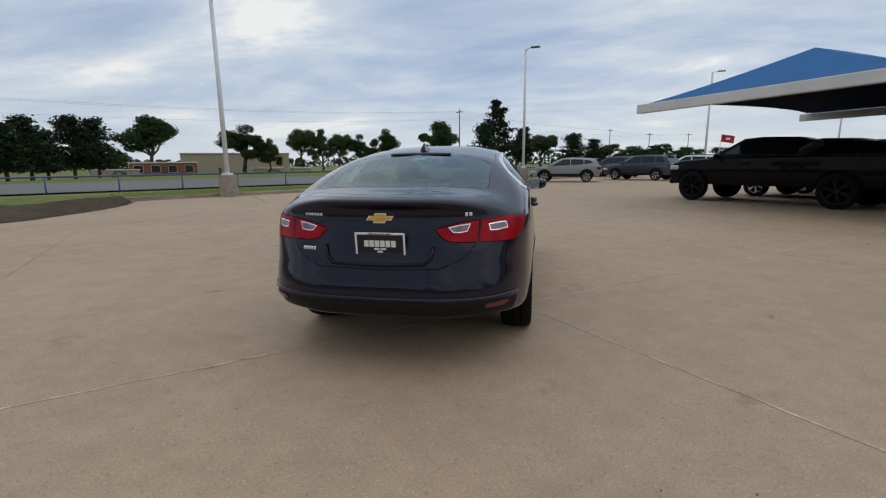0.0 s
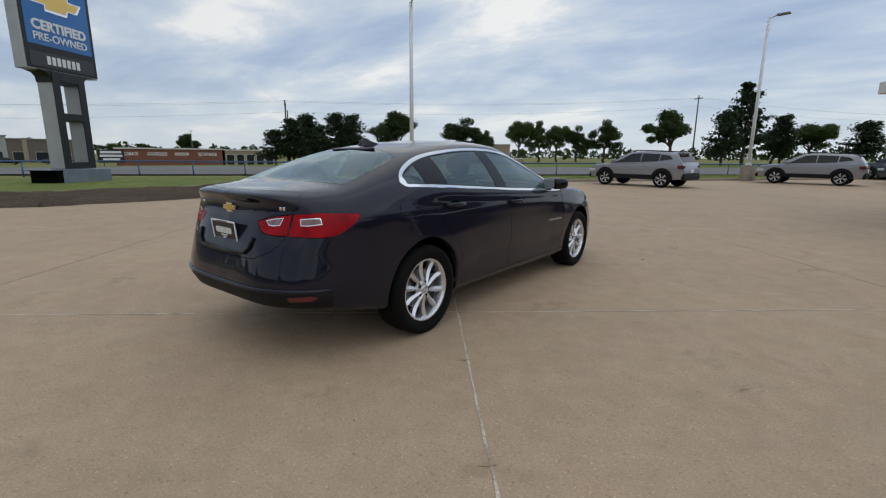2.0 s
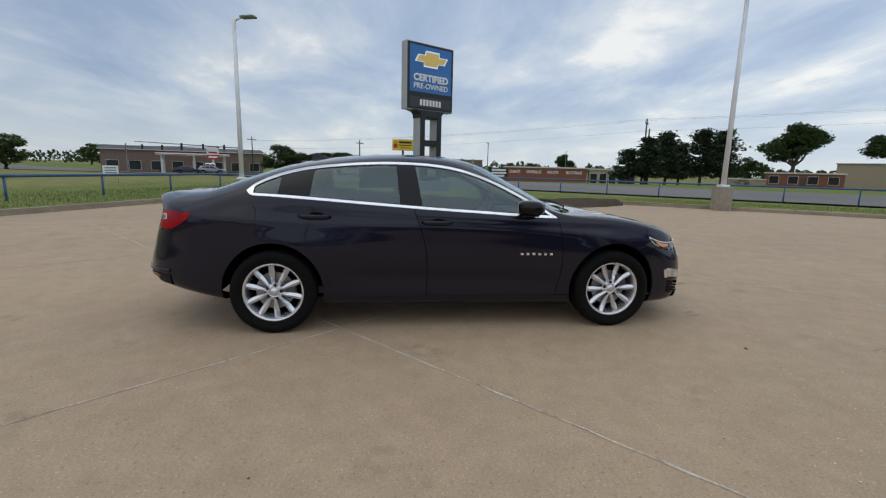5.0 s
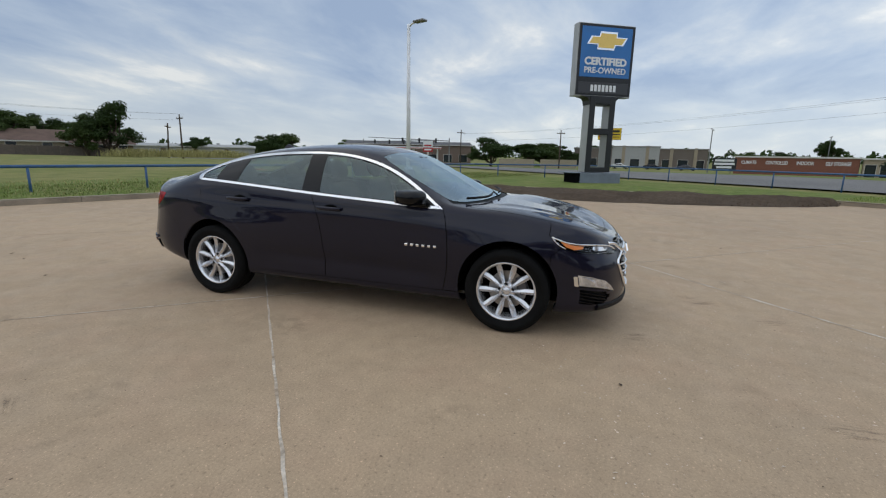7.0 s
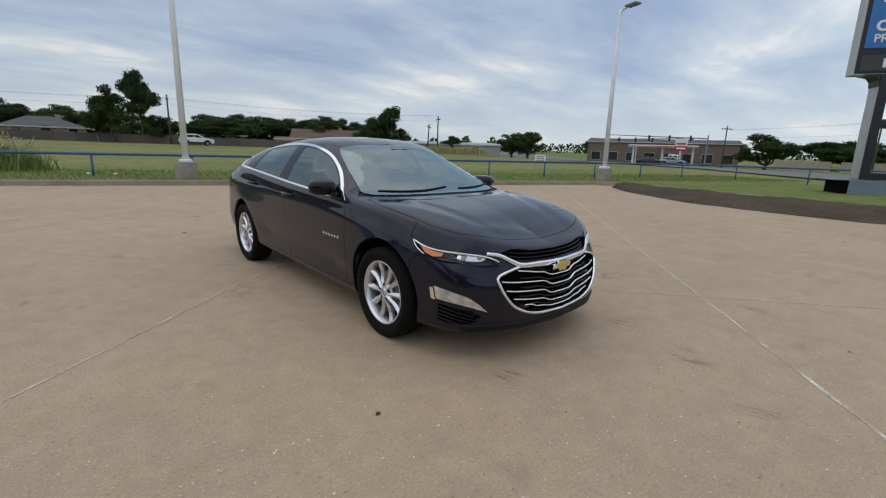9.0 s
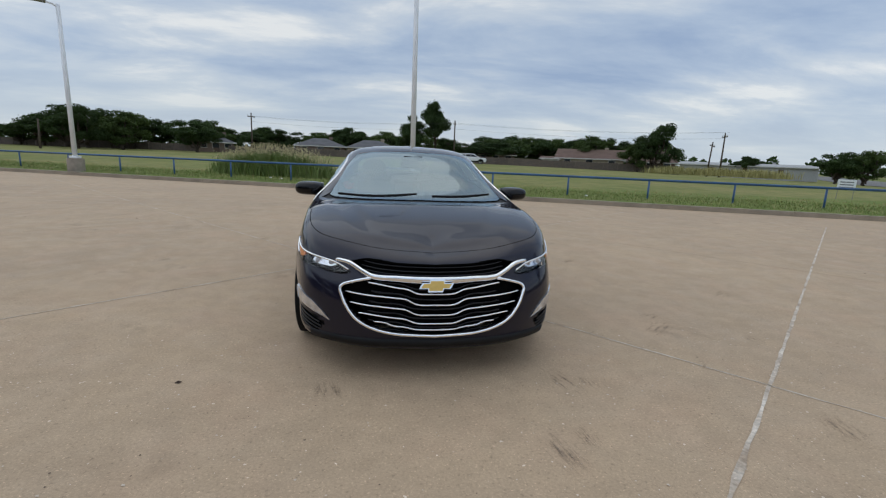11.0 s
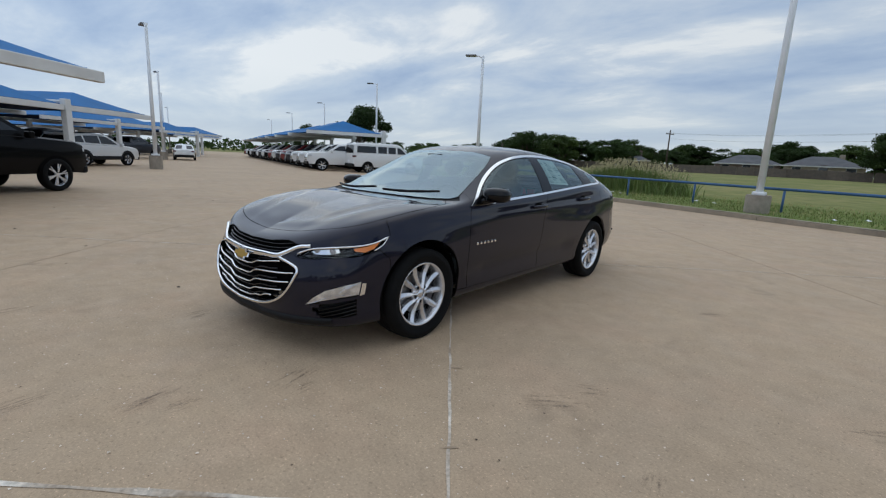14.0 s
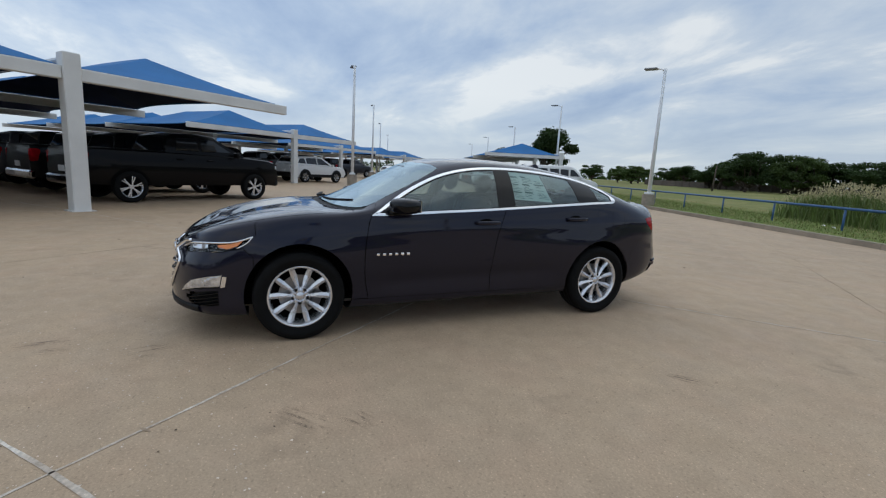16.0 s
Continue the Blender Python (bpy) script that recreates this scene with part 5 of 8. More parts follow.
# slabs and joints; the slab grid turns with the parking rows
G0 = Vector((0.807, -0.903)); GA = Vector((0.650, -0.760)); GB = Vector((0.760, 0.650)); SLAB = 4.53
slab_bm = bmesh.new(); h = SLAB / 2 - .0009
top = [slab_bm.verts.new((x, y, 0)) for x, y in ((-h + .0015, -h + .0015), (h - .0015, -h + .0015), (h - .0015, h - .0015), (-h + .0015, h - .0015))]; low = [slab_bm.verts.new((x, y, -.010)) for x, y in ((-h, -h), (h, -h), (h, h), (-h, h))]
slab_bm.faces.new(top)
for i in range(4): slab_bm.faces.new((low[i], low[(i + 1) % 4], top[(i + 1) % 4], top[i]))
slab_me = bpy.data.meshes.new("slab"); slab_bm.to_mesh(slab_me); slab_bm.free(); slab_me.materials.append(M_CONC)
ang = math.atan2(GA.y, GA.x)
for i in range(-5, 7):
    for j in range(-4, 6):
        c = G0 + GA * (SLAB * (i + .5)) + GB * (SLAB * (j + .5))
        if c.x < -9.5 and c.y > -6 or c.y < s_kerb(c.x) + 2.4 or (c.x - NW0.x) * (NW1.y - NW0.y) - (c.y - NW0.y) * (NW1.x - NW0.x) < 150 or c.x < -13: continue
        o = new("slab", slab_me); o.parent = pavement; o.matrix_basis = pose(c.x, c.y, 0, 0, 0, math.degrees(ang))
def joint(a, b, w, material, seed):
    r = random.Random(seed); a, b = Vector(a), Vector(b); d = b - a; k = int(d.length / .12); t = d.normalized(); nrm = Vector((-t.y, t.x)); bm = bmesh.new(); prev = None
    for i in range(k + 1):
        p = a + d * (i / k) + nrm * r.uniform(-.004, .004); ww = w * (.6 + .55 * noise.noise((i * .35, seed, 0)) + r.uniform(-.12, .12)); ww = max(ww, .004)
        cur = (bm.verts.new((*(p - nrm * ww / 2), .0025)), bm.verts.new((*(p + nrm * ww / 2), .0025)))
        if prev: bm.faces.new((prev[0], cur[0], cur[1], prev[1]))
        prev = cur
    return part("joint", bm, material, pavement)
def gp(i, j): return G0 + GA * (SLAB * i) + GB * (SLAB * j)
joint(gp(-4, 0), gp(4, 0), .024, M_JOINT, 1); joint(gp(0, -2.2), gp(0, 4), .026, M_JOINT, 2); joint(gp(-1, -2.6), gp(-1, 2.6), .040, M_JOINT, 3)
for k, (p, q) in enumerate(((gp(1, -1.5), gp(1, 3)), (gp(-2, -2), gp(-2, 3)), (gp(-3, 1), gp(3, 1)), (gp(-2, -1), gp(3, -1)), (gp(-2, -2), gp(2.4, -2)), (gp(-3, 2), gp(3, 2)))): joint(p, q, .012, M_JOINTDARK, 20 + k)
# patched spalls on the joints and leaves on the slabs
rngp = random.Random(11); leaf = mat("dry_leaf", (0.05, 0.03, 0.02), 0.9, random_var=.4)
for i in range(34):
    a = rngp.uniform(0, 2 * math.pi); r = rngp.uniform(2.6, 9); x, y = r * math.cos(a), r * math.sin(a)
    bm = bmesh.new(); s = rngp.uniform(.012, .03); bm.faces.new([bm.verts.new(p) for p in ((-s, 0, .003), (0, -s * .5, .012), (s, .1 * s, .005), (0, s * .6, .004))]); o = mesh_ob("leaf", bm, leaf); o.matrix_basis = pose(x, y, .001, 0, 0, rngp.uniform(0, 360)); tagged(o, "small dry brown leaf on the concrete", "leaf", "fallen leaves")
bm = bmesh.new()
for i, (x, y) in enumerate(((-1.115, -2.58), (2.04, .2), (2.07, -2.41), (-1.39, 1.61), (-1.9, 2.25), (1.4, -1.62), (.2, -1.44), (3.6, 1.55))):
    r = random.Random(i); k = 9; c = bm.verts.new((x, y, .004)); ring = [bm.verts.new((x + GB.x * u + GA.x * v, y + GB.y * u + GA.y * v, .0035)) for u, v in [(r.uniform(.02, .05) * math.cos(2 * math.pi * j / k), r.uniform(.006, .012) * math.sin(2 * math.pi * j / k)) for j in range(k)]]
    for j in range(k): bm.faces.new((c, ring[j], ring[(j + 1) % k]))
part("joint_spall", bm, M_JOINTDARK, pavement)["kind"] = "stuff"

# ---- rails ----
def railing(name, pts, label, spacing=2.9, h=.74):
    root = empty(name, pose(0, 0, 0), label, "railing", "blue railings")
    for a, b in zip(pts, pts[1:]):
        a, b = Vector((*a, 0)), Vector((*b, 0)); d = b - a; k = max(1, round(d.length / spacing)); up = Vector((0, 0, h + .1))
        bm = bmesh.new(); tube(bm, a + up, b + up, .045, seg=10); part("rail", bm, M_BLUERAIL, root, smooth=True)
        for i in range(k):
            p = a + d * ((i + .5) / k); bm = bmesh.new(); tube(bm, p + Vector((0, 0, 0)), p + Vector((0, 0, h + .09)), .035, seg=10); part("post", bm, M_BLUERAIL, root, smooth=True)
railing("railing", [(44, -30.4), (-25, -5.6)], "blue painted pipe railing on the lawn")
railing("railing", [(-25, -5.6), (-30.2, 3.0)], "blue painted pipe railing on the lawn")
railing("railing", [(-30.2, 3.0), (-13.4, 22.8), (8, 52)], "blue painted pipe railing beside the road")

# ---- lamp posts ----
def lamp_post(x, y, h, arm, square=True, block=(.64, .70), label="white steel lamp post on a round concrete block", twin=False):
    root = empty("street_lamp", pose(x, y, 0), label, "lamp post", "lot lamp posts")
    bm = bmesh.new(); tube(bm, (0, 0, -.05), (0, 0, block[1]), block[0] / 2, seg=28); bmesh.ops.bevel(bm, geom=[e for e in bm.edges if e.calc_face_angle(0) > .8], offset=.02, segments=2, affect='EDGES'); part("block", bm, M_BLOCK, root, "grey concrete block")
    bm = bmesh.new(); box(bm, -.17, .17, -.17, .17, block[1], block[1] + .10, .02); part("base_cover", bm, M_POLE, root)
    bm = bmesh.new(); tube(bm, (0, 0, block[1] + .1), (0, 0, h), .10, .075, seg=14); part("pole", bm, M_POLE, root, smooth=True)
    a = radians(arm); d = Vector((math.sin(a), math.cos(a), 0)); bm = bmesh.new(); P = [Vector((0, 0, h - .12)) + d * u + Vector((0, 0, z)) for u, z in ((0, 0), (.18, .10), (.45, .15))]; sweep(bm, P, [Vector((0, 0, 1))] * 3, .08, .04); part("arm", bm, M_POLE, root)
    bm = bmesh.new(); box(bm, -.17, .17, 0, .62, -.04, .05, .03); o = part("lamp_head", bm, M_LAMPGREY, root, "flat grey lamp head"); o.matrix_basis = Matrix.Translation(Vector((0, 0, h + .03)) + d * .36) @ Matrix.Rotation(-a, 4, 'Z')
    return root
lamp_post(-11.8, 12.55, 8.0, 128, block=(.72, .88)); lamp_post(.3, 28.8, 9.0, 100, block=(.8, .9)); lamp_post(-16.35, -6.6, 7.15, 20, block=(.64, .66)); lamp_post(-1.05, -12.75, 9.5, 60, block=(.66, .66))
lamp_post(13.4, -17.7, 6.95, 60, block=(.64, .70)); lamp_post(25.3, -4.7, 7.4, 95, block=(.64, .72))
for x, y, h, a in ((31.5, -25.3, 7.8, 60), (44, -10.9, 7.6, 95), (63, -17, 7.6, 95), (50, -32, 7.6, 60), (70, -39, 7.6, 60), (92, -47, 7.6, 60), (86, -25, 7.6, 95), (16, 40, 8.8, 100), (33, 52, 8.8, 100), (36, 20, 7.6, 95), (58, 30, 7.6, 95)):
    lamp_post(x, y, h, a)
# ---- parked vehicles ----
M_VGLASS = mat("dark_car_glass", (0.006, 0.007, 0.008), 0.06, spec=.55)
M_SILVER = mat("silver_paint", (0.30, 0.30, 0.325), 0.34, metal=0.5, coat=1.0, var=0.05)
M_SLATE = mat("slate_blue_paint", (0.035, 0.045, 0.065), 0.3, metal=0.4, coat=1.0, var=0.1)
M_WHITECAR = mat("white_car_paint", (0.72, 0.72, 0.71), 0.3, coat=1.0, var=0.04)
M_BLACKCAR = mat("black_car_paint", (0.0032, 0.003, 0.0034), 0.4, coat=0.2, spec=.05, var=0.2)
M_REDCAR = mat("red_car_paint", (0.20, 0.015, 0.015), 0.3, coat=1.0, var=0.1)
M_GREYCAR = mat("grey_car_paint", (0.045, 0.045, 0.05), 0.35, metal=0.4, coat=.7, spec=.2, var=0.1)
M_DARKRED = mat("dark_red_lens", (0.10, 0.004, 0.006), 0.2, coat=.5, var=.3, scale=8)
M_HEADGLASS = mat("headlamp_glass", (0.55, 0.56, 0.58), 0.12, coat=1.0)

def side_solid(bm, pts, hw, bevel=0.0):
    """A closed side outline of (y, z), as wide as hw(z) says on each side."""
    A = [bm.verts.new((hw(z), y, z)) for y, z in pts]; B = [bm.verts.new((-hw(z), y, z)) for y, z in pts]; k = len(pts)
    bm.faces.new(A); bm.faces.new(B[::-1])
    for i in range(k): bm.faces.new((A[i], B[i], B[(i + 1) % k], A[(i + 1) % k]))
    if bevel:
        bmesh.ops.recalc_face_normals(bm, faces=bm.faces)
        es = [e for e in bm.edges if (e.verts[0] in A) == (e.verts[1] in A)]
        bmesh.ops.bevel(bm, geom=es, offset=bevel, segments=3, profile=.6, affect='EDGES', clamp_overlap=True)

def hull(bm, ys, bot, top, half, levels):
    """A closed shell lofted along y: half(y, z, f) gives the half-width at the share f of the height."""
    rings = []
    for y in ys:
        zb, zt = bot(y), max(top(y), bot(y) + .012); right = [(half(y, zb + (zt - zb) * f, f), zb + (zt - zb) * f) for f in levels]
        rings.append([bm.verts.new((x, y, z)) for x, z in right] + [bm.verts.new((0, y, zt + .018))] + [bm.verts.new((-x, y, z)) for x, z in right[::-1]])
    k = len(rings[0])
    for a, b in zip(rings, rings[1:]):
        for i in range(k): bm.faces.new((a[i], b[i], b[(i + 1) % k], a[(i + 1) % k]))
    bm.faces.new(rings[0]); bm.faces.new(rings[-1][::-1])

def vehicle(name, label, m, wb, W, bottom, outline, green, windows, paint, r, top_w=.78, group="", bed=None, cladding=None, wheel_mat=None, category="car", mesh_cache={}):
    """A parked vehicle, nose to +y, its axles wb apart about the middle. outline: the body's top line from tail to nose; green: the cabin's outline; windows: side panes."""
    root = empty(name, m, label, category, group)
    if name + paint.name in mesh_cache:
        src = mesh_cache[name + paint.name]
        for o in src.children:
            made = {}
            for q in (o, *o.children):
                c = q.copy(); scene.collection.objects.link(c); made[q] = c; c.parent = root if q is o else made[o]
        return root
    mesh_cache[name + paint.name] = root
    y0, y1 = outline[0][0], outline[-1][0]; zb = max(z for _, z in green[:1]); zt = max(z for _, z in green); hw0 = W / 2
    ym, hl = (y0 + y1) / 2, (y1 - y0) / 2; plan = lambda y: 1 - .13 * max(0, (abs(y - ym) / hl - .70) / .30) ** 2
    oy, oz = [p[0] for p in outline], [p[1] for p in outline]; gy, gzz = [p[0] for p in green], [p[1] for p in green]
    body_half = lambda y, z, f: hw0 * plan(y) * (1 - .05 * min(1, ((z - bottom - .42) / .5) ** 2)) * (.94 if f > .99 else 1)
    ys = sorted(set([round(v, 3) for v in np.linspace(y0, y1, 34)] + [round(v, 3) for v in oy]))
    bm = bmesh.new(); hull(bm, ys, lambda y: bottom + .10 * max(0, abs(y - ym) / hl - .75), lambda y: float(np.interp(y, oy, oz)), body_half, (0, .1, .3, .5, .7, .85, .95, 1)); o = part("body", bm, paint, root, smooth=True); o.data.set_sharp_from_angle(angle=radians(42))
    gh = lambda z: (hw0 - .06) - (hw0 - .06) * (1 - top_w) * max(0, (z - zb)) / (zt - zb)
    ys = sorted(set([round(v, 3) for v in np.linspace(gy[0], gy[-1], 26)] + [round(v, 3) for v in gy]))
    bm = bmesh.new(); hull(bm, ys, lambda y: zb - .06, lambda y: float(np.interp(y, gy, gzz)), lambda y, z, f: gh(z) * (.93 if f > .99 else 1), (0, .4, .8, .93, 1)); o = part("cabin", bm, paint, root, smooth=True); o.data.set_sharp_from_angle(angle=radians(42))
    for pts in windows:
        for sg in (1, -1):
            bm = bmesh.new(); bm.faces.new([bm.verts.new((sg * (gh(z) + .012), y, z)) for y, z in pts]); g = bmesh.ops.extrude_face_region(bm, geom=list(bm.faces))["geom"]
            for v in g:
                if isinstance(v, bmesh.types.BMVert): v.co.x -= sg * .03
            part("side_window", bm, M_VGLASS, root)
    # front and rear panes on the cabin's sloping ends
    def end_pane(a, b, nm):
        d = Vector((0, b[0] - a[0], b[1] - a[1])); n = Vector((0, -d.z, d.y)).normalized(); n = n if n.z > 0 or nm == "x" else -n
        if abs(d.y) < .2: n = Vector((0, -1 if a[0] < 0 else 1, .05))
        bm = bmesh.new(); q = []
        p0 = (a[0] + d.y * .12, a[1] + d.z * .12); p1 = (a[0] + d.y * .90, a[1] + d.z * .90)
        for (yy, zz), sg in ((p0, 1), (p0, -1), (p1, -1), (p1, 1)): q.append(bm.verts.new(Vector((sg * (gh(zz) - .09), yy, zz)) + n * .012))
        bm.faces.new(q); part(nm, bm, M_VGLASS, root)
    gi = max(range(len(green) - 1), key=lambda i: green[i][1] * 0 + (green[i + 1][0] - green[i][0] > 0) * (green[i][1] - green[i + 1][1]))
    end_pane(green[gi + 1], green[gi], "windscreen")
    end_pane(green[0], green[1], "rear_window")
    for sg in (1, -1):
        for yc in (-wb / 2, wb / 2):
            # without cladding, a near-black half disc stands for the arch's shaded hollow
            bm = bmesh.new(); k = 20; R2 = r * (1.30 if cladding else 1.17); c = []
            for i in range(k + 1):
                a = -.35 + (math.pi + .7) * i / k; y, z = yc + R2 * math.cos(a), max(r + R2 * math.sin(a), bottom + .01); c.append(bm.verts.new((sg * (hw0 + .006), y, z)))
            bm.faces.new(c); part("wheel_arch", bm, cladding or M_HOLLOWSHADE, root)
            bm = bmesh.new(); revolve(bm, [(-.09, r * .68), (-.11, r * .82), (-.10, r * .97), (-.06, r), (.06, r), (.10, r * .97), (.11, r * .82), (.09, r * .68)], 24)
            w = part("wheel", bm, M_TYRE, root, "black tyre", smooth=True); w.matrix_basis = pose(sg * (hw0 - .075), yc, r)
            bm = bmesh.new(); x0 = sg * .075
            revolve(bm, [(x0, r * .70), (x0 * .9, r * .655), (x0 * .3, r * .6)], 24)
            for i in range(6):
                a = math.pi / 3 * i + .3
                for e in (-.12, .12): tube(bm, (x0 * .9, .06 * math.cos(a), .06 * math.sin(a)), (x0 * .9, r * .67 * math.cos(a + e), r * .67 * math.sin(a + e)), r * .055, seg=6)
            tube(bm, (x0 * .5, 0, 0), (x0 * .98, 0, 0), r * .15, seg=12); part("rim", bm, wheel_mat or M_ALLOY, w)
            bm = bmesh.new(); revolve(bm, [(x0 * .25, r * .67), (x0 * .25, .001)], 20); part("rim_back", bm, M_HOLLOWSHADE, w)
    yb = y1 - .02; zf = outline[-1][1] + .30; zr = max(z for y, z in outline if y < y0 + .3); zh = float(np.interp(y1 - .12, oy, oz))
    for sg in (1, -1):
        bm = bmesh.new(); box(bm, sg * (hw0 * .80) - .19, sg * (hw0 * .80) + .10, yb - .34, yb - .02, zh - .22, zh - .08, .03); part("headlamp", bm, M_HEADGLASS, root, "clear headlamp")
        bm = bmesh.new(); box(bm, sg * (hw0 - .17) - (.07 if bed else .17), sg * (hw0 - .17) + .08, y0 + .0, y0 + .26, zr - (.48 if bed else .27), zr - .12, .03); part("tail_lamp", bm, M_RED if bed else M_DARKRED, root, "dark red tail lamp" if not bed else "red tail lamp")
        bm = bmesh.new(); box(bm, sg * (hw0 + .10) - .10, sg * (hw0 + .10) + .10, -.07, .07, -.08, .09, .03); o = part("wing_mirror", bm, paint, root); o.matrix_basis = pose(0, green[gi + 1][0] - .35, zb + .06)
        for yy in (.35, -.55):
            bm = bmesh.new(); box(bm, sg * hw0 - .025, sg * hw0 + .015, yy - .10, yy + .10, zb - .16, zb - .12, .01); part("door_handle", bm, paint, root)
        if cladding:
            bm = bmesh.new(); box(bm, sg * hw0 - .03, sg * hw0 + .012, -wb / 2 + r, wb / 2 - r, bottom - .02, bottom + .19, .02); part("sill_cladding", bm, cladding, root, "black sill cladding")
            bm = bmesh.new(); xr_ = sg * (gh(zt) * .93 - .06); tube(bm, (xr_, green[1][0] + .25, zt - .02), (xr_, 0, zt + .05), .022, seg=8); tube(bm, (xr_, 0, zt + .05), (xr_, green[-2][0] - .1, zt - .02), .022, seg=8); part("roof_rail", bm, M_BLACKPLASTIC, root, "black roof rail")
    bm = bmesh.new(); box(bm, -hw0 * .62, hw0 * .62, yb - .02, yb + .02, zf - .36, zf - .12, .02); part("grille", bm, M_GLOSSBLACK, root, "black grille")
    for i in range(3):
        bm = bmesh.new(); box(bm, -hw0 * .6, hw0 * .6, yb + .015, yb + .03, zf - .34 + i * .085, zf - .31 + i * .085); part("grille_bar", bm, M_CHROME if i == 1 else M_BLACKPLASTIC, root)
    bm = bmesh.new(); box(bm, -hw0 * .9, hw0 * .9, yb - .12, yb + .05, bottom - .02, bottom + .20, .05); part("front_bumper", bm, cladding or M_BLACKPLASTIC, root)
    bm = bmesh.new(); box(bm, -hw0 * .9, hw0 * .9, y0 - .05, y0 + .12, bottom - .02, bottom + .22, .05); part("rear_bumper", bm, cladding or M_CHROME if bed else (cladding or M_BLACKPLASTIC), root)
    if cladding:
        bm = bmesh.new(); box(bm, -gh(zt) * .8, gh(zt) * .8, green[1][0] - .16, green[1][0] + .2, green[1][1] + .02, green[1][1] + .075, .02); part("spoiler", bm, paint, root)
        bm = bmesh.new(); box(bm, -hw0 * .88, hw0 * .88, y0 - .035, y0 + .3, bottom + .1, bottom + .30, .04); part("rear_cladding", bm, cladding, root, "black lower tail")
    bm = bmesh.new(); box(bm, -.16, .16, y0 - .03, y0 + .02, bottom + .30, bottom + .45, .01); part("plate", bm, M_WHITEINK, root)
    if bed:
        bm = bmesh.new(); a, b, z = bed; box(bm, -hw0 + .12, hw0 - .12, a, b, z - .02, z + .006); part("bed_cover", bm, M_BLACKPLASTIC, root, "black bed cover")
    return root

PICKUP = dict(wb=3.75, W=2.06, bottom=.46, r=.42, outline=[(-3.0, 1.10), (-2.97, 1.36), (-2.8, 1.40), (-.85, 1.40), (1.0, 1.38), (1.6, 1.36), (2.5, 1.30), (2.78, 1.22), (2.88, 1.0), (2.9, .75)], green=[(-.95, 1.34), (-.80, 1.84), (-.55, 1.93), (0.1, 1.96), (.60, 1.93), (1.52, 1.36)], windows=[[(-.62, 1.46), (-.56, 1.80), (.05, 1.83), (.05, 1.46)], [(.15, 1.46), (.15, 1.83), (.58, 1.80), (1.08, 1.48)]], bed=(-2.9, -.98, 1.40), category="pickup")
SUV = dict(wb=2.70, W=1.84, bottom=.36, r=.372, outline=[(-2.24, .58), (-2.26, .80), (-2.20, 1.02), (-2.10, 1.10), (-1.0, 1.07), (.9, 1.04), (1.5, 1.01), (1.98, .94), (2.2, .80), (2.26, .54)], green=[(-2.16, 1.06), (-1.88, 1.45), (-1.5, 1.54), (-.7, 1.58), (.0, 1.57), (.32, 1.51), (1.28, 1.0)], windows=[[(-1.74, 1.25), (-1.55, 1.39), (-1.2, 1.44), (-1.16, 1.16)], [(-1.12, 1.15), (-1.15, 1.45), (-.35, 1.49), (-.32, 1.11)], [(-.28, 1.11), (-.30, 1.49), (.16, 1.47), (.88, 1.07)]])
BIGSUV = dict(wb=2.87, W=1.95, bottom=.36, r=.385, outline=[(-2.45, .62), (-2.42, 1.0), (-2.34, 1.18), (-1.2, 1.16), (.95, 1.14), (1.7, 1.10), (2.2, 1.03), (2.40, .88), (2.46, .55)], green=[(-2.38, 1.12), (-2.02, 1.62), (-1.6, 1.71), (-.6, 1.75), (.05, 1.72), (.35, 1.65), (1.30, 1.08)], windows=[[(-1.98, 1.26), (-1.78, 1.55), (-1.38, 1.59), (-1.32, 1.24)], [(-1.24, 1.24), (-1.26, 1.60), (-.36, 1.63), (-.34, 1.21)], [(-.26, 1.21), (-.27, 1.63), (.18, 1.60), (.84, 1.18)]])
SEDAN = dict(wb=2.75, W=1.80, bottom=.28, r=.335, outline=[(-2.3, .60), (-2.28, .90), (-2.15, 1.0), (-1.3, .98), (.9, .95), (1.6, .88), (2.0, .78), (2.2, .62), (2.24, .45)], green=[(-1.85, .96), (-1.0, 1.38), (-.4, 1.45), (.2, 1.42), (1.12, .93)], windows=[[(-1.30, 1.05), (-.92, 1.29), (-.35, 1.34), (-.32, 1.02)], [(-.25, 1.02), (-.26, 1.34), (.16, 1.31), (.70, 1.01)]])
VAN = dict(wb=3.43, W=2.0, bottom=.42, r=.38, outline=[(-2.78, .8), (-2.76, 1.34), (-1.0, 1.33), (1.4, 1.30), (2.05, 1.24), (2.6, 1.10), (2.82, .95), (2.86, .6)], green=[(-2.75, 1.28), (-2.66, 2.02), (-2.45, 2.10), (.6, 2.12), (.95, 2.02), (1.75, 1.27)], windows=[[(-2.5, 1.42), (-2.46, 1.88), (-1.05, 1.88), (-1.05, 1.42)], [(-.88, 1.42), (-.88, 1.88), (-.20, 1.88), (-.20, 1.42)], [(-.08, 1.42), (-.08, 1.88), (.52, 1.88), (.52, 1.42)], [(.66, 1.42), (.66, 1.88), (.90, 1.86), (1.40, 1.42)]], top_w=.86, category="van")

def at(x, y, hx, hy, z=0.0): return pose(x, y, z, 0, 0, math.degrees(math.atan2(-hx, hy)))
PV = Vector((.575, -.818)); PU = Vector((.818, .575))       # parking direction, row direction
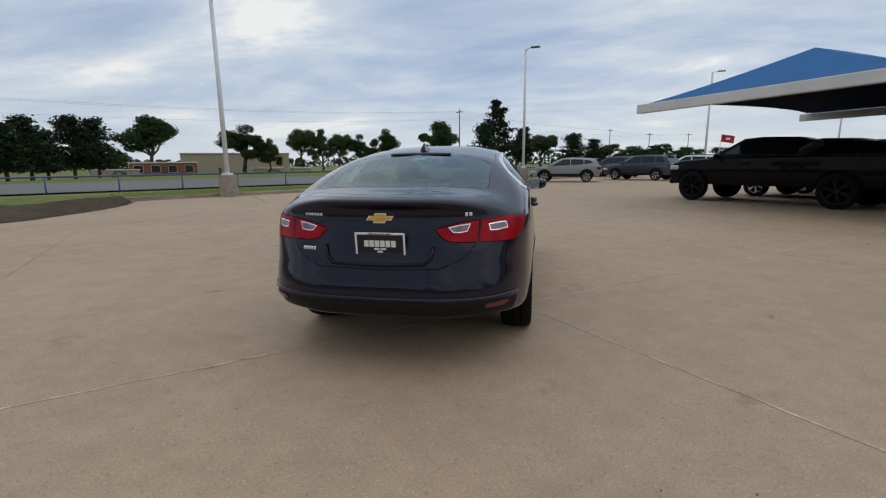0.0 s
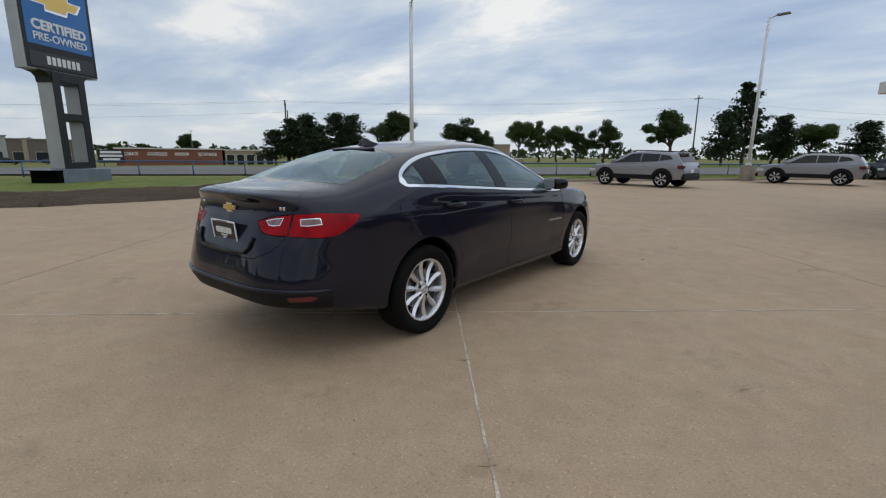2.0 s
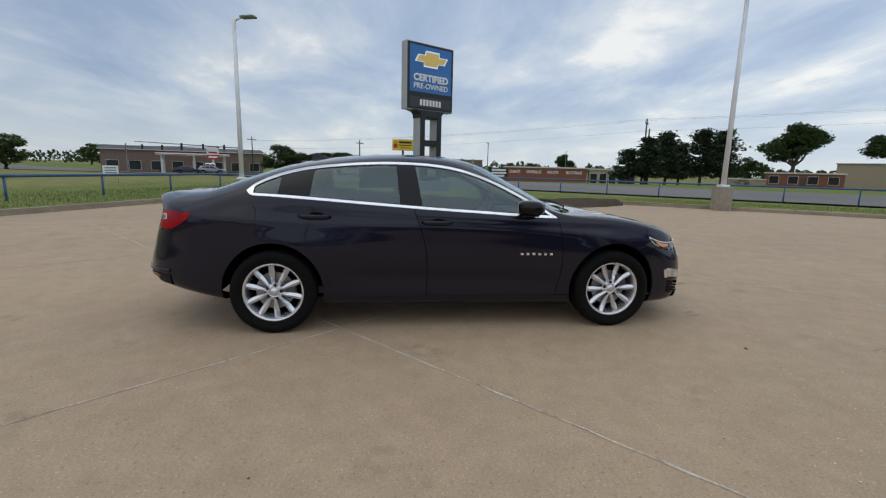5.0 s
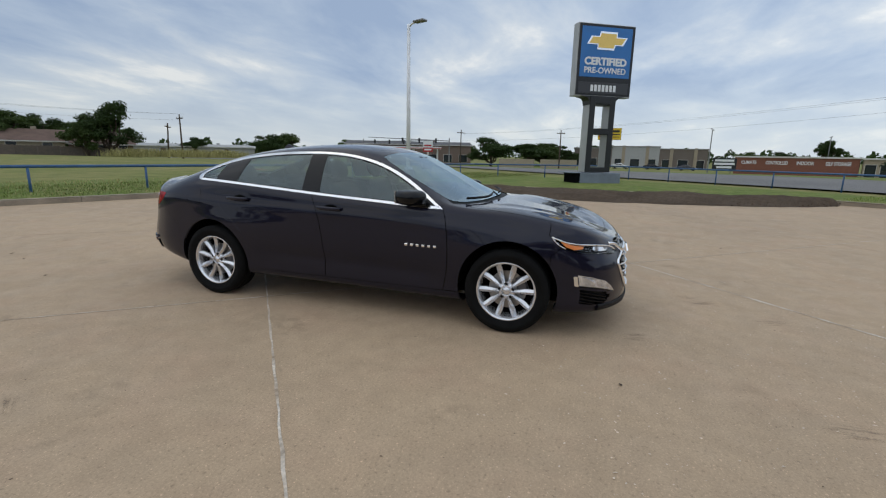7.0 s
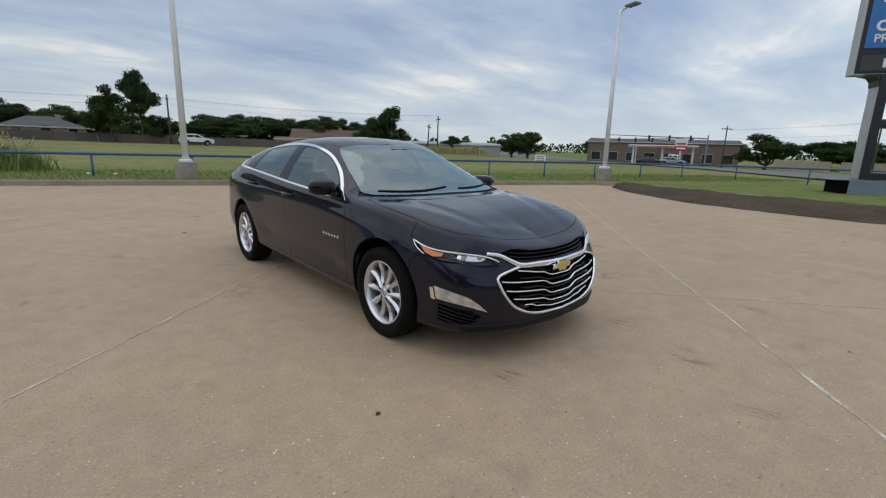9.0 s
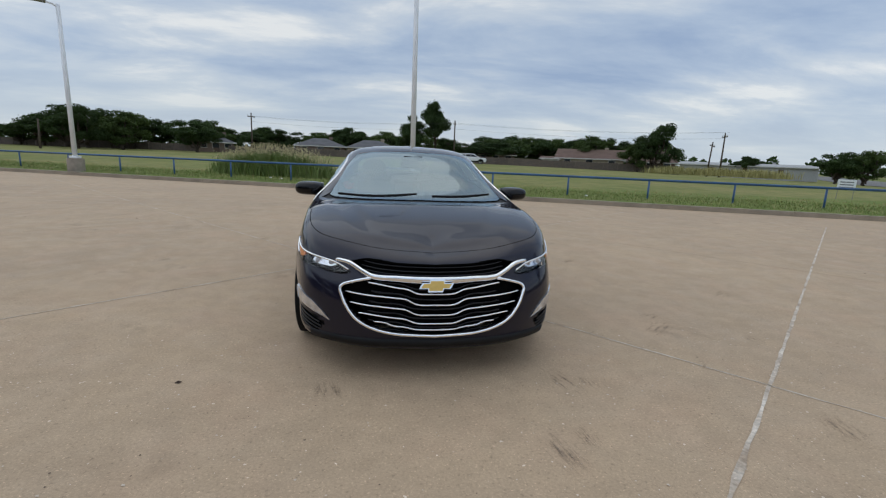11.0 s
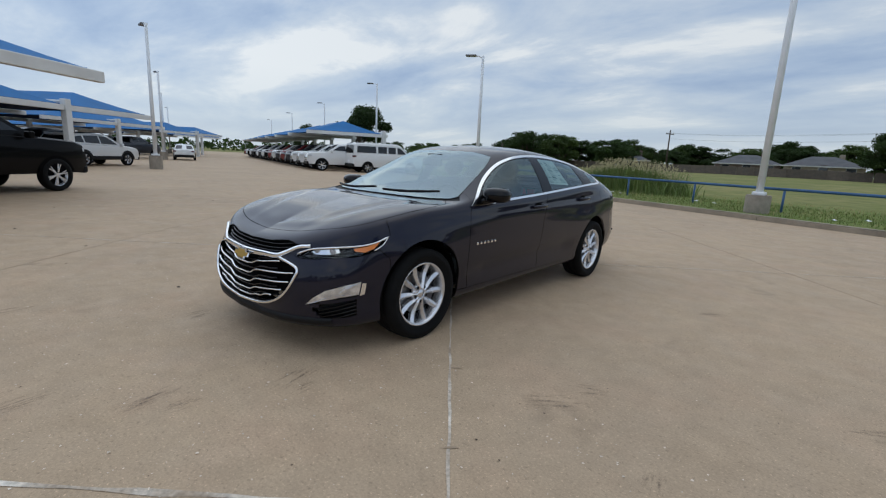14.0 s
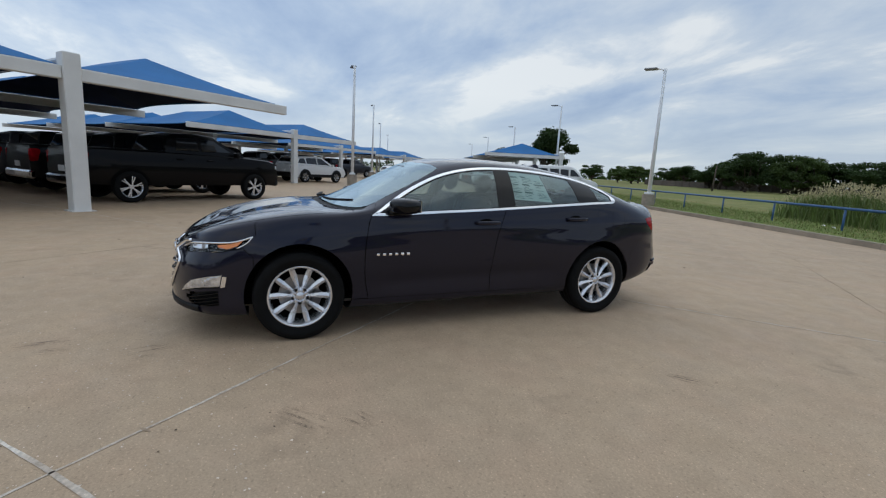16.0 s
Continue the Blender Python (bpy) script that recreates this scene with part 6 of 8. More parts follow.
# trucks under the first canopy and beyond
def truck(x, y, sgn, paint, label, grp="pickups under the canopies", **kw): return vehicle("pickup_truck", label, at(x, y, sgn * PV.x, sgn * PV.y), paint=paint, group=grp, **{**PICKUP, **kw})
vehicle("off_road_pickup", "satin black crew-cab pickup with black off-road wheels", at(8.2, 10.75, -.63, .776), paint=M_BLACKCAR, group="pickups under the canopies", wheel_mat=M_GLOSSBLACK, **{**PICKUP, "r": .47, "wb": 3.95, "bottom": .54})
LB = "black crew-cab pickup parked under the canopy"
for k in range(1, 4): truck(8.3 + PU.x * 2.95 * k, 10.7 + PU.y * 2.95 * k, -1, (M_BLACKCAR, M_GREYCAR, M_BLACKCAR)[k - 1], "dark crew-cab pickup parked under the canopy")
for k in range(0, 5): truck(12.1 + PU.x * 2.95 * k, 3.55 + PU.y * 2.95 * k, 1, (M_BLACKCAR, M_BLACKCAR, M_GREYCAR, M_BLACKCAR, M_GREYCAR)[k], LB if k < 2 else "dark crew-cab pickup parked under the canopy")
# second and third rows
for rx, ry, lst in ((26.0, -1.2, ((-1, M_BLACKCAR), (-1, M_GREYCAR), (-1, M_BLACKCAR), (1, None), (1, M_GREYCAR), (1, M_BLACKCAR))), (44.0, -7.6, ((-1, M_GREYCAR), (-1, M_BLACKCAR), (-1, M_REDCAR), (1, M_GREYCAR), (1, M_BLACKCAR), (1, M_WHITECAR)))):
    for i, (sg, pt) in enumerate(lst):
        if pt is None: continue
        k = i % 3; truck(rx + sg * PV.x * 3.6 + PU.x * (2.2 + 3.0 * k), ry + sg * PV.y * 3.6 + PU.y * (2.2 + 3.0 * k), sg, pt, {M_BLACKCAR: "black", M_GREYCAR: "dark grey", M_REDCAR: "red", M_WHITECAR: "white"}[pt] + " crew-cab pickup under a far blue canopy")
vehicle("suv", "white mid-size SUV parked under a blue canopy", at(29.3, -2.7, PV.x, PV.y), paint=M_WHITECAR, group="parked cars", cladding=M_BLACKPLASTIC, **BIGSUV)
vehicle("sedan_car", "white sedan parked beyond the lamp post", at(45.5, -13.2, .94, -.34), paint=M_WHITECAR, group="parked cars", **SEDAN)
# SUVs by the north-western kerb
vehicle("suv", "silver compact SUV with black wheel arches", at(-3.1, 19.1, -.98, .20), paint=M_SILVER, group="parked cars", cladding=M_BLACKPLASTIC, **SUV)
vehicle("suv", "silver compact SUV with black wheel arches", at(3.2, 27.3, -.98, .15), paint=M_SILVER, group="parked cars", cladding=M_BLACKPLASTIC, **SUV)
vehicle("suv", "dark slate blue SUV with black cladding", at(8.6, 30.2, -.80, .60), paint=M_SLATE, group="parked cars", cladding=M_BLACKPLASTIC, **BIGSUV)
vehicle("suv", "white SUV behind the other parked cars", at(13.2, 34.5, -.80, .60), paint=M_WHITECAR, group="parked cars", cladding=M_BLACKPLASTIC, **BIGSUV)
vehicle("suv", "dark slate blue SUV with black cladding", at(8.0, 37.5, -.80, .60), paint=M_SLATE, group="parked cars", cladding=M_BLACKPLASTIC, **BIGSUV)
# the shuttle van and the southern row
van = vehicle("passenger_van", "white passenger van with dark lettered windows", at(23.55, -19.45, -.29, -.957), paint=M_WHITECAR, **VAN)
for i in range(3):
    bm = bmesh.new(); box(bm, -.965 + .0 * i, -.93, -2.3 + i * .02, -1.2 - .1 * i, 1.76 - i * .12, 1.82 - i * .12); part("writing_bar", bm, M_WHITEINK, van, "white writing")
D2 = Vector((.936, -.351)); H2 = Vector((.42, .907)); cols = (M_WHITECAR, M_WHITECAR, M_WHITECAR, M_GREYCAR, M_REDCAR, M_GREYCAR, M_WHITECAR, M_REDCAR, M_BLACKCAR, M_WHITECAR, M_GREYCAR, M_WHITECAR, M_BLACKCAR, M_GREYCAR, M_WHITECAR, M_BLACKCAR, M_WHITECAR, M_REDCAR)
for i, pt in enumerate(cols):
    p = Vector((25.9, -17.6)) + D2 * (3.05 * i)
    vehicle("pickup_truck", {M_BLACKCAR: "black", M_GREYCAR: "dark grey", M_REDCAR: "dark red", M_WHITECAR: "white"}[pt] + " pickup in the long row under the southern canopies", at(p.x, p.y, H2.x, H2.y), paint=pt, group="pickups in the southern row", **PICKUP)

# ---- shade canopies ----
M_BEAM = mat("canopy_steel", (0.74, 0.73, 0.70), 0.5, var=0.15, scale=1.5, fine=0.05)
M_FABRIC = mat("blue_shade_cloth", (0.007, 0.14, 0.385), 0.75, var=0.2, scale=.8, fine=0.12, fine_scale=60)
# cloth blue darkened to navy: the underside's shade is put into the colour
M_CLOTHSHADE = mat("dark_navy_lining", (0.006, 0.020, 0.075), 0.9, var=.3, scale=1)
def canopy(p, along, beam, bays, bay, reach, back=6.7, h=2.85, rise=.16, label="blue fabric shade canopy on pale steel columns", double=True):
    """Columns along a row, beams across it, and a hipped cloth over each bay on either side."""
    root = empty("shade_canopy", pose(0, 0, 0), label, "canopy", "blue shade canopies"); p = Vector((*p, 0)); a = Vector((*along, 0)); b = Vector((*beam, 0)); up = Vector((0, 0, 1))
    lo = -back if double else 0
    for i in range(bays + 1):
        c = p + a * (bay * i); M4 = Matrix(((b.x, a.x, 0, 0), (b.y, a.y, 0, 0), (0, 0, 1, 0), (0, 0, 0, 1)))
        bm = bmesh.new(); box(bm, -.16, .16, -.16, .16, 0, h + .42, .02, m=Matrix.Translation(c) @ M4); part("column", bm, M_BEAM, root)
        bm = bmesh.new(); box(bm, -.22, .22, -.22, .22, 0, .02, m=Matrix.Translation(c) @ M4); part("base_plate", bm, M_BEAM, root)
        for s0, s1 in ((.16, reach), (lo, -.16)) if double else ((-.3, reach),):
            bm = bmesh.new(); box(bm, s0, s1, -.09, .09, h - .12, h + .14, .015, m=Matrix.Translation(c) @ M4); part("beam", bm, M_BEAM, root)
    for i in range(bays):
        for s in ((1, -1) if double else (1,)):
            bm = bmesh.new(); rch = reach if s > 0 else back; c = p + a * (bay * i); V = []; top = rise * (rch - .3); ins = 1.9 / bay
            us = [ins * j / 5 for j in range(6)] + [.3 + .1 * j for j in range(5)] + [1 - ins + ins * j / 5 for j in range(6)]; vs_ = [j / 10 for j in range(11)]; nu = len(us) - 1
            for fu in us:
                row = []
                for fv in vs_:
                    cut = .75 * 4 * fu * (1 - fu); q0, q1 = .12 + cut * .25, rch - .3 - cut; d = max(0, min(fu / ins, (1 - fu) / ins, fv * 2, (1 - fv) * 2, 1.0))
                    row.append(bm.verts.new(c + a * (bay * (.012 + .976 * fu)) + b * (s * (q0 + (q1 - q0) * fv)) + up * (h + .17 + top * d ** 1.08)))
                V.append(row)
            for u in range(nu):      # the creases run along the hips
                for v in range(10):
                    A_, B_, C_, D_ = V[u][v], V[u + 1][v], V[u + 1][v + 1], V[u][v + 1]
                    if (u < nu / 2) == (v < 5): bm.faces.new((A_, B_, C_)); bm.faces.new((A_, C_, D_))
                    else: bm.faces.new((A_, B_, D_)); bm.faces.new((B_, C_, D_))
            # a second sheet just below the cloth carries the underside's painted shade
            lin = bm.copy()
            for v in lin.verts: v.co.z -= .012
            cl = part("cloth", bm, M_FABRIC, root, "taut blue shade cloth"); part("lining", lin, M_CLOTHSHADE, cl, "dark navy underside")
            bm = bmesh.new(); edge_ = [c + a * (bay * (.012 + .976 * fu)) + b * (s * (rch - .3 - .75 * 4 * fu * (1 - fu))) + up * (h + .155) for fu in us]      # hem along the outer edge
            sweep(bm, edge_, [up] * len(edge_), .05, .03)
            part("hem", bm, M_FABRIC, cl)
        bm = bmesh.new(); tube(bm, p + a * (bay * i) + up * (h + .3), p + a * (bay * (i + 1)) + up * (h + .3), .07, seg=8); part("tie_bar", bm, M_BEAM, root)
canopy((7.95, 5.05), PU, PV, 3, 8.4, 5.5)
canopy((26.0, -1.2), PU, PV, 3, 8.4, 5.5)
canopy((44.0, -7.6), PU, PV, 3, 8.4, 5.5, label="far blue fabric shade canopy on pale columns")
canopy((61.8, -20.5), PU, PV, 3, 8.4, 5.5, label="far blue fabric shade canopy on pale columns")
canopy((80.0, -28.0), PU, PV, 3, 8.4, 5.5, label="far blue fabric shade canopy on pale columns")
canopy((26.6, -22.0), D2, H2, 7, 8.6, 6.2, back=0, double=False, label="blue fabric shade canopy over the southern row")
# ---- flag beyond the SUVs ----
fl = empty("flag", pose(16.2, 37.5, 0), "red flag with a white mark on a slanted staff", "flag")
bm = bmesh.new(); tube(bm, (0, 0, 1.5), (.1, 0, 3.5), .02, seg=8); tube(bm, (0, 0, 0), (0, 0, 1.5), .03, seg=8); part("staff", bm, M_POLE, fl)
bm = bmesh.new(); W_ = [(bm.verts.new((.1 + u * 1.0, .06 * math.sin(u * 6), 3.45 - .18 * u)), bm.verts.new((.05 + u * 1.0, .06 * math.sin(u * 6 + .5), 2.85 - .18 * u))) for u in np.linspace(0, 1, 9)]
for (a, b), (c, d) in zip(W_, W_[1:]): bm.faces.new((a, c, d, b))
part("cloth", bm, mat("red_flag", (.42, .02, .03), .8, var=.2, scale=4), fl)
bm = bmesh.new(); box(bm, .45, .75, -.09, .10, 2.98, 3.15); part("mark", bm, M_WHITEINK, fl)

# ---- the pylon sign ----
M_SIGNBLUE = mat("sign_blue", (0.008, 0.15, 0.46), 0.3, coat=.4, var=.12, scale=1.2)
M_SIGNBLACK = mat("sign_black", (0.012, 0.012, 0.014), 0.4, var=.3, scale=2)
M_SIGNSILVER = mat("sign_silver", (0.46, 0.46, 0.45), 0.4, metal=.3, var=.15, scale=1.5)
M_SIGNBASE = mat("sign_base_grey", (0.20, 0.23, 0.27), 0.6, var=.25, scale=2, fine=.1)
def words(name, text, size, m, material, parent, squeeze=1.0, bold=0.0):
    c = bpy.data.curves.new(name, 'FONT'); c.body, c.size, c.extrude, c.align_x, c.align_y, c.offset = text, size, .012, 'CENTER', 'CENTER', bold
    t = new(name, c); dg = bpy.context.evaluated_depsgraph_get(); me = bpy.data.meshes.new_from_object(t.evaluated_get(dg)); bpy.data.objects.remove(t)
    me.materials.clear(); me.materials.append(material); o = new(name, me); o.parent = parent; o.matrix_basis = m @ Matrix.Diagonal((squeeze, 1, 1, 1)); return o
def pylon_sign():
    s = empty("pylon_sign", pose(-21.35, 1.85, .1, 0, 0, 121), "tall blue and black dealer pylon sign on two legs", "sign")      # its face looks along -y
    bm = bmesh.new(); box(bm, -1.56, 1.56, -.24, .24, 4.3, 7.72, .02); part("cabinet", bm, M_SIGNSILVER, s, "silver sign cabinet")
    bm = bmesh.new(); box(bm, -1.50, 1.53, -.275, -.235, 4.36, 7.68, .01); part("black_face", bm, M_SIGNBLACK, s)
    bm = bmesh.new(); box(bm, -1.38, 1.38, -.295, -.26, 5.22, 7.56, .01); part("blue_face", bm, M_SIGNBLUE, s, "blue sign face")
    bm = bmesh.new(); box(bm, -1.38, 1.38, -.295, -.26, 4.44, 4.98, .01); part("name_panel", bm, mat("sign_grey", (.04, .04, .045), .4), s)
    bm = bmesh.new(); bowtie(bm, 2.2, .84, .03); o = part("emblem_edge", bm, M_CHROME, s, "silver cross-shaped emblem edge"); o.matrix_basis = pose(0, -.31, 6.93)
    bm = bmesh.new(); bowtie(bm, 1.98, .66, .03); o = part("emblem", bm, M_GOLD, s, "gold cross-shaped emblem"); o.matrix_basis = pose(0, -.325, 6.93)
    words("lettering", "CERTIFIED", .48, pose(0, -.31, 5.95, 90), M_WHITEINK, s, 1.04, .020); words("lettering", "PRE-OWNED", .39, pose(0, -.31, 5.53, 90), M_WHITEINK, s, 1.02, .006)
    for i in range(7):
        bm = bmesh.new(); box(bm, -.72 + i * .21, -.58 + i * .21, -.31, -.28, 4.55, 4.86); part("name_bar", bm, M_WHITEINK, s)
    # legs: black in front, silver at the sides
    for sg in (-1, 1):
        bm = bmesh.new(); box(bm, sg * .56 - .13, sg * .56 + .13, -.34, .36, .55, 4.3, .02); part("leg", bm, M_SIGNSILVER, s, "silver leg")
        bm = bmesh.new(); box(bm, sg * .56 - .15, sg * .56 + .15, -.39, -.33, .55, 4.3, .01); part("leg_face", bm, M_SIGNBLACK, s)
    for z0, z1 in ((3.95, 4.3), (2.45, 2.75), (.55, .80)):
        bm = bmesh.new(); box(bm, -.43, .43, -.386, .35, z0, z1, .02); part("cross_bar", bm, M_SIGNBLACK, s)
    bm = bmesh.new(); prism(bm, [(-1.2, 4.32), (-.86, 4.24), (-.74, 4.10), (-.715, 3.9), (.715, 3.9), (.74, 4.10), (.86, 4.24), (1.2, 4.32)], .70); part("gusset", bm, M_SIGNBLACK, s)
    bm = bmesh.new(); box(bm, -1.08, 1.22, -.62, .62, -.05, .52, .02); part("base", bm, M_SIGNBASE, s, "grey sign base with an open end")
    # near-black block stands for the shaded inside of the base
    bm = bmesh.new(); box(bm, -1.34, -1.082, -.60, .60, .0, .50); part("open_end", bm, M_HOLLOWSHADE, s)
    bm = bmesh.new(); box(bm, -1.70, -1.09, -.64, .64, .50, .54, .01); part("loose_cover", bm, M_SIGNBASE, s)
pylon_sign()

# ---- trees ----
def leaf_mat(name, c, trans=.25):
    m = mat(name, c, 0.75, random_var=0.45, spec=.25); n = m.node_tree.nodes; L = m.node_tree.links.new; b = n["Principled BSDF"]
    tr = n.new("ShaderNodeBsdfTranslucent"); tr.inputs[0].default_value = (c[0] * 1.5, c[1] * 1.6, c[2], 1); mx = n.new("ShaderNodeMixShader"); mx.inputs[0].default_value = trans
    L(b.outputs[0], mx.inputs[1]); L(tr.outputs[0], mx.inputs[2]); L(mx.outputs[0], n["Material Output"].inputs[0]); return m
M_LEAF = leaf_mat("tree_leaf", (0.036, 0.060, 0.017)); M_LEAF2 = leaf_mat("tree_leaf_light", (0.062, 0.092, 0.026)); M_NEEDLE = leaf_mat("conifer_needle", (0.026, 0.044, 0.020), .1)
M_BARK = mat("bark", (0.085, 0.062, 0.045), 0.9, var=.4, scale=6, bump=.6, bump_scale=25)
def quads_mesh(name, C, N, S, rng, material):
    """Many small leaf clumps: centres C, facing about N, sizes S."""
    k = len(C); T = np.cross(N, rng.normal(size=(k, 3))); T /= np.linalg.norm(T, axis=1)[:, None] + 1e-9; B = np.cross(N, T); B /= np.linalg.norm(B, axis=1)[:, None] + 1e-9
    sx = S[:, None] * rng.uniform(.6, 1.1, (k, 1)); sy = S[:, None] * rng.uniform(.35, .75, (k, 1)); bend = N * S[:, None] * rng.uniform(-.3, .3, (k, 1))
    V = np.stack([C - T * sx, C - B * sy + bend, C + T * sx * rng.uniform(.6, 1, (k, 1)), C + B * sy + bend], 1).reshape(-1, 3)
    me = bpy.data.meshes.new(name); me.from_pydata(V.tolist(), [], np.arange(4 * k).reshape(-1, 4).tolist()); me.materials.append(material); return me
def limb(bm, p, q, r0, r1, rng, n=4, wob=.06):
    p, q = Vector(p), Vector(q); L_ = (q - p).length; prev = p
    for i in range(1, n + 1):
        c = p.lerp(q, i / n) + Vector(rng.normal(size=3)) * L_ * wob * (i < n); tube(bm, prev, c, r0 + (r1 - r0) * (i - 1) / n, r0 + (r1 - r0) * i / n, seg=7, caps=False); prev = c
def broadleaf(seed, base=.25, limbs=6, n=9500, material=None, flat=1.0):
    """A tree 8 m high with an open, uneven crown about 4 m in radius: limbs fork twice and carry tufts of leaves."""
    rng = np.random.default_rng(seed); root = empty("tree", pose(0, 0, -50), "x", "tree"); bm = bmesh.new(); z0 = 8 * base; tips = []
    fork = np.array([rng.uniform(-.25, .25), rng.uniform(-.25, .25), z0 + .5]); limb(bm, (0, 0, -.3), fork, .27, .2, rng)
    for i in range(limbs):
        a = 2 * math.pi * i / limbs + rng.uniform(-.45, .45); up_ = rng.uniform(.18, 1.0); rr = rng.uniform(1.3, 2.5) * (1.15 - .65 * up_); e = np.array([rr * math.cos(a), rr * math.sin(a), z0 + .9 + (5.2 - z0) * up_ * flat])
        limb(bm, fork, e, .13, .06, rng)
        for j in range(4):
            d = rng.normal(size=3) * [1.0, 1.0, .7] + [.5 * math.cos(a), .5 * math.sin(a), .45]; q = e + d / np.linalg.norm(d) * rng.uniform(.8, 1.9); q[2] = min(q[2], 7.4)
            limb(bm, e, q, .05, .018, rng, n=3); tips.append((q, rng.uniform(.5, 1.05)))
        tips.append((e * .75 + fork * .25, rng.uniform(.5, .8)))
    top = np.array([rng.uniform(-.5, .5), rng.uniform(-.5, .5), 6.9]); limb(bm, fork, top, .12, .02, rng); tips += [(top, .9), (top * [1, 1, .8] + [.5, -.3, 0], 1.0)]
    w = np.array([r ** 2 for _, r in tips]); w /= w.sum(); C, N, S = [], [], []
    for (c, r), f in zip(tips, w):
        k = int(n * f); d = rng.normal(size=(k, 3)); d /= np.linalg.norm(d, axis=1)[:, None]; rad = r * rng.uniform(.1, 1.0, (k, 1)) ** .5 * (1 + .18 * np.abs(rng.normal(size=(k, 1))) * (rng.random((k, 1)) < .3))
        C.append(c + d * rad * np.array([1.1, 1.1, .78])); N.append(d + rng.normal(size=(k, 3)) * .7 + [0, 0, .4]); S.append(rng.uniform(.10, .25, k))
    part("trunk", bm, M_BARK, root, smooth=True); C = np.concatenate(C); ok = (C[:, 2] > z0 * .6) & (C[:, 2] < 8.2)
    o = new("crown", quads_mesh("crown", C[ok], np.concatenate(N)[ok], np.concatenate(S)[ok], rng, material or M_LEAF)); o.parent = root; return root
def conifer(seed, n=4600, sparse=False):
    """A ragged dark conifer 8 m high, 3 m in radius."""
    rng = np.random.default_rng(seed); root = empty("conifer", pose(0, 0, -50), "x", "tree"); bm = bmesh.new(); limb(bm, (0, 0, -.3), (.1, 0, 7.9), .24, .03, rng, n=6, wob=.008); C, N, S = [], [], []
    W = 15 if sparse else 24
    for i in range(W):
        f = (i + rng.uniform(0, .8)) / W; z = 1.3 + 6.5 * f
        for j in range(3 if sparse else 4):
            a = rng.uniform(0, 6.28); L_ = 3.1 * (1 - f ** 2.2 * .72) * rng.uniform(.4, 1.15); e = np.array([L_ * math.cos(a), L_ * math.sin(a), z + L_ * rng.uniform(.0, .3)])
            limb(bm, (0, 0, z), e, .05, .012, rng, n=2); k = int(n / W / 4 * (1.5 if sparse else 1)); u = rng.uniform(.25, 1.05, k)[:, None]
            C.append(np.array([0, 0, z]) * (1 - u) + e * u + rng.normal(size=(k, 3)) * np.array([.24, .24, .13]) * (1.1 if sparse else 1.5)); N.append(rng.normal(size=(k, 3)) * .6 + [0, 0, 1]); S.append(rng.uniform(.15, .34, k))
    part("trunk", bm, M_BARK, root, smooth=True); o = new("crown", quads_mesh("crown", np.concatenate(C), np.concatenate(N), np.concatenate(S), rng, M_NEEDLE)); o.parent = root; return root
BROAD = [broadleaf(1, .25, 7), broadleaf(2, .22, 6, flat=.9), broadleaf(3, .28, 8, material=M_LEAF2), broadleaf(4, .06, 9, 9000), broadleaf(6, .04, 8, 9000, M_LEAF2, .9)]
CONIF = [conifer(11), conifer(12), conifer(13, 3600, True)]
trng = random.Random(5)
def plant(src, x, y, h, r, label, group, r0, h0=8.0):
    z = gz(x, y) - .05; m = pose(x, y, z, 0, 0, trng.uniform(0, 360)) @ Matrix.Diagonal((r / r0, r / r0, (h - z) / h0, 1)); o = copy_thing(src, m); tagged(o, label, "tree", group); return o
def grove(rows, kinds, label, group):
    for i, (x, y, h, r) in enumerate(rows):
        con = kinds[0] is CONIF[0] or kinds[0] is CONIF[2]; plant(kinds[i % len(kinds)], x, y, h, r, label, group, 3.0 if con else 3.35)
B = BROAD
grove([(-84, 86.4, 13.3, 6.2), (-44.7, 63, 8.2, 4.4), (-3.0, 118, 7.5, 4), (-33.3, 101.7, 10.1, 4), (-16.5, 85.4, 9.9, 4)], B[:2], "full green shade tree on the lawn across the road", "trees across the road")
grove([(-41.5, 65, 6, 2), (-53.8, 99.4, 10.4, 3.6), (-49.7, 101.5, 10.5, 3.4), (-46.5, 105.2, 9.3, 3.4), (-42.1, 107, 9.3, 3.2), (3.3, 115.2, 8.6, 4.5), (-78.4, 70.8, 5.4, 3)], B[1:3], "round-crowned green tree on the lawn across the road", "trees across the road")
grove([(30.4, 193, 8.6, 7), (43.6, 211, 8.6, 8), (48.5, 189.6, 8.3, 7), (62, 200, 7.5, 8), (80, 205, 7, 8)], B[3:], "distant green tree beyond the lot", "far trees")
grove([(-57, 33.7, 4.6, 2.4), (-57.2, 36.9, 6.3, 3), (-58.4, 40.4, 7.2, 3), (-59.8, 43.5, 5.8, 2.6), (-59.6, 46.9, 7.9, 3), (-59.3, 50.2, 7.9, 3), (-8.8, 89.6, 9.1, 3.2), (-1, 100.2, 8.8, 3), (13.2, 144.7, 9.9, 5), (20.6, 154, 8.6, 4)], CONIF[:2], "dark ragged conifer across the road", "conifers across the road")
grove([(-6.2, 94.9, 13.9, 4.2)], CONIF[2:], "tall sparse dark conifer with open tiers", "conifers across the road")
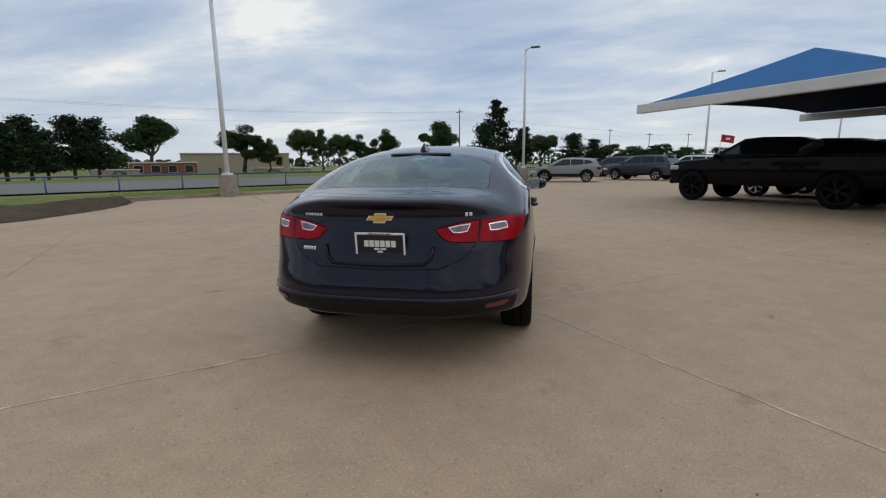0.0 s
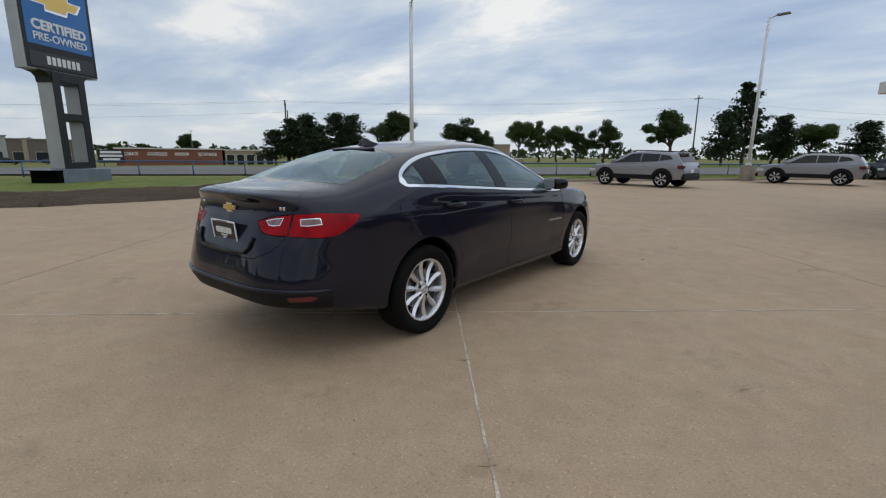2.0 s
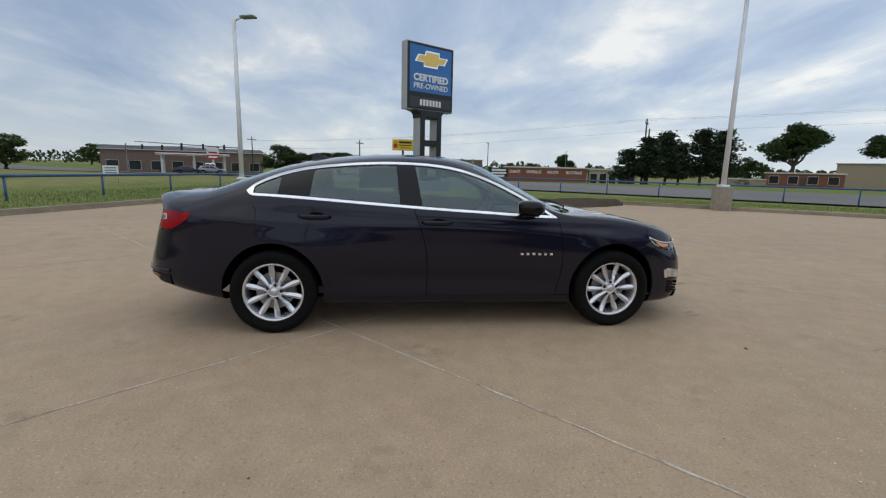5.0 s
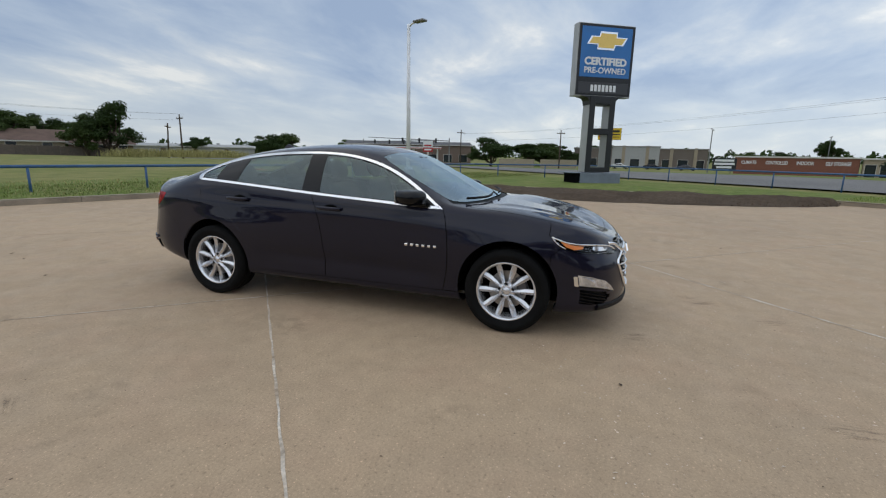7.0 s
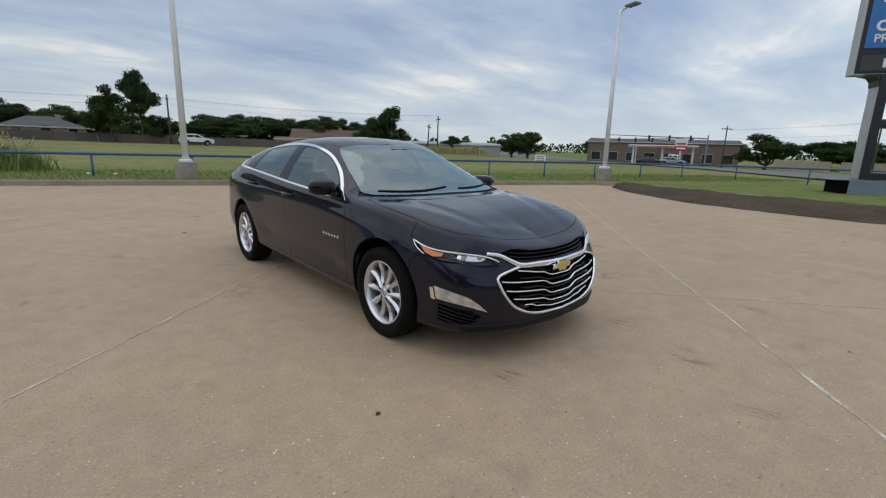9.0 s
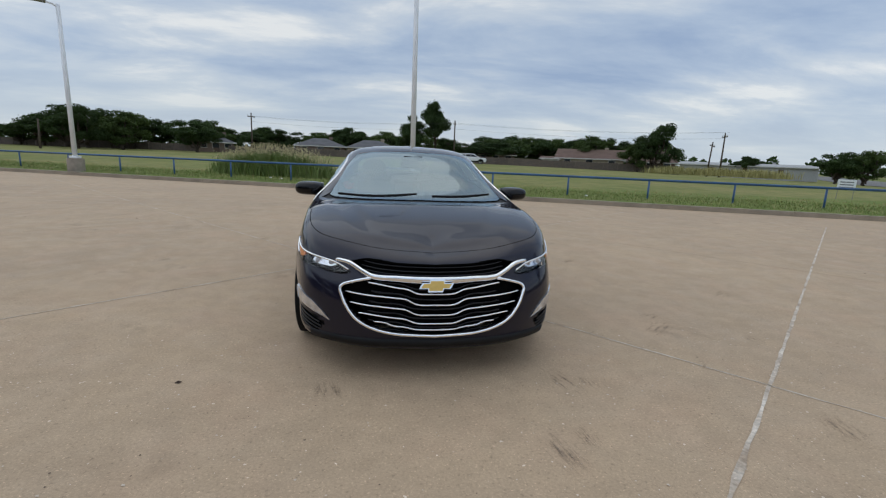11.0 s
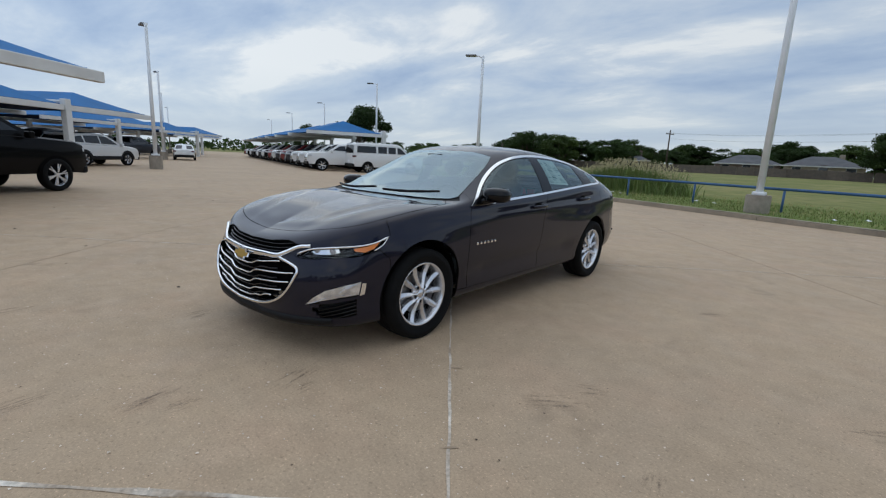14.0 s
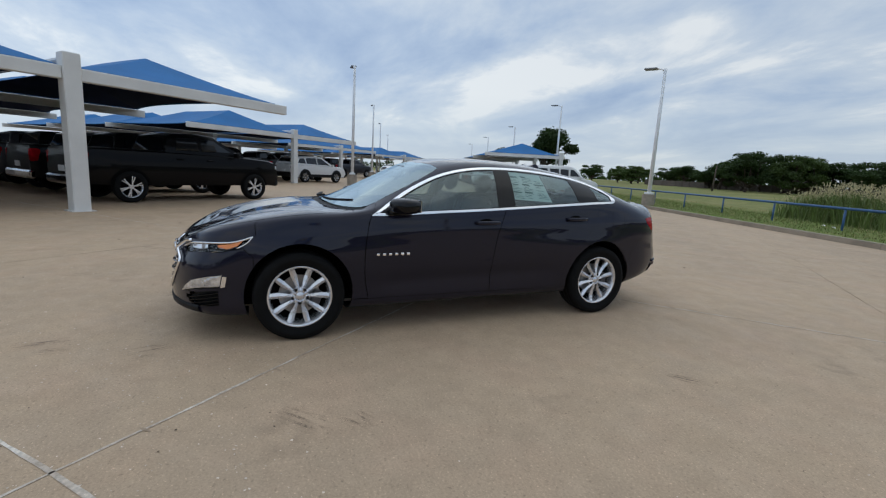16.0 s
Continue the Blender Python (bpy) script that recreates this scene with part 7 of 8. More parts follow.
grove([(-106, -22.6, 6.1, 5), (-125.1, -16.3, 5.2, 6), (-130.4, -12.9, 5.7, 6), (-145.7, -9.7, 5.3, 7), (-195.8, .7, 6.9, 8), (-195.7, 6.4, 7, 8), (-132, -35, 4.9, 4), (-147.6, -157, 6.3, 5), (-134.6, -112.5, 5.1, 4), (-122.9, -95, 7, 4), (-220, -129, 9.4, 6), (-174, -22.4, 6.3, 6), (-174.7, -17.2, 6.8, 6), (-150.6, 61.7, 7.7, 3.5), (-208, 59, 5.3, 6), (-205.6, 67.9, 5.4, 6)], [B[3], B[0], B[4], B[1]], "distant green tree across the highway", "far trees")
grove([(-20, -88.8, 5, 5), (-23.3, -91, 5.9, 5), (-25.6, -87.2, 5.1, 5), (-25.9, -99, 6.6, 5), (-30, -97, 6.2, 4), (-36.5, -95, 6.0, 4), (-46, -92, 7, 4), (-55, -88, 6.4, 4), (-26.2, -112, 6, 5), (-30.4, -111, 7.1, 5), (-35.2, -99.2, 7.3, 4), (-42.5, -101.8, 6.7, 4), (-50.4, -90.5, 7.1, 4), (-61, -86.5, 6.6, 4), (-86, -92.3, 4.8, 3), (-90, -74, 5.8, 4), (-92.6, -71, 6.4, 4)], [B[3], B[4], B[0]], "green tree behind the houses", "trees behind the field")
grove([(-47.2, -68.2, 8.6, 3.7), (-44.6, -69.5, 6.6, 2.6), (-6.6, -81.6, 9.4, 3.3), (-10.9, -83.5, 12.2, 2.7), (-13.6, -82.6, 5.2, 2.6), (-42.5, -84, 7.4, 4.4)], [B[3], B[4], B[1], B[0]], "tall full green tree by the wooden fence", "trees behind the field")
grove([(67, -95, 5.5, 4), (63, -95, 6.2, 4), (56, -90, 8.4, 6), (51, -87, 7.2, 4), (48, -88.6, 7.7, 4), (45.5, -90, 7.7, 4), (44.4, -96, 6.8, 4), (41.4, -97, 6.5, 4), (30.4, -80, 6.1, 4), (33.8, -100, 7.6, 3.4), (31, -103, 5.8, 4), (27, -107, 5.4, 4), (22, -111, 6.5, 5), (14.4, -112, 6.6, 5), (8.4, -113, 7.5, 5), (-.5, -113, 6.8, 5), (47, -77, 7.2, 4), (42, -80, 7.4, 4), (33.5, -89.6, 6.9, 4), (5.6, -96, 7.2, 4)], [B[3], B[4], B[3], B[1]], "dense dark green tree of the treeline", "trees behind the field")
grove([(40.3, -30.4, 7.1, 3.3), (115.8, -104, 6.3, 4), (110.5, -110, 6.3, 4), (105.7, -114, 6.3, 4), (86, -105, 5.9, 4), (82, -108.5, 5.7, 4), (59.5, -87.8, 5.9, 4), (73.5, -43.3, 6.4, 2.6), (95, -100, 6, 5), (76, -98, 6, 4)], [B[0], B[3], B[4]], "green tree behind the southern canopies", "trees behind the field")
xr = random.Random(31); grove([(x_, -99 - .16 * (x_ + 20) - xr.uniform(0, 14), xr.uniform(5.6, 7.6), xr.uniform(3.6, 5)) for x_ in [xr.uniform(-60, 70) for _ in range(26)]], [B[3], B[4], B[0]], "green tree of the line behind the houses", "trees behind the field")
for o in BROAD + CONIF:
    for q in list(o.children): bpy.data.objects.remove(q)
    bpy.data.objects.remove(o)
# woods all along the horizon
wr = np.random.default_rng(21); k = 30000; ang = wr.uniform(0, 2 * np.pi, k); clump = np.floor(ang * 55); cr = np.random.default_rng(3); hgt = 3.5 + 4.5 * cr.random(400); dist = 250 + 150 * cr.random(400)
ci = clump.astype(int) % 400; D_ = dist[ci] + wr.normal(0, 5, k); cen = (clump + .5) / 55; off = (ang - cen) * 55 * 2; zz = wr.uniform(0, 1, k) ** .8 * hgt[ci] * np.sqrt(np.clip(1 - .6 * off ** 2, .1, 1)) + .2
C_ = np.stack([D_ * np.cos(ang), D_ * np.sin(ang), zz], 1); me = quads_mesh("far_woods", C_, wr.normal(size=(k, 3)), wr.uniform(.7, 1.6, k), wr, M_LEAF)
tagged(new("far_woods", me), "hazy line of far green trees on the horizon", "woods", kind="stuff")

# ---- buildings ----
def brickish(name, a, b):
    return mat(name, a, .85, color2=b, scale=3, fine=.25, fine_scale=14, bump=.3, bump_scale=30)
M_RBRICK = brickish("red_brick_wall", (.24, .095, .06), (.18, .075, .05)); M_TANWALL = brickish("tan_wall", (.36, .30, .22), (.30, .25, .18)); M_GREYWALL = brickish("pale_wall", (.40, .40, .39), (.34, .34, .335)); M_BROWNWALL = brickish("brown_wall", (.17, .14, .118), (.135, .112, .095)); M_DULLBRICK = brickish("dull_brick", (.20, .14, .11), (.15, .11, .09))
M_ROOFB = mat("brown_shingle", (.15, .095, .072), .9, var=.3, scale=1, fine=.25, fine_scale=9); M_ROOFG = mat("grey_shingle", (.12, .12, .125), .9, var=.3, scale=1, fine=.25, fine_scale=9); M_TRIM = mat("pale_trim", (.62, .60, .55), .6, var=.1); M_WINDARK = mat("window_glass", (.02, .025, .03), .08, coat=.6); M_DOORB = mat("door_brown", (.10, .06, .04), .6, var=.2); M_ROOFFLAT = mat("flat_roof", (.30, .29, .27), .9, var=.2, scale=.5)
def building(name, p0, p1, depth, wall_h, material, label, roof=None, roof_h=0.0, roof_mat=None, windows=5, win=(1.2, 1.1, 1.0), doors=1, group="buildings around the lot", trim=True, hip=False, pilasters=0):
    """p0 to p1 is the front; the rest lies behind it."""
    p0, p1 = Vector((*p0, 0)), Vector((*p1, 0)); a = (p1 - p0).normalized(); n = Vector((-a.y, a.x, 0)); n = n if n.dot(p0) > 0 else -n; Lg = (p1 - p0).length; z = gz(p0.x, p0.y) - .1
    M4 = Matrix(((a.x, n.x, 0, p0.x), (a.y, n.y, 0, p0.y), (0, 0, 1, z), (0, 0, 0, 1))); root = empty(name, M4, label, "building", group)
    bm = bmesh.new(); box(bm, 0, Lg, 0, depth, -.3, wall_h); part("wall", bm, material, root)
    if roof_h:
        bm = bmesh.new(); e = .45; i = depth * .48 if hip else 0; A = [bm.verts.new(v) for v in ((-e, -e, wall_h - .12), (Lg + e, -e, wall_h - .12), (Lg + e, depth + e, wall_h - .12), (-e, depth + e, wall_h - .12), (-e + i, depth / 2, wall_h + roof_h), (Lg + e - i, depth / 2, wall_h + roof_h))]
        for f in ((0, 1, 5, 4), (1, 2, 5), (2, 3, 4, 5), (3, 0, 4), (0, 3, 2, 1)): bm.faces.new([A[j] for j in f])
        rf = part("roof", bm, roof_mat or M_ROOFB, root); bm = bmesh.new(); box(bm, -e, Lg + e, -e - .03, -e + .02, wall_h - .22, wall_h - .06); part("fascia", bm, M_TRIM, rf)
        bm = bmesh.new(); box(bm, Lg * .7, Lg * .7 + .7, depth * .55, depth * .55 + .5, wall_h, wall_h + roof_h + .4); part("chimney", bm, material, rf)
    else:
        bm = bmesh.new(); box(bm, -.25, Lg + .25, -.25, depth + .25, wall_h, wall_h + .28, .02); part("roof", bm, M_TRIM if trim else M_ROOFFLAT, root, "flat roof with a pale edge")
    for k in range(windows):
        x = Lg * (k + .5) / windows; w = part("window", (lambda b_: (box(b_, x - win[0] / 2 - .07, x + win[0] / 2 + .07, -.04, .02, win[2] - .07, win[2] + win[1] + .07), b_)[1])(bmesh.new()), M_TRIM, root)
        part("pane", (lambda b_: (box(b_, x - win[0] / 2, x + win[0] / 2, -.06, -.02, win[2], win[2] + win[1]), b_)[1])(bmesh.new()), M_WINDARK, w)
    for k in range(doors):
        x = Lg * (k + 1) / (doors + 1) + .1; part("door", (lambda b_: (box(b_, x - .5, x + .5, -.05, .02, .05, 2.1), b_)[1])(bmesh.new()), M_DOORB, root)
    for k in range(pilasters):
        x = Lg * (k + .5) / pilasters; part("pilaster", (lambda b_: (box(b_, x - .45, x + .45, -.2, .02, 0, wall_h + .4), b_)[1])(bmesh.new()), M_TANWALL, root)
    return root
building("brick_building", (-84, 80), (-74.3, 88.5), 9, 2.9, M_RBRICK, "low red brick building with a flat pale roof", windows=4, win=(1.6, 1.5, .9))
building("warehouse", (-109, 124.5), (-82, 143.5), 18, 6.6, M_TANWALL, "plain tan warehouse behind the trees", windows=0, doors=2, trim=False)
st = building("self_storage_building", (-108, 29.5), (-100, 47.5), 14, 3.5, M_RBRICK, "red brick storage building with white lettering", windows=0, doors=0)
wl = (Vector((-100, 47.5)) - Vector((-108, 29.5))).length
for x_, s_ in ((.13, "CLIMATE"), (.37, "CONTROLLED"), (.60, "INDOOR"), (.85, "SELF STORAGE")):
    words("lettering", s_, .92, pose(wl * x_, -.05, 2.5, 90), M_WHITEINK, st, .60 if len(s_) > 9 else .72, .02)
building("storage_wing", (-99.6, 47.9), (-95.5, 57.5), 10, 3.2, M_TANWALL, "tan storage wing with roller doors", windows=5, win=(1.5, 2.2, .1), doors=0)
for (u0, u1, mm, hh, lb) in ((0, .3, M_BROWNWALL, 5.6, "brown"), (.302, .66, M_GREYWALL, 6.2, "pale grey"), (.662, 1, M_BROWNWALL, 5.6, "brown")):
    q0, q1 = Vector((-150, -5)), Vector((-146, 32)); a_, b_ = q0.lerp(q1, u0), q0.lerp(q1, u1)
    building("shop_unit", a_, b_, 16, hh, mm, lb + " shop unit of the retail strip", windows=3, win=(2.6, 2.3, .3), doors=0, pilasters=2, group="retail strip", trim=False)
HT = "tan house with a brown shingle roof"; HG = "low house with a grey shingle roof"
building("house", (-34.5, -81), (-45, -75), 8.5, 2.0, M_TANWALL, HT, roof_h=1.75, windows=3, win=(1.1, .8, .9), group="houses behind the field")
gg = building("garage", (-31.6, -81.4), (-34.4, -79.9), 4, 1.75, M_TRIM, "white garage with a low roof beside the tan house", roof_h=.35, windows=0, doors=0, group="houses behind the field")
building("house", (-45.6, -75.2), (-52.5, -70.6), 8, 1.9, M_DULLBRICK, "brick house with a brown shingle roof", roof_h=1.6, windows=3, win=(1.1, .8, .9), group="houses behind the field")
building("house", (-17.5, -87), (-27.2, -85), 8, 1.9, M_DULLBRICK, "brick house with a long dark brown shingle roof", roof_h=1.4, windows=4, win=(1.1, .8, .9), group="houses behind the field")
for q0, q1, wm in (((15.5, -88.4), (6.2, -89.8), M_DULLBRICK), ((5.6, -87.6), (-4.2, -88.5), M_TANWALL), ((32.5, -86), (26.6, -88), M_DULLBRICK)):
    building("house", q0, q1, 8, 2.0, wm, HG, roof_h=1.5, roof_mat=M_ROOFG, windows=3, win=(1.1, .8, .9), group="houses behind the field", hip=True)
building("warehouse", (-75, -101), (-95.6, -83), 14, 2.7, M_GREYWALL, "long white metal warehouse", roof_h=.6, roof_mat=M_GREYWALL, windows=0, doors=3)
# low beige screen walls by the highway
for p, q in (((-94.3, -18), (-95, -10.6)), ((-95.1, -9.4), (-95.6, -2))):
    bm = bmesh.new(); p_, q_ = Vector(p), Vector(q); d_ = q_ - p_; box(bm, 0, d_.length, -.15, .15, -.1, 1.65, .02, m=pose(p_.x, p_.y, -.75, 0, 0, math.degrees(math.atan2(d_.y, d_.x)))); tagged(mesh_ob("screen_wall", bm, M_TANWALL), "low beige wall beside the highway", "wall", "screen walls")
# yellow storage sign
M_YELLOW = mat("sign_yellow", (.75, .50, .02), .5, var=.08); M_SIGNRED = mat("sign_red", (.42, .02, .02), .5)
ys = empty("roadside_sign", at(-109, 4.2, 1, -.04) @ pose(0, 0, -1.2, 0, 0, 180), "yellow storage sign with dark bars on a black pole", "sign")
bm = bmesh.new(); tube(bm, (0, .1, -.2), (0, .1, 6.8), .26, seg=14); part("pole", bm, M_SIGNBLACK, ys, "black pole")
bm = bmesh.new(); box(bm, -2.5, 2.5, -.25, .35, 6.7, 9.3, .05); part("cabinet", bm, M_SIGNBLACK, ys)
bm = bmesh.new(); box(bm, -2.45, 2.45, -.3, -.2, 6.75, 9.25, .03); part("face", bm, M_YELLOW, ys, "yellow sign face")
for x0, x1, z0, z1, mm in ((-1.0, 2.1, 8.35, 8.85, M_SIGNBLACK), (-1.0, 2.1, 7.8, 8.05, M_SIGNBLACK), (-.6, 2.1, 7.25, 7.4, M_SIGNBLACK), (-2.2, -1.3, 7.3, 8.2, M_SIGNRED)):
    bm = bmesh.new(); box(bm, x0, x1, -.34, -.28, z0, z1, .03); part("writing_bar" if x0 > -2 else "padlock_mark", bm, mm, ys)
bm = bmesh.new()
for i in range(9):
    a0, a1 = math.pi * i / 9, math.pi * (i + 1) / 9; tube(bm, (-1.75 + .3 * math.cos(a0), -.31, 8.2 + .5 * math.sin(a0)), (-1.75 + .3 * math.cos(a1), -.31, 8.2 + .5 * math.sin(a1)), .07, seg=6)
part("padlock_shackle", bm, M_SIGNRED, ys)
bs = empty("sign_board", at(-92, 24, 1, -.2) @ pose(0, 0, -1.0, 0, 0, 180), "small black sign board on two posts", "sign")
bm = bmesh.new(); box(bm, -1.9, 1.9, -.06, .06, .6, 2.8, .02); part("board", bm, M_SIGNBLACK, bs)
for zz_, w_ in ((2.2, 1.5), (1.6, 1.6), (1.0, 1.2)):
    bm = bmesh.new(); box(bm, -w_, w_, -.09, -.06, zz_, zz_ + .38); part("writing_bar", bm, M_WHITEINK, bs, "pale writing")
for sx in (-1.1, 1.1):
    bm = bmesh.new(); tube(bm, (sx, .1, -.1), (sx, .1, 2.2), .06, seg=8); part("post", bm, M_SIGNBLACK, bs)
# filling station
gs = empty("filling_station_canopy", at(-104.5, -42, 1, .35) @ pose(0, 0, -1.3, 0, 0, 180), "flat white filling station canopy with a red band", "canopy")
bm = bmesh.new(); box(bm, -7, 7, -4, 4, 4.1, 4.6, .04); part("roof", bm, M_WHITECAR, gs)
bm = bmesh.new(); box(bm, -7.03, 7.03, -4.03, 4.03, 4.2, 4.36); part("red_band", bm, M_SIGNRED, gs)
for sx in (-6, 0, 6):
    for sy in (-2.5, 2.5):
        bm = bmesh.new(); box(bm, sx - .2, sx + .2, sy - .2, sy + .2, -.2, 4.1, .02); part("column", bm, M_WHITECAR, gs)
building("filling_station_shop", (-106, -62), (-119, -31), 12, 5.2, M_DULLBRICK, "long brown brick filling station shop with wide windows", windows=8, win=(2.2, 2.0, .6), doors=2, roof_h=.9, roof_mat=M_ROOFG)
ps = empty("price_sign", at(-100, -36.5, 1, .3) @ pose(0, 0, -1.3, 0, 0, 180), "tall red and white filling station price sign", "sign")
for z0, z1, mm, nm in ((0, 3.4, M_TRIM, "post"), (3.4, 4.4, M_SIGNRED, "panel"), (4.4, 5.9, M_WHITECAR, "panel")):
    bm = bmesh.new(); w_ = .2 if nm == "post" else 1.15; box(bm, -w_, w_, -.2, .2, z0, z1, .02); part(nm, bm, mm, ps)
for z0, m_ in ((3.75, M_WHITEINK), (4.7, M_SIGNRED)):
    bm = bmesh.new(); box(bm, -.85, .85, -.24, -.19, z0, z0 + .35); part("writing_bar", bm, m_, ps)
for x, y, hx, hy in ((-89.1, -27.7, .316, -.949), (-97, -52, -.3, .95)):
    ts = empty("traffic_signal", at(x, y, hx, hy, -1.3), "grey traffic signal mast with a long arm", "traffic signal", "traffic signals")
    bm = bmesh.new(); tube(bm, (0, 0, -.2), (0, 0, 6.2), .15, .1, seg=10); tube(bm, (0, 0, 5.6), (0, 17, 6.1), .11, .06, seg=8); part("mast", bm, M_LAMPGREY, ts)
    for yy in (2.8, 6.3, 9.8):
        bm = bmesh.new(); box(bm, -.18, .18, yy - .18, yy + .18, 5.1, 6.1, .03); part("signal_head", bm, M_SIGNBLACK, ts)
# ---- road with kerbs outside the north-western rail ----
RD, RN = Vector((.647, .763)), Vector((-.763, .647)); R0 = Vector((-21.8, 12.9))
def ribbon(name, offs, lift, material):
    """Long strip beside the rail that follows the ground's height."""
    bm = bmesh.new(); V = [[bm.verts.new((*(R0 + RD * s_ + RN * o_), gz(*(R0 + RD * s_ + RN * o_)) + lift)) for o_ in offs] for s_ in range(-300, 301, 12)]
    for a_, b_ in zip(V, V[1:]):
        for i in range(len(offs) - 1): bm.faces.new((a_[i], b_[i], b_[i + 1], a_[i + 1]))
    return mesh_ob(name, bm, material)
tagged(ribbon("road", (1.6, 5, 8, 11, 14, 18, 22), .03, M_ROAD), "worn pale asphalt road outside the blue rail", "road", kind="structure")
tagged(ribbon("lawn_across_road", (22, 30, 40, 50, 62), .012, M_LAWN), "green lawn across the road", "lawn", kind="structure")
# stone planters and a picnic table on that lawn
for x, y, w_, label in ((-69, 62, 7, "long low stone planter"), (-47, 73, 5, "low stone planter on the lawn"), (-42, 76, 3.5, "low stone planter on the lawn")):
    root = empty("stone_planter", at(x, y, -RD.x, -RD.y) @ pose(0, 0, 0, 0, 0, 90), label, "planter", "planters"); bm = bmesh.new(); box(bm, -w_ / 2, w_ / 2, -.8, .8, -.1, .75, .06); part("wall", bm, M_TANWALL, root)
    bm = bmesh.new(); box(bm, -w_ / 2 - .1, w_ / 2 + .1, -.9, .9, .75, .9, .03); part("coping", bm, M_TRIM, root)
for x, y in ((-63, 57), (-44, 70)):
    root = empty("picnic_table", at(x, y, .3, 1), "pale concrete picnic table with two benches", "table", "picnic tables")
    for nm, b_ in (("tabletop", (-.45, .45, -1.1, 1.1, .70, .78)), ("bench", (-.95, -.65, -1.1, 1.1, .40, .47)), ("bench", (.65, .95, -1.1, 1.1, .40, .47)), ("leg", (-.8, .8, -.75, -.6, -.1, .42)), ("leg", (-.8, .8, .6, .75, -.1, .42)), ("post", (-.15, .15, -.7, .7, .4, .70))):
        bm = bmesh.new(); box(bm, *b_, .015); part(nm, bm, M_BLOCK, root)
# ---- fence behind the field ----
M_FENCE = mat("weathered_fence_wood", (.105, .088, .075), .9, color2=(.15, .115, .09), scale=2, fine=.3, fine_scale=20, random_var=.3)
fence = empty("wooden_fence", pose(0, 0, 0), "weathered brown wooden privacy fence behind the field", "fence"); FENCE = [Vector(p) for p in ((-50.5, -66.5), (-34, -77.2), (-5, -83.2), (9, -83.8), (92, -101))]; frng = random.Random(8); PANELS = []
for v in range(4):
    bm = bmesh.new(); ring = []
    for i in range(16):      # boards side by side with shallow grooves between them
        h_ = 1.34 + frng.uniform(-.06, .05)
        for x_, y_ in ((i * .152, .004), (i * .152 + .006, -.014), (i * .152 + .143, -.014), (i * .152 + .149, .004)): ring.append([bm.verts.new((x_, yy, zz)) for yy, zz in ((y_, 0), (y_, h_), (.02, h_), (.02, 0))])
    for a_, b_ in zip(ring, ring[1:]):
        for i in range(4): bm.faces.new((a_[i], b_[i], b_[(i + 1) % 4], a_[(i + 1) % 4]))
    bm.faces.new(ring[0]); bm.faces.new(ring[-1][::-1]); bmesh.ops.recalc_face_normals(bm, faces=bm.faces)
    me = bpy.data.meshes.new("fence_panel"); bm.to_mesh(me); bm.free(); me.materials.append(M_FENCE); PANELS.append(me)
bm = bmesh.new(); box(bm, -.05, .05, .02, .12, -.2, 1.36); PST = bpy.data.meshes.new("post"); bm.to_mesh(PST); bm.free(); PST.materials.append(M_FENCE)
fa = -19.6
for F0, F1 in zip(FENCE, FENCE[1:]):
    FD = (F1 - F0).normalized(); turn_ = math.degrees(math.atan2(FD.y, FD.x))
    for i in range(int((F1 - F0).length / 2.46 + .5)):
        p_ = F0 + FD * (2.46 * i)
        for nm, me in (("fence_panel", PANELS[i % 4]), ("post", PST)):
            o = new(nm, me); o.parent = fence; o.matrix_basis = pose(p_.x, p_.y, gz(p_.x, p_.y) - .08 + frng.uniform(-.04, .04), 0, frng.uniform(-.8, .8), turn_)
# ---- poles and wires ----
M_WOODPOLE = mat("pole_wood", (.10, .075, .055), .9, var=.3, scale=4); M_WIRE = mat("wire_black", (.02, .02, .02), .6)
def utility_pole(x, y, h, ang, lean=0.0, arm=True):
    r_ = empty("utility_pole", pose(x, y, gz(x, y) - .1, 0, lean, ang), "brown wooden utility pole with a cross-arm" if arm else "plain leaning wooden utility pole", "utility pole", "utility poles")
    bm = bmesh.new(); tube(bm, (0, 0, -.3), (0, 0, h), .16, .10, seg=10); part("shaft", bm, M_WOODPOLE, r_, smooth=True)
    if arm:
        bm = bmesh.new(); box(bm, -1.1, 1.1, -.06, .06, h - .75, h - .6, .01); part("cross_arm", bm, M_WOODPOLE, r_)
        for sx in (-1.0, -.4, .4, 1.0):
            bm = bmesh.new(); tube(bm, (sx, 0, h - .6), (sx, 0, h - .38), .05, .035, seg=8); part("insulator", bm, M_TRIM, r_)
RA = math.degrees(math.atan2(RD.y, RD.x)) + 90
for x, y, h, ln, am in ((-60.6, 38.1, 9.7, 0, True), (-63.0, 40.0, 8.6, 2, False), (-16.2, 105.6, 14, 0, True), (28, 170, 13, 0, True), (44, 182, 12, 0, True), (60, 190, 12, 0, True), (-102.2, -29, 8.4, 0, True), (-92, -5.3, 7.7, 0, True)): utility_pole(x, y, h, RA, ln, am)
for x, y, h, ln, am in ((-55.9, -63.9, 7.2, 0, True), (-57.6, -69.0, 6.0, 8, True), (-14.0, -79.4, 7.5, 2, True), (23.1, -87, 7.4, 0, True), (47.6, -69.4, 4.2, -2, False)): utility_pole(x, y, h, fa + 90, ln, am)
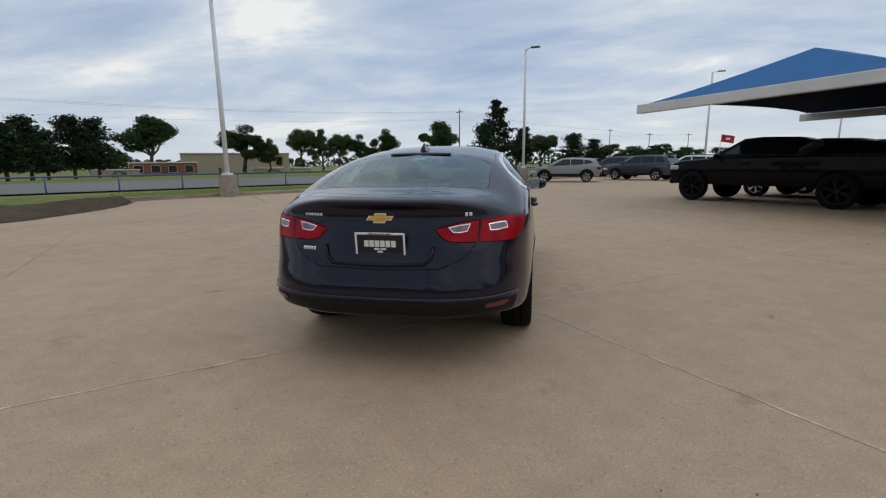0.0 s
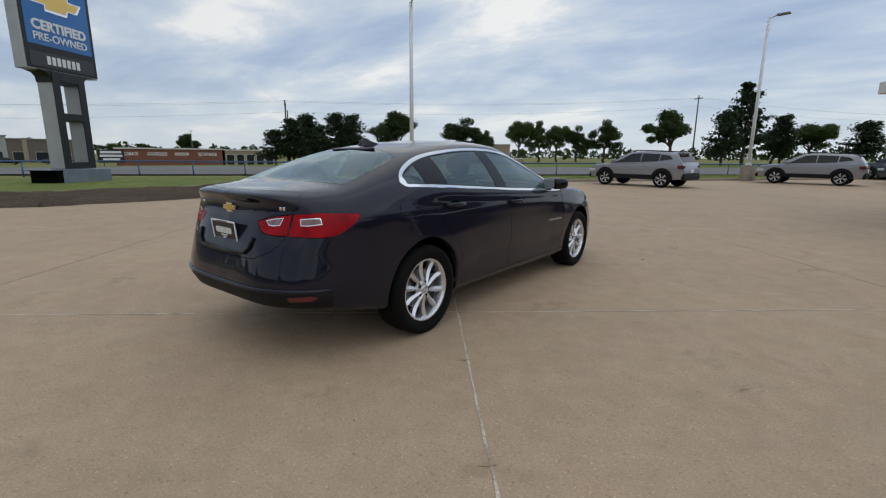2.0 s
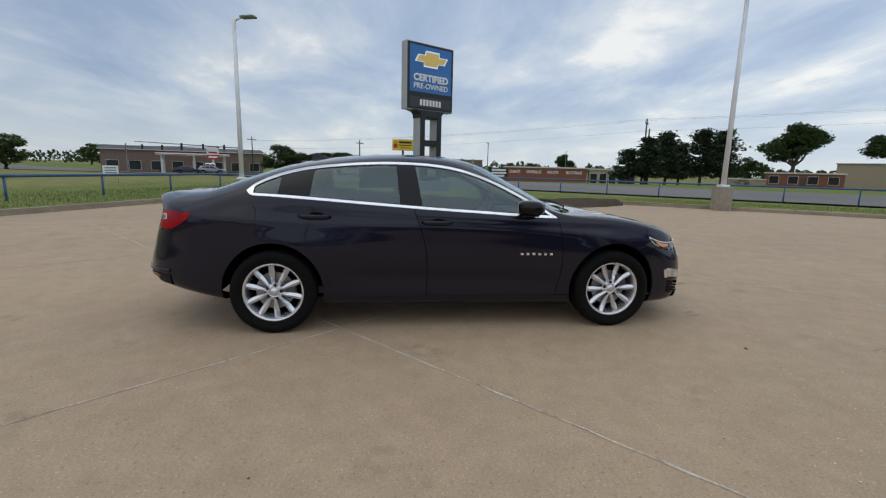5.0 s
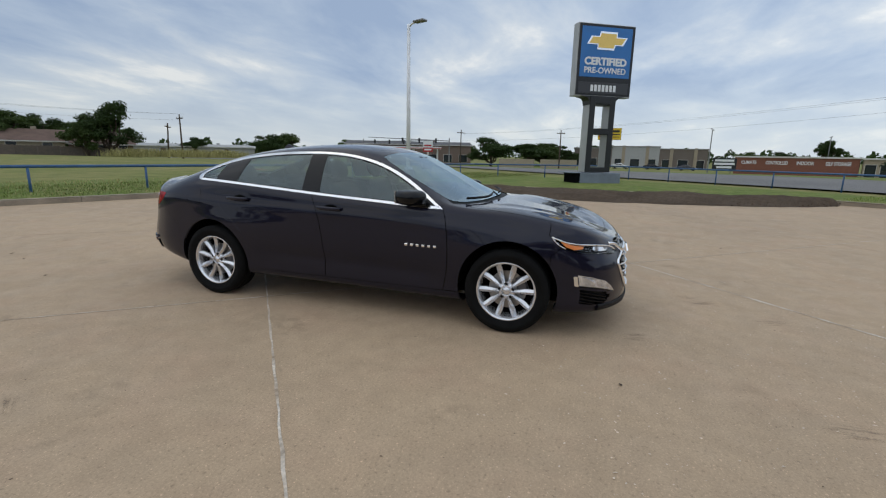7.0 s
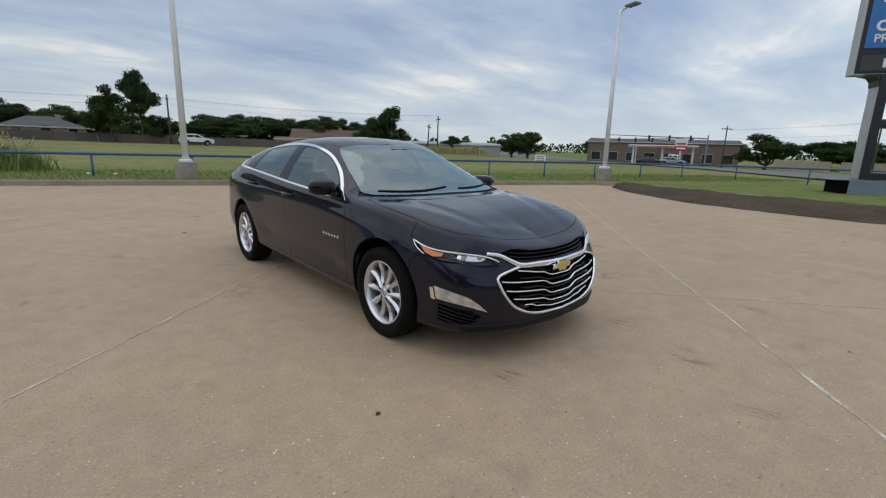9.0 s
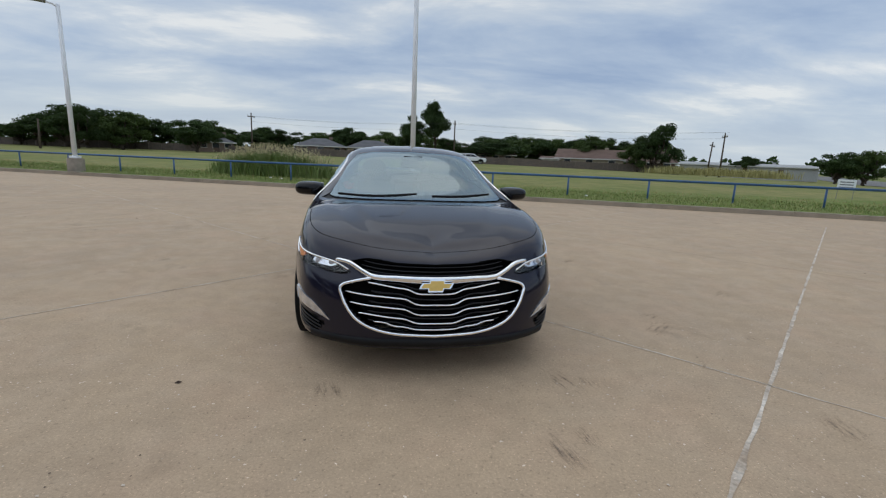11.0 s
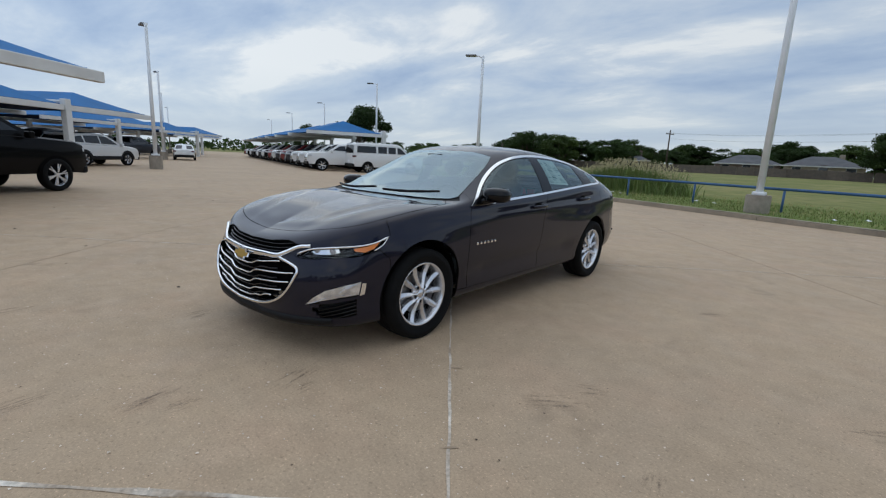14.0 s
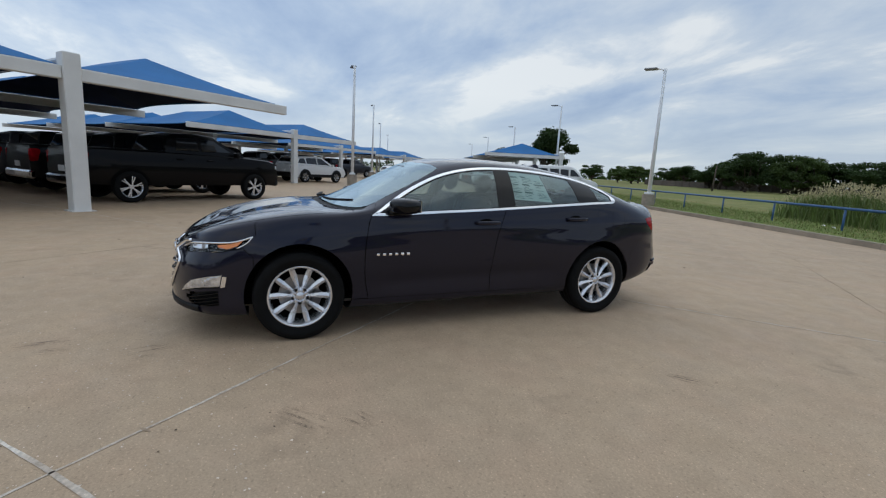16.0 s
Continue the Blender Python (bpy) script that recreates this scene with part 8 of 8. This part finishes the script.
def wire_run(pts, sag, n_=14):
    c = bpy.data.curves.new("wire", 'CURVE'); c.dimensions = '3D'; c.bevel_depth = .009; sp = c.splines.new('POLY'); L_ = []
    for p, q in zip(pts, pts[1:]):
        for i in range(n_):
            u = i / n_; v = Vector(p).lerp(Vector(q), u); v.z -= sag * 4 * u * (1 - u); L_.append(v)
    L_.append(Vector(pts[-1])); sp.points.add(len(L_) - 1)
    for a, v in zip(sp.points, L_): a.co = (*v, 1)
    t = new("wire", c); me = bpy.data.meshes.new_from_object(t.evaluated_get(bpy.context.evaluated_depsgraph_get())); bpy.data.objects.remove(t); me.materials.clear(); me.materials.append(M_WIRE)
    tagged(new("power_line", me), "thin black overhead power line", "wire", "power lines")
for e, dz in ((-.9, 0), (.9, 0), (0, -1.6)):
    w_ = [(-102.2 + e * RN.x, -29 + e * RN.y, 6.4 + dz), (-60.6 + e * RN.x, 38.1 + e * RN.y, 9.2 + dz), (-16.2 + e * RN.x, 105.6 + e * RN.y, 13.4 + dz), (28 + e, 170, 12.4 + dz), (60 + e, 190, 11.5 + dz)]
    wire_run(w_, .9)
    wire_run([(-55.9, -63.9 + e, 7.2 + dz * .6), (-14.0, -79.4 + e, 7.6 + dz * .6), (23.1, -87 + e, 7.6 + dz * .6)], .6)
for x, y, h in ((-90, 21, 7.5), (-127, 53, 8.3)):
    r_ = empty("street_lamp", at(x, y, .3, 1, gz(x, y)), "twin-armed grey street lamp by the highway", "street lamp", "street lamps"); bm = bmesh.new(); tube(bm, (0, 0, -.2), (0, 0, h), .12, .07, seg=10); part("pole", bm, M_LAMPGREY, r_)
    for s in (1, -1):
        bm = bmesh.new(); tube(bm, (0, 0, h - .1), (s * 1.4, 0, h + .15), .04, seg=8); a_ = part("arm", bm, M_LAMPGREY, r_); bm = bmesh.new(); box(bm, s * 1.7 - .35, s * 1.7 + .35, -.14, .14, h + .08, h + .22, .04); part("lamp_head", bm, M_LAMPGREY, a_)
# ---- vehicles far off ----
def far_car(kind, spec, x, y, hx, hy, paint, label): vehicle(kind, label, at(x, y, hx, hy, gz(x, y) - .06), paint=paint, group="distant cars", **spec)
far_car("suv", SUV, -16.7, -75.5, -1, .2, M_WHITECAR, "white SUV on the street by the wooden fence")
far_car("sedan_car", SEDAN, -83.6, -35.2, -.3, 1, M_GREYCAR, "grey sedan parked by the filling station")
far_car("suv", SUV, -84.8, -31.6, -.3, 1, M_SILVER, "silver SUV parked by the filling station")
far_car("passenger_van", VAN, -89.3, -33.4, .95, .3, M_WHITECAR, "white van on the road")
for x, y, pt, nm in ((-138, -50, M_WHITECAR, "white"), (-142, -58, M_REDCAR, "red"), (-132, -70, M_GREYCAR, "grey"), (-128, 8, M_WHITECAR, "white"), (-129, 16, M_BLACKCAR, "black"), (-128, 24, M_GREYCAR, "grey")): far_car("sedan_car", SEDAN, x, y, .3, 1, pt, nm + " car parked far across the highway")
# ---- weeds and grass ----
grng = np.random.default_rng(9)
def blades(name, P, H, W_, lean, material, parent=None):
    k = len(P); a = grng.uniform(0, 2 * np.pi, k); d = np.stack([np.cos(a), np.sin(a), np.zeros(k)], 1); t = np.stack([-d[:, 1], d[:, 0], np.zeros(k)], 1); up = np.array([0, 0, 1.0]); ln = lean * grng.uniform(.2, 1, k)[:, None] * H[:, None]
    m_ = P + up * (H * .6)[:, None] + d * ln * .4; e = P + up * H[:, None] * .97 + d * ln; w = W_[:, None]
    V = np.stack([P - t * w, P + t * w, m_ + t * w * .7, m_ - t * w * .7, e], 1).reshape(-1, 3); F = []
    for i in range(k): F += [(5 * i, 5 * i + 1, 5 * i + 2, 5 * i + 3), (5 * i + 3, 5 * i + 2, 5 * i + 4)]
    me = bpy.data.meshes.new(name); me.from_pydata(V.tolist(), [], F); me.materials.append(material); o = new(name, me)
    if parent: o.parent = parent
    return o
def on_strip(k, x0, x1, d0, d1, zz=.11):
    x = grng.uniform(x0, x1, k); y = -12.2 - .375 * x - grng.uniform(d0, d1, k) * 1.07; return np.stack([x, y, np.full(k, zz)], 1)
def near_rail(k, s0, s1, d0, d1, zz=.10):
    s = grng.uniform(s0, s1, k)[:, None]; d = grng.uniform(d0, d1, k)[:, None]; p = np.array(NW0)[None] + np.array((NW1 - NW0).normalized())[None] * s; nn = (NW1 - NW0).normalized(); return np.concatenate([p + np.array((-nn.y, nn.x))[None] * d, np.full((k, 1), zz)], 1)
k = 42000; tagged(blades("lawn_blades", on_strip(k, -30, 34, .35, 5.5), grng.uniform(.03, .10, k), grng.uniform(.006, .013, k), .8, M_BLADE), "short green grass blades along the kerb", "grass", kind="stuff")
k = 16000; tagged(blades("dry_blades", on_strip(k, -30, 34, .3, 8), grng.uniform(.04, .11, k), grng.uniform(.005, .010, k), .9, M_DRYBLADE), "dry straw among the grass", "grass", kind="stuff")
k = 12000; tagged(blades("verge_blades", near_rail(k, 0, 40, .6, 4), grng.uniform(.05, .11, k), grng.uniform(.007, .014, k), .6, M_BLADE), "short green grass blades beside the rail", "grass", kind="stuff")
wd = empty("tall_weeds", pose(0, 0, 0), "tall green weeds with tan seed heads behind the rail", "weeds", kind="stuff")
k = 9000; u = grng.uniform(0, 1, k); P = np.stack([8.4 - 5.6 * u, -21.6 + 2.5 * u, np.full(k, -.03)], 1) + np.stack([grng.normal(0, .35, k), grng.normal(0, .6, k), np.zeros(k)], 1); dome = (.6 + .85 * np.sin(np.pi * np.clip(u, .03, .97)) ** .5)
blades("leaves", P, dome * grng.uniform(.35, 1.08, k), grng.uniform(.010, .026, k), .75, M_WEED, wd)
s = grng.random(k) < .09; P2 = P[s]; H2_ = dome[s] * grng.uniform(.9, 1.25, s.sum()); Cc = np.repeat(P2, 3, 0); Cc[:, 2] += np.repeat(H2_, 3) - np.tile([0, .05, .1], len(P2)); Cc += grng.normal(0, .02, Cc.shape)
o = new("seed_heads", quads_mesh("seed_heads", Cc, grng.normal(size=Cc.shape) * [1, 1, .2], np.full(len(Cc), .045), grng, M_SEED)); o.parent = wd
blades("stems", P2, H2_, np.full(len(P2), .004), .05, M_DRYBLADE, wd)

k = 5200; u = grng.uniform(0, 1, k); P = np.stack([-45 - 12.5 * u, -64.2 + 9.5 * u, np.full(k, .3)], 1) + np.stack([grng.normal(0, 1.1, k), grng.normal(0, 1.6, k), np.zeros(k)], 1); dome = .7 + .75 * np.abs(np.sin(u * 9.0)) ** .7
tagged(blades("tall_grass", P, dome * grng.uniform(.5, 1.1, k), grng.uniform(.02, .05, k), .6, mat("straw_grass", (0.30, 0.27, 0.10), .85, random_var=.5)), "tall yellowing grass by the end of the fence", "grass", kind="stuff")

# ---- small things on the lawn ----
lb_ = empty("lawn_sign", at(-24.5, -16.2, .76, .65, .08) @ pose(0, 0, 0, 0, 0, 180), "small white lawn sign on two thin posts", "sign")
bm = bmesh.new(); box(bm, -.38, .38, -.015, .015, .42, .98, .005); part("board", bm, M_WHITEINK, lb_)
for z_ in (.82, .68, .54):
    bm = bmesh.new(); box(bm, -.28, .28, -.02, -.014, z_, z_ + .06); part("writing_bar", bm, M_LAMPGREY, lb_)
for sx in (-.33, .33):
    bm = bmesh.new(); tube(bm, (sx, 0, -.1), (sx, 0, .98), .012, seg=8); part("post", bm, M_LAMPGREY, lb_)
litr = random.Random(17)
for i in range(7):
    x_ = litr.uniform(-14, 6); bm = bmesh.new(); k_ = 7; c_ = bm.verts.new((0, 0, .05)); rg_ = [bm.verts.new((litr.uniform(.05, .11) * math.cos(6.283 * j / k_), litr.uniform(.04, .09) * math.sin(6.283 * j / k_), litr.uniform(0, .04))) for j in range(k_)]
    for j in range(k_): bm.faces.new((c_, rg_[j], rg_[(j + 1) % k_]))
    o = mesh_ob("paper_litter", bm, M_WHITEINK); o.matrix_basis = pose(x_, s_kerb(x_) - litr.uniform(.6, 3.5), .13, 0, 0, litr.uniform(0, 360)); tagged(o, "crumpled scrap of white paper on the grass", "litter", "litter on the lawn")

# grit and bare aggregate on the worn slabs
M_GRIT = mat("pale_grit", (0.62, 0.53, 0.43), 0.85, random_var=0.5)
k = 8200; P = np.stack([grng.uniform(-8, 5, k), grng.uniform(1.5, 9, k), np.full(k, .0035)], 1); P2 = np.stack([grng.uniform(-8, 8, 900), grng.uniform(-9, 9, 900), np.full(900, .0035)], 1); P = np.concatenate([P, P2])
P = P[~((abs(P[:, 0]) < .95) & (abs(P[:, 1]) < 2.4))]; nn_ = np.tile([0, 0, 1.0], (len(P), 1)) + grng.normal(0, .03, (len(P), 3))
tagged(new("concrete_grit", quads_mesh("concrete_grit", P, nn_, .003 + .009 * grng.random(len(P)) ** 2.2, grng, M_GRIT)), "pale grit and bare aggregate on worn concrete", "grit", kind="stuff")

k = 2600; P = np.stack([grng.uniform(-9, 9, k), grng.uniform(-9, 9, k), np.full(k, .0035)], 1); P = P[~((abs(P[:, 0]) < .95) & (abs(P[:, 1]) < 2.4))]
tagged(new("dark_specks", quads_mesh("dark_specks", P, np.tile([0, 0, 1.0], (len(P), 1)), .003 + .008 * grng.random(len(P)) ** 3, grng, mat("dark_speck", (.14, .095, .065), .95, random_var=.5))), "dark specks of dirt on the concrete", "grit", kind="stuff")

# soft rubber scuffs and smudges
def scuff_mat():
    m = bpy.data.materials.new("rubber_scuff"); m.use_nodes = True; nt = m.node_tree; n = nt.nodes; L = nt.links.new; b = n["Principled BSDF"]
    b.inputs["Base Color"].default_value = (.20, .155, .12, 1); b.inputs["Roughness"].default_value = .9; b.inputs["Specular IOR Level"].default_value = .2
    uv = n.new("ShaderNodeTexCoord"); sub = n.new("ShaderNodeVectorMath"); sub.operation = 'SUBTRACT'; sub.inputs[1].default_value = (.5, .5, 0); ln = n.new("ShaderNodeVectorMath"); ln.operation = 'LENGTH'; L(uv.outputs["UV"], sub.inputs[0]); L(sub.outputs[0], ln.inputs[0])
    fall = n.new("ShaderNodeMapRange"); fall.interpolation_type = 'SMOOTHSTEP'; fall.inputs[1].default_value = .12; fall.inputs[2].default_value = .5; fall.inputs[3].default_value = 1; fall.inputs[4].default_value = 0; L(ln.outputs["Value"], fall.inputs[0])
    g = n.new("ShaderNodeNewGeometry"); mp = n.new("ShaderNodeMapping"); mp.inputs["Scale"].default_value = (2.2, 9, 1); L(uv.outputs["UV"], mp.inputs[0]); ad = n.new("ShaderNodeVectorMath"); ad.operation = 'MULTIPLY_ADD'; ad.inputs[1].default_value = (1, 1, 1); L(mp.outputs[0], ad.inputs[0]); L(g.outputs["Random Per Island"], ad.inputs[2])
    off = n.new("ShaderNodeMath"); off.operation = 'MULTIPLY'; off.inputs[1].default_value = 40; L(g.outputs["Random Per Island"], off.inputs[0]); L(off.outputs[0], ad.inputs[2])
    z1 = n.new("ShaderNodeTexNoise"); z1.inputs["Scale"].default_value = 1.0; z1.inputs["Detail"].default_value = 3; L(ad.outputs[0], z1.inputs["Vector"]); r1 = n.new("ShaderNodeMapRange"); r1.inputs[1].default_value = .47; r1.inputs[2].default_value = .66; L(z1.outputs[0], r1.inputs[0])
    z2 = n.new("ShaderNodeTexNoise"); z2.inputs["Scale"].default_value = 60; z2.inputs["Detail"].default_value = 4; L(g.outputs["Position"], z2.inputs["Vector"]); r2 = n.new("ShaderNodeMapRange"); r2.inputs[1].default_value = .35; r2.inputs[2].default_value = .6; r2.inputs[3].default_value = .25; L(z2.outputs[0], r2.inputs[0])
    a = n.new("ShaderNodeMath"); a.operation = 'MULTIPLY'; L(fall.outputs[0], a.inputs[0]); L(r1.outputs[0], a.inputs[1]); c = n.new("ShaderNodeMath"); c.operation = 'MULTIPLY'; L(a.outputs[0], c.inputs[0]); L(r2.outputs[0], c.inputs[1]); e = n.new("ShaderNodeMath"); e.operation = 'MULTIPLY'; e.inputs[1].default_value = .62; L(c.outputs[0], e.inputs[0])
    tr = n.new("ShaderNodeBsdfTransparent"); mx = n.new("ShaderNodeMixShader"); L(e.outputs[0], mx.inputs[0]); L(tr.outputs[0], mx.inputs[1]); L(b.outputs[0], mx.inputs[2]); L(mx.outputs[0], n["Material Output"].inputs[0])
    return m
def scuff_marks(rows):
    """Flat smudges: centre, direction in degrees, length and width."""
    V, F = [], []
    for x, y, a, L_, W in rows:
        d = Vector((math.cos(radians(a)), math.sin(radians(a)))) * L_ / 2; t = Vector((-d.y, d.x)).normalized() * W / 2; c = Vector((x, y)); k = len(V)
        V += [(*(c - d - t), .0042), (*(c + d - t), .0042), (*(c + d + t), .0042), (*(c - d + t), .0042)]; F.append((k, k + 1, k + 2, k + 3))
    me = bpy.data.meshes.new("concrete_scuffs"); me.from_pydata(V, [], F); lay = me.uv_layers.new(name="uv")
    for i, lp in enumerate(lay.data): lp.uv = ((0, 0), (1, 0), (1, 1), (0, 1))[i % 4]
    me.materials.append(scuff_mat()); o = tagged(new("concrete_scuffs", me), "grey rubber scuffs and smudges on the concrete", "scuff", kind="stuff"); o.visible_shadow = False
scuff_marks(((-.52, 3.07, 102, .42, .24), (-.70, 2.97, 95, .26, .14), (-.82, 2.40, 106, .40, .20), (-.97, 2.42, 95, .26, .12), (-2.03, 1.53, 218, .42, .24), (-2.12, 1.26, 212, .28, .18), (-2.32, -.98, 217, .36, .14), (-2.67, 1.82, 100, .22, .14), (-2.12, 3.02, 75, .34, .24), (-.15, 3.55, 100, .4, .2),
    (.62, 2.42, 100, .34, .2), (3.2, 3.0, 60, .5, .2), (1.6, 3.4, 95, .4, .22), (-3.4, .6, 210, .4, .2), (2.9, -.9, 60, .3, .16)))
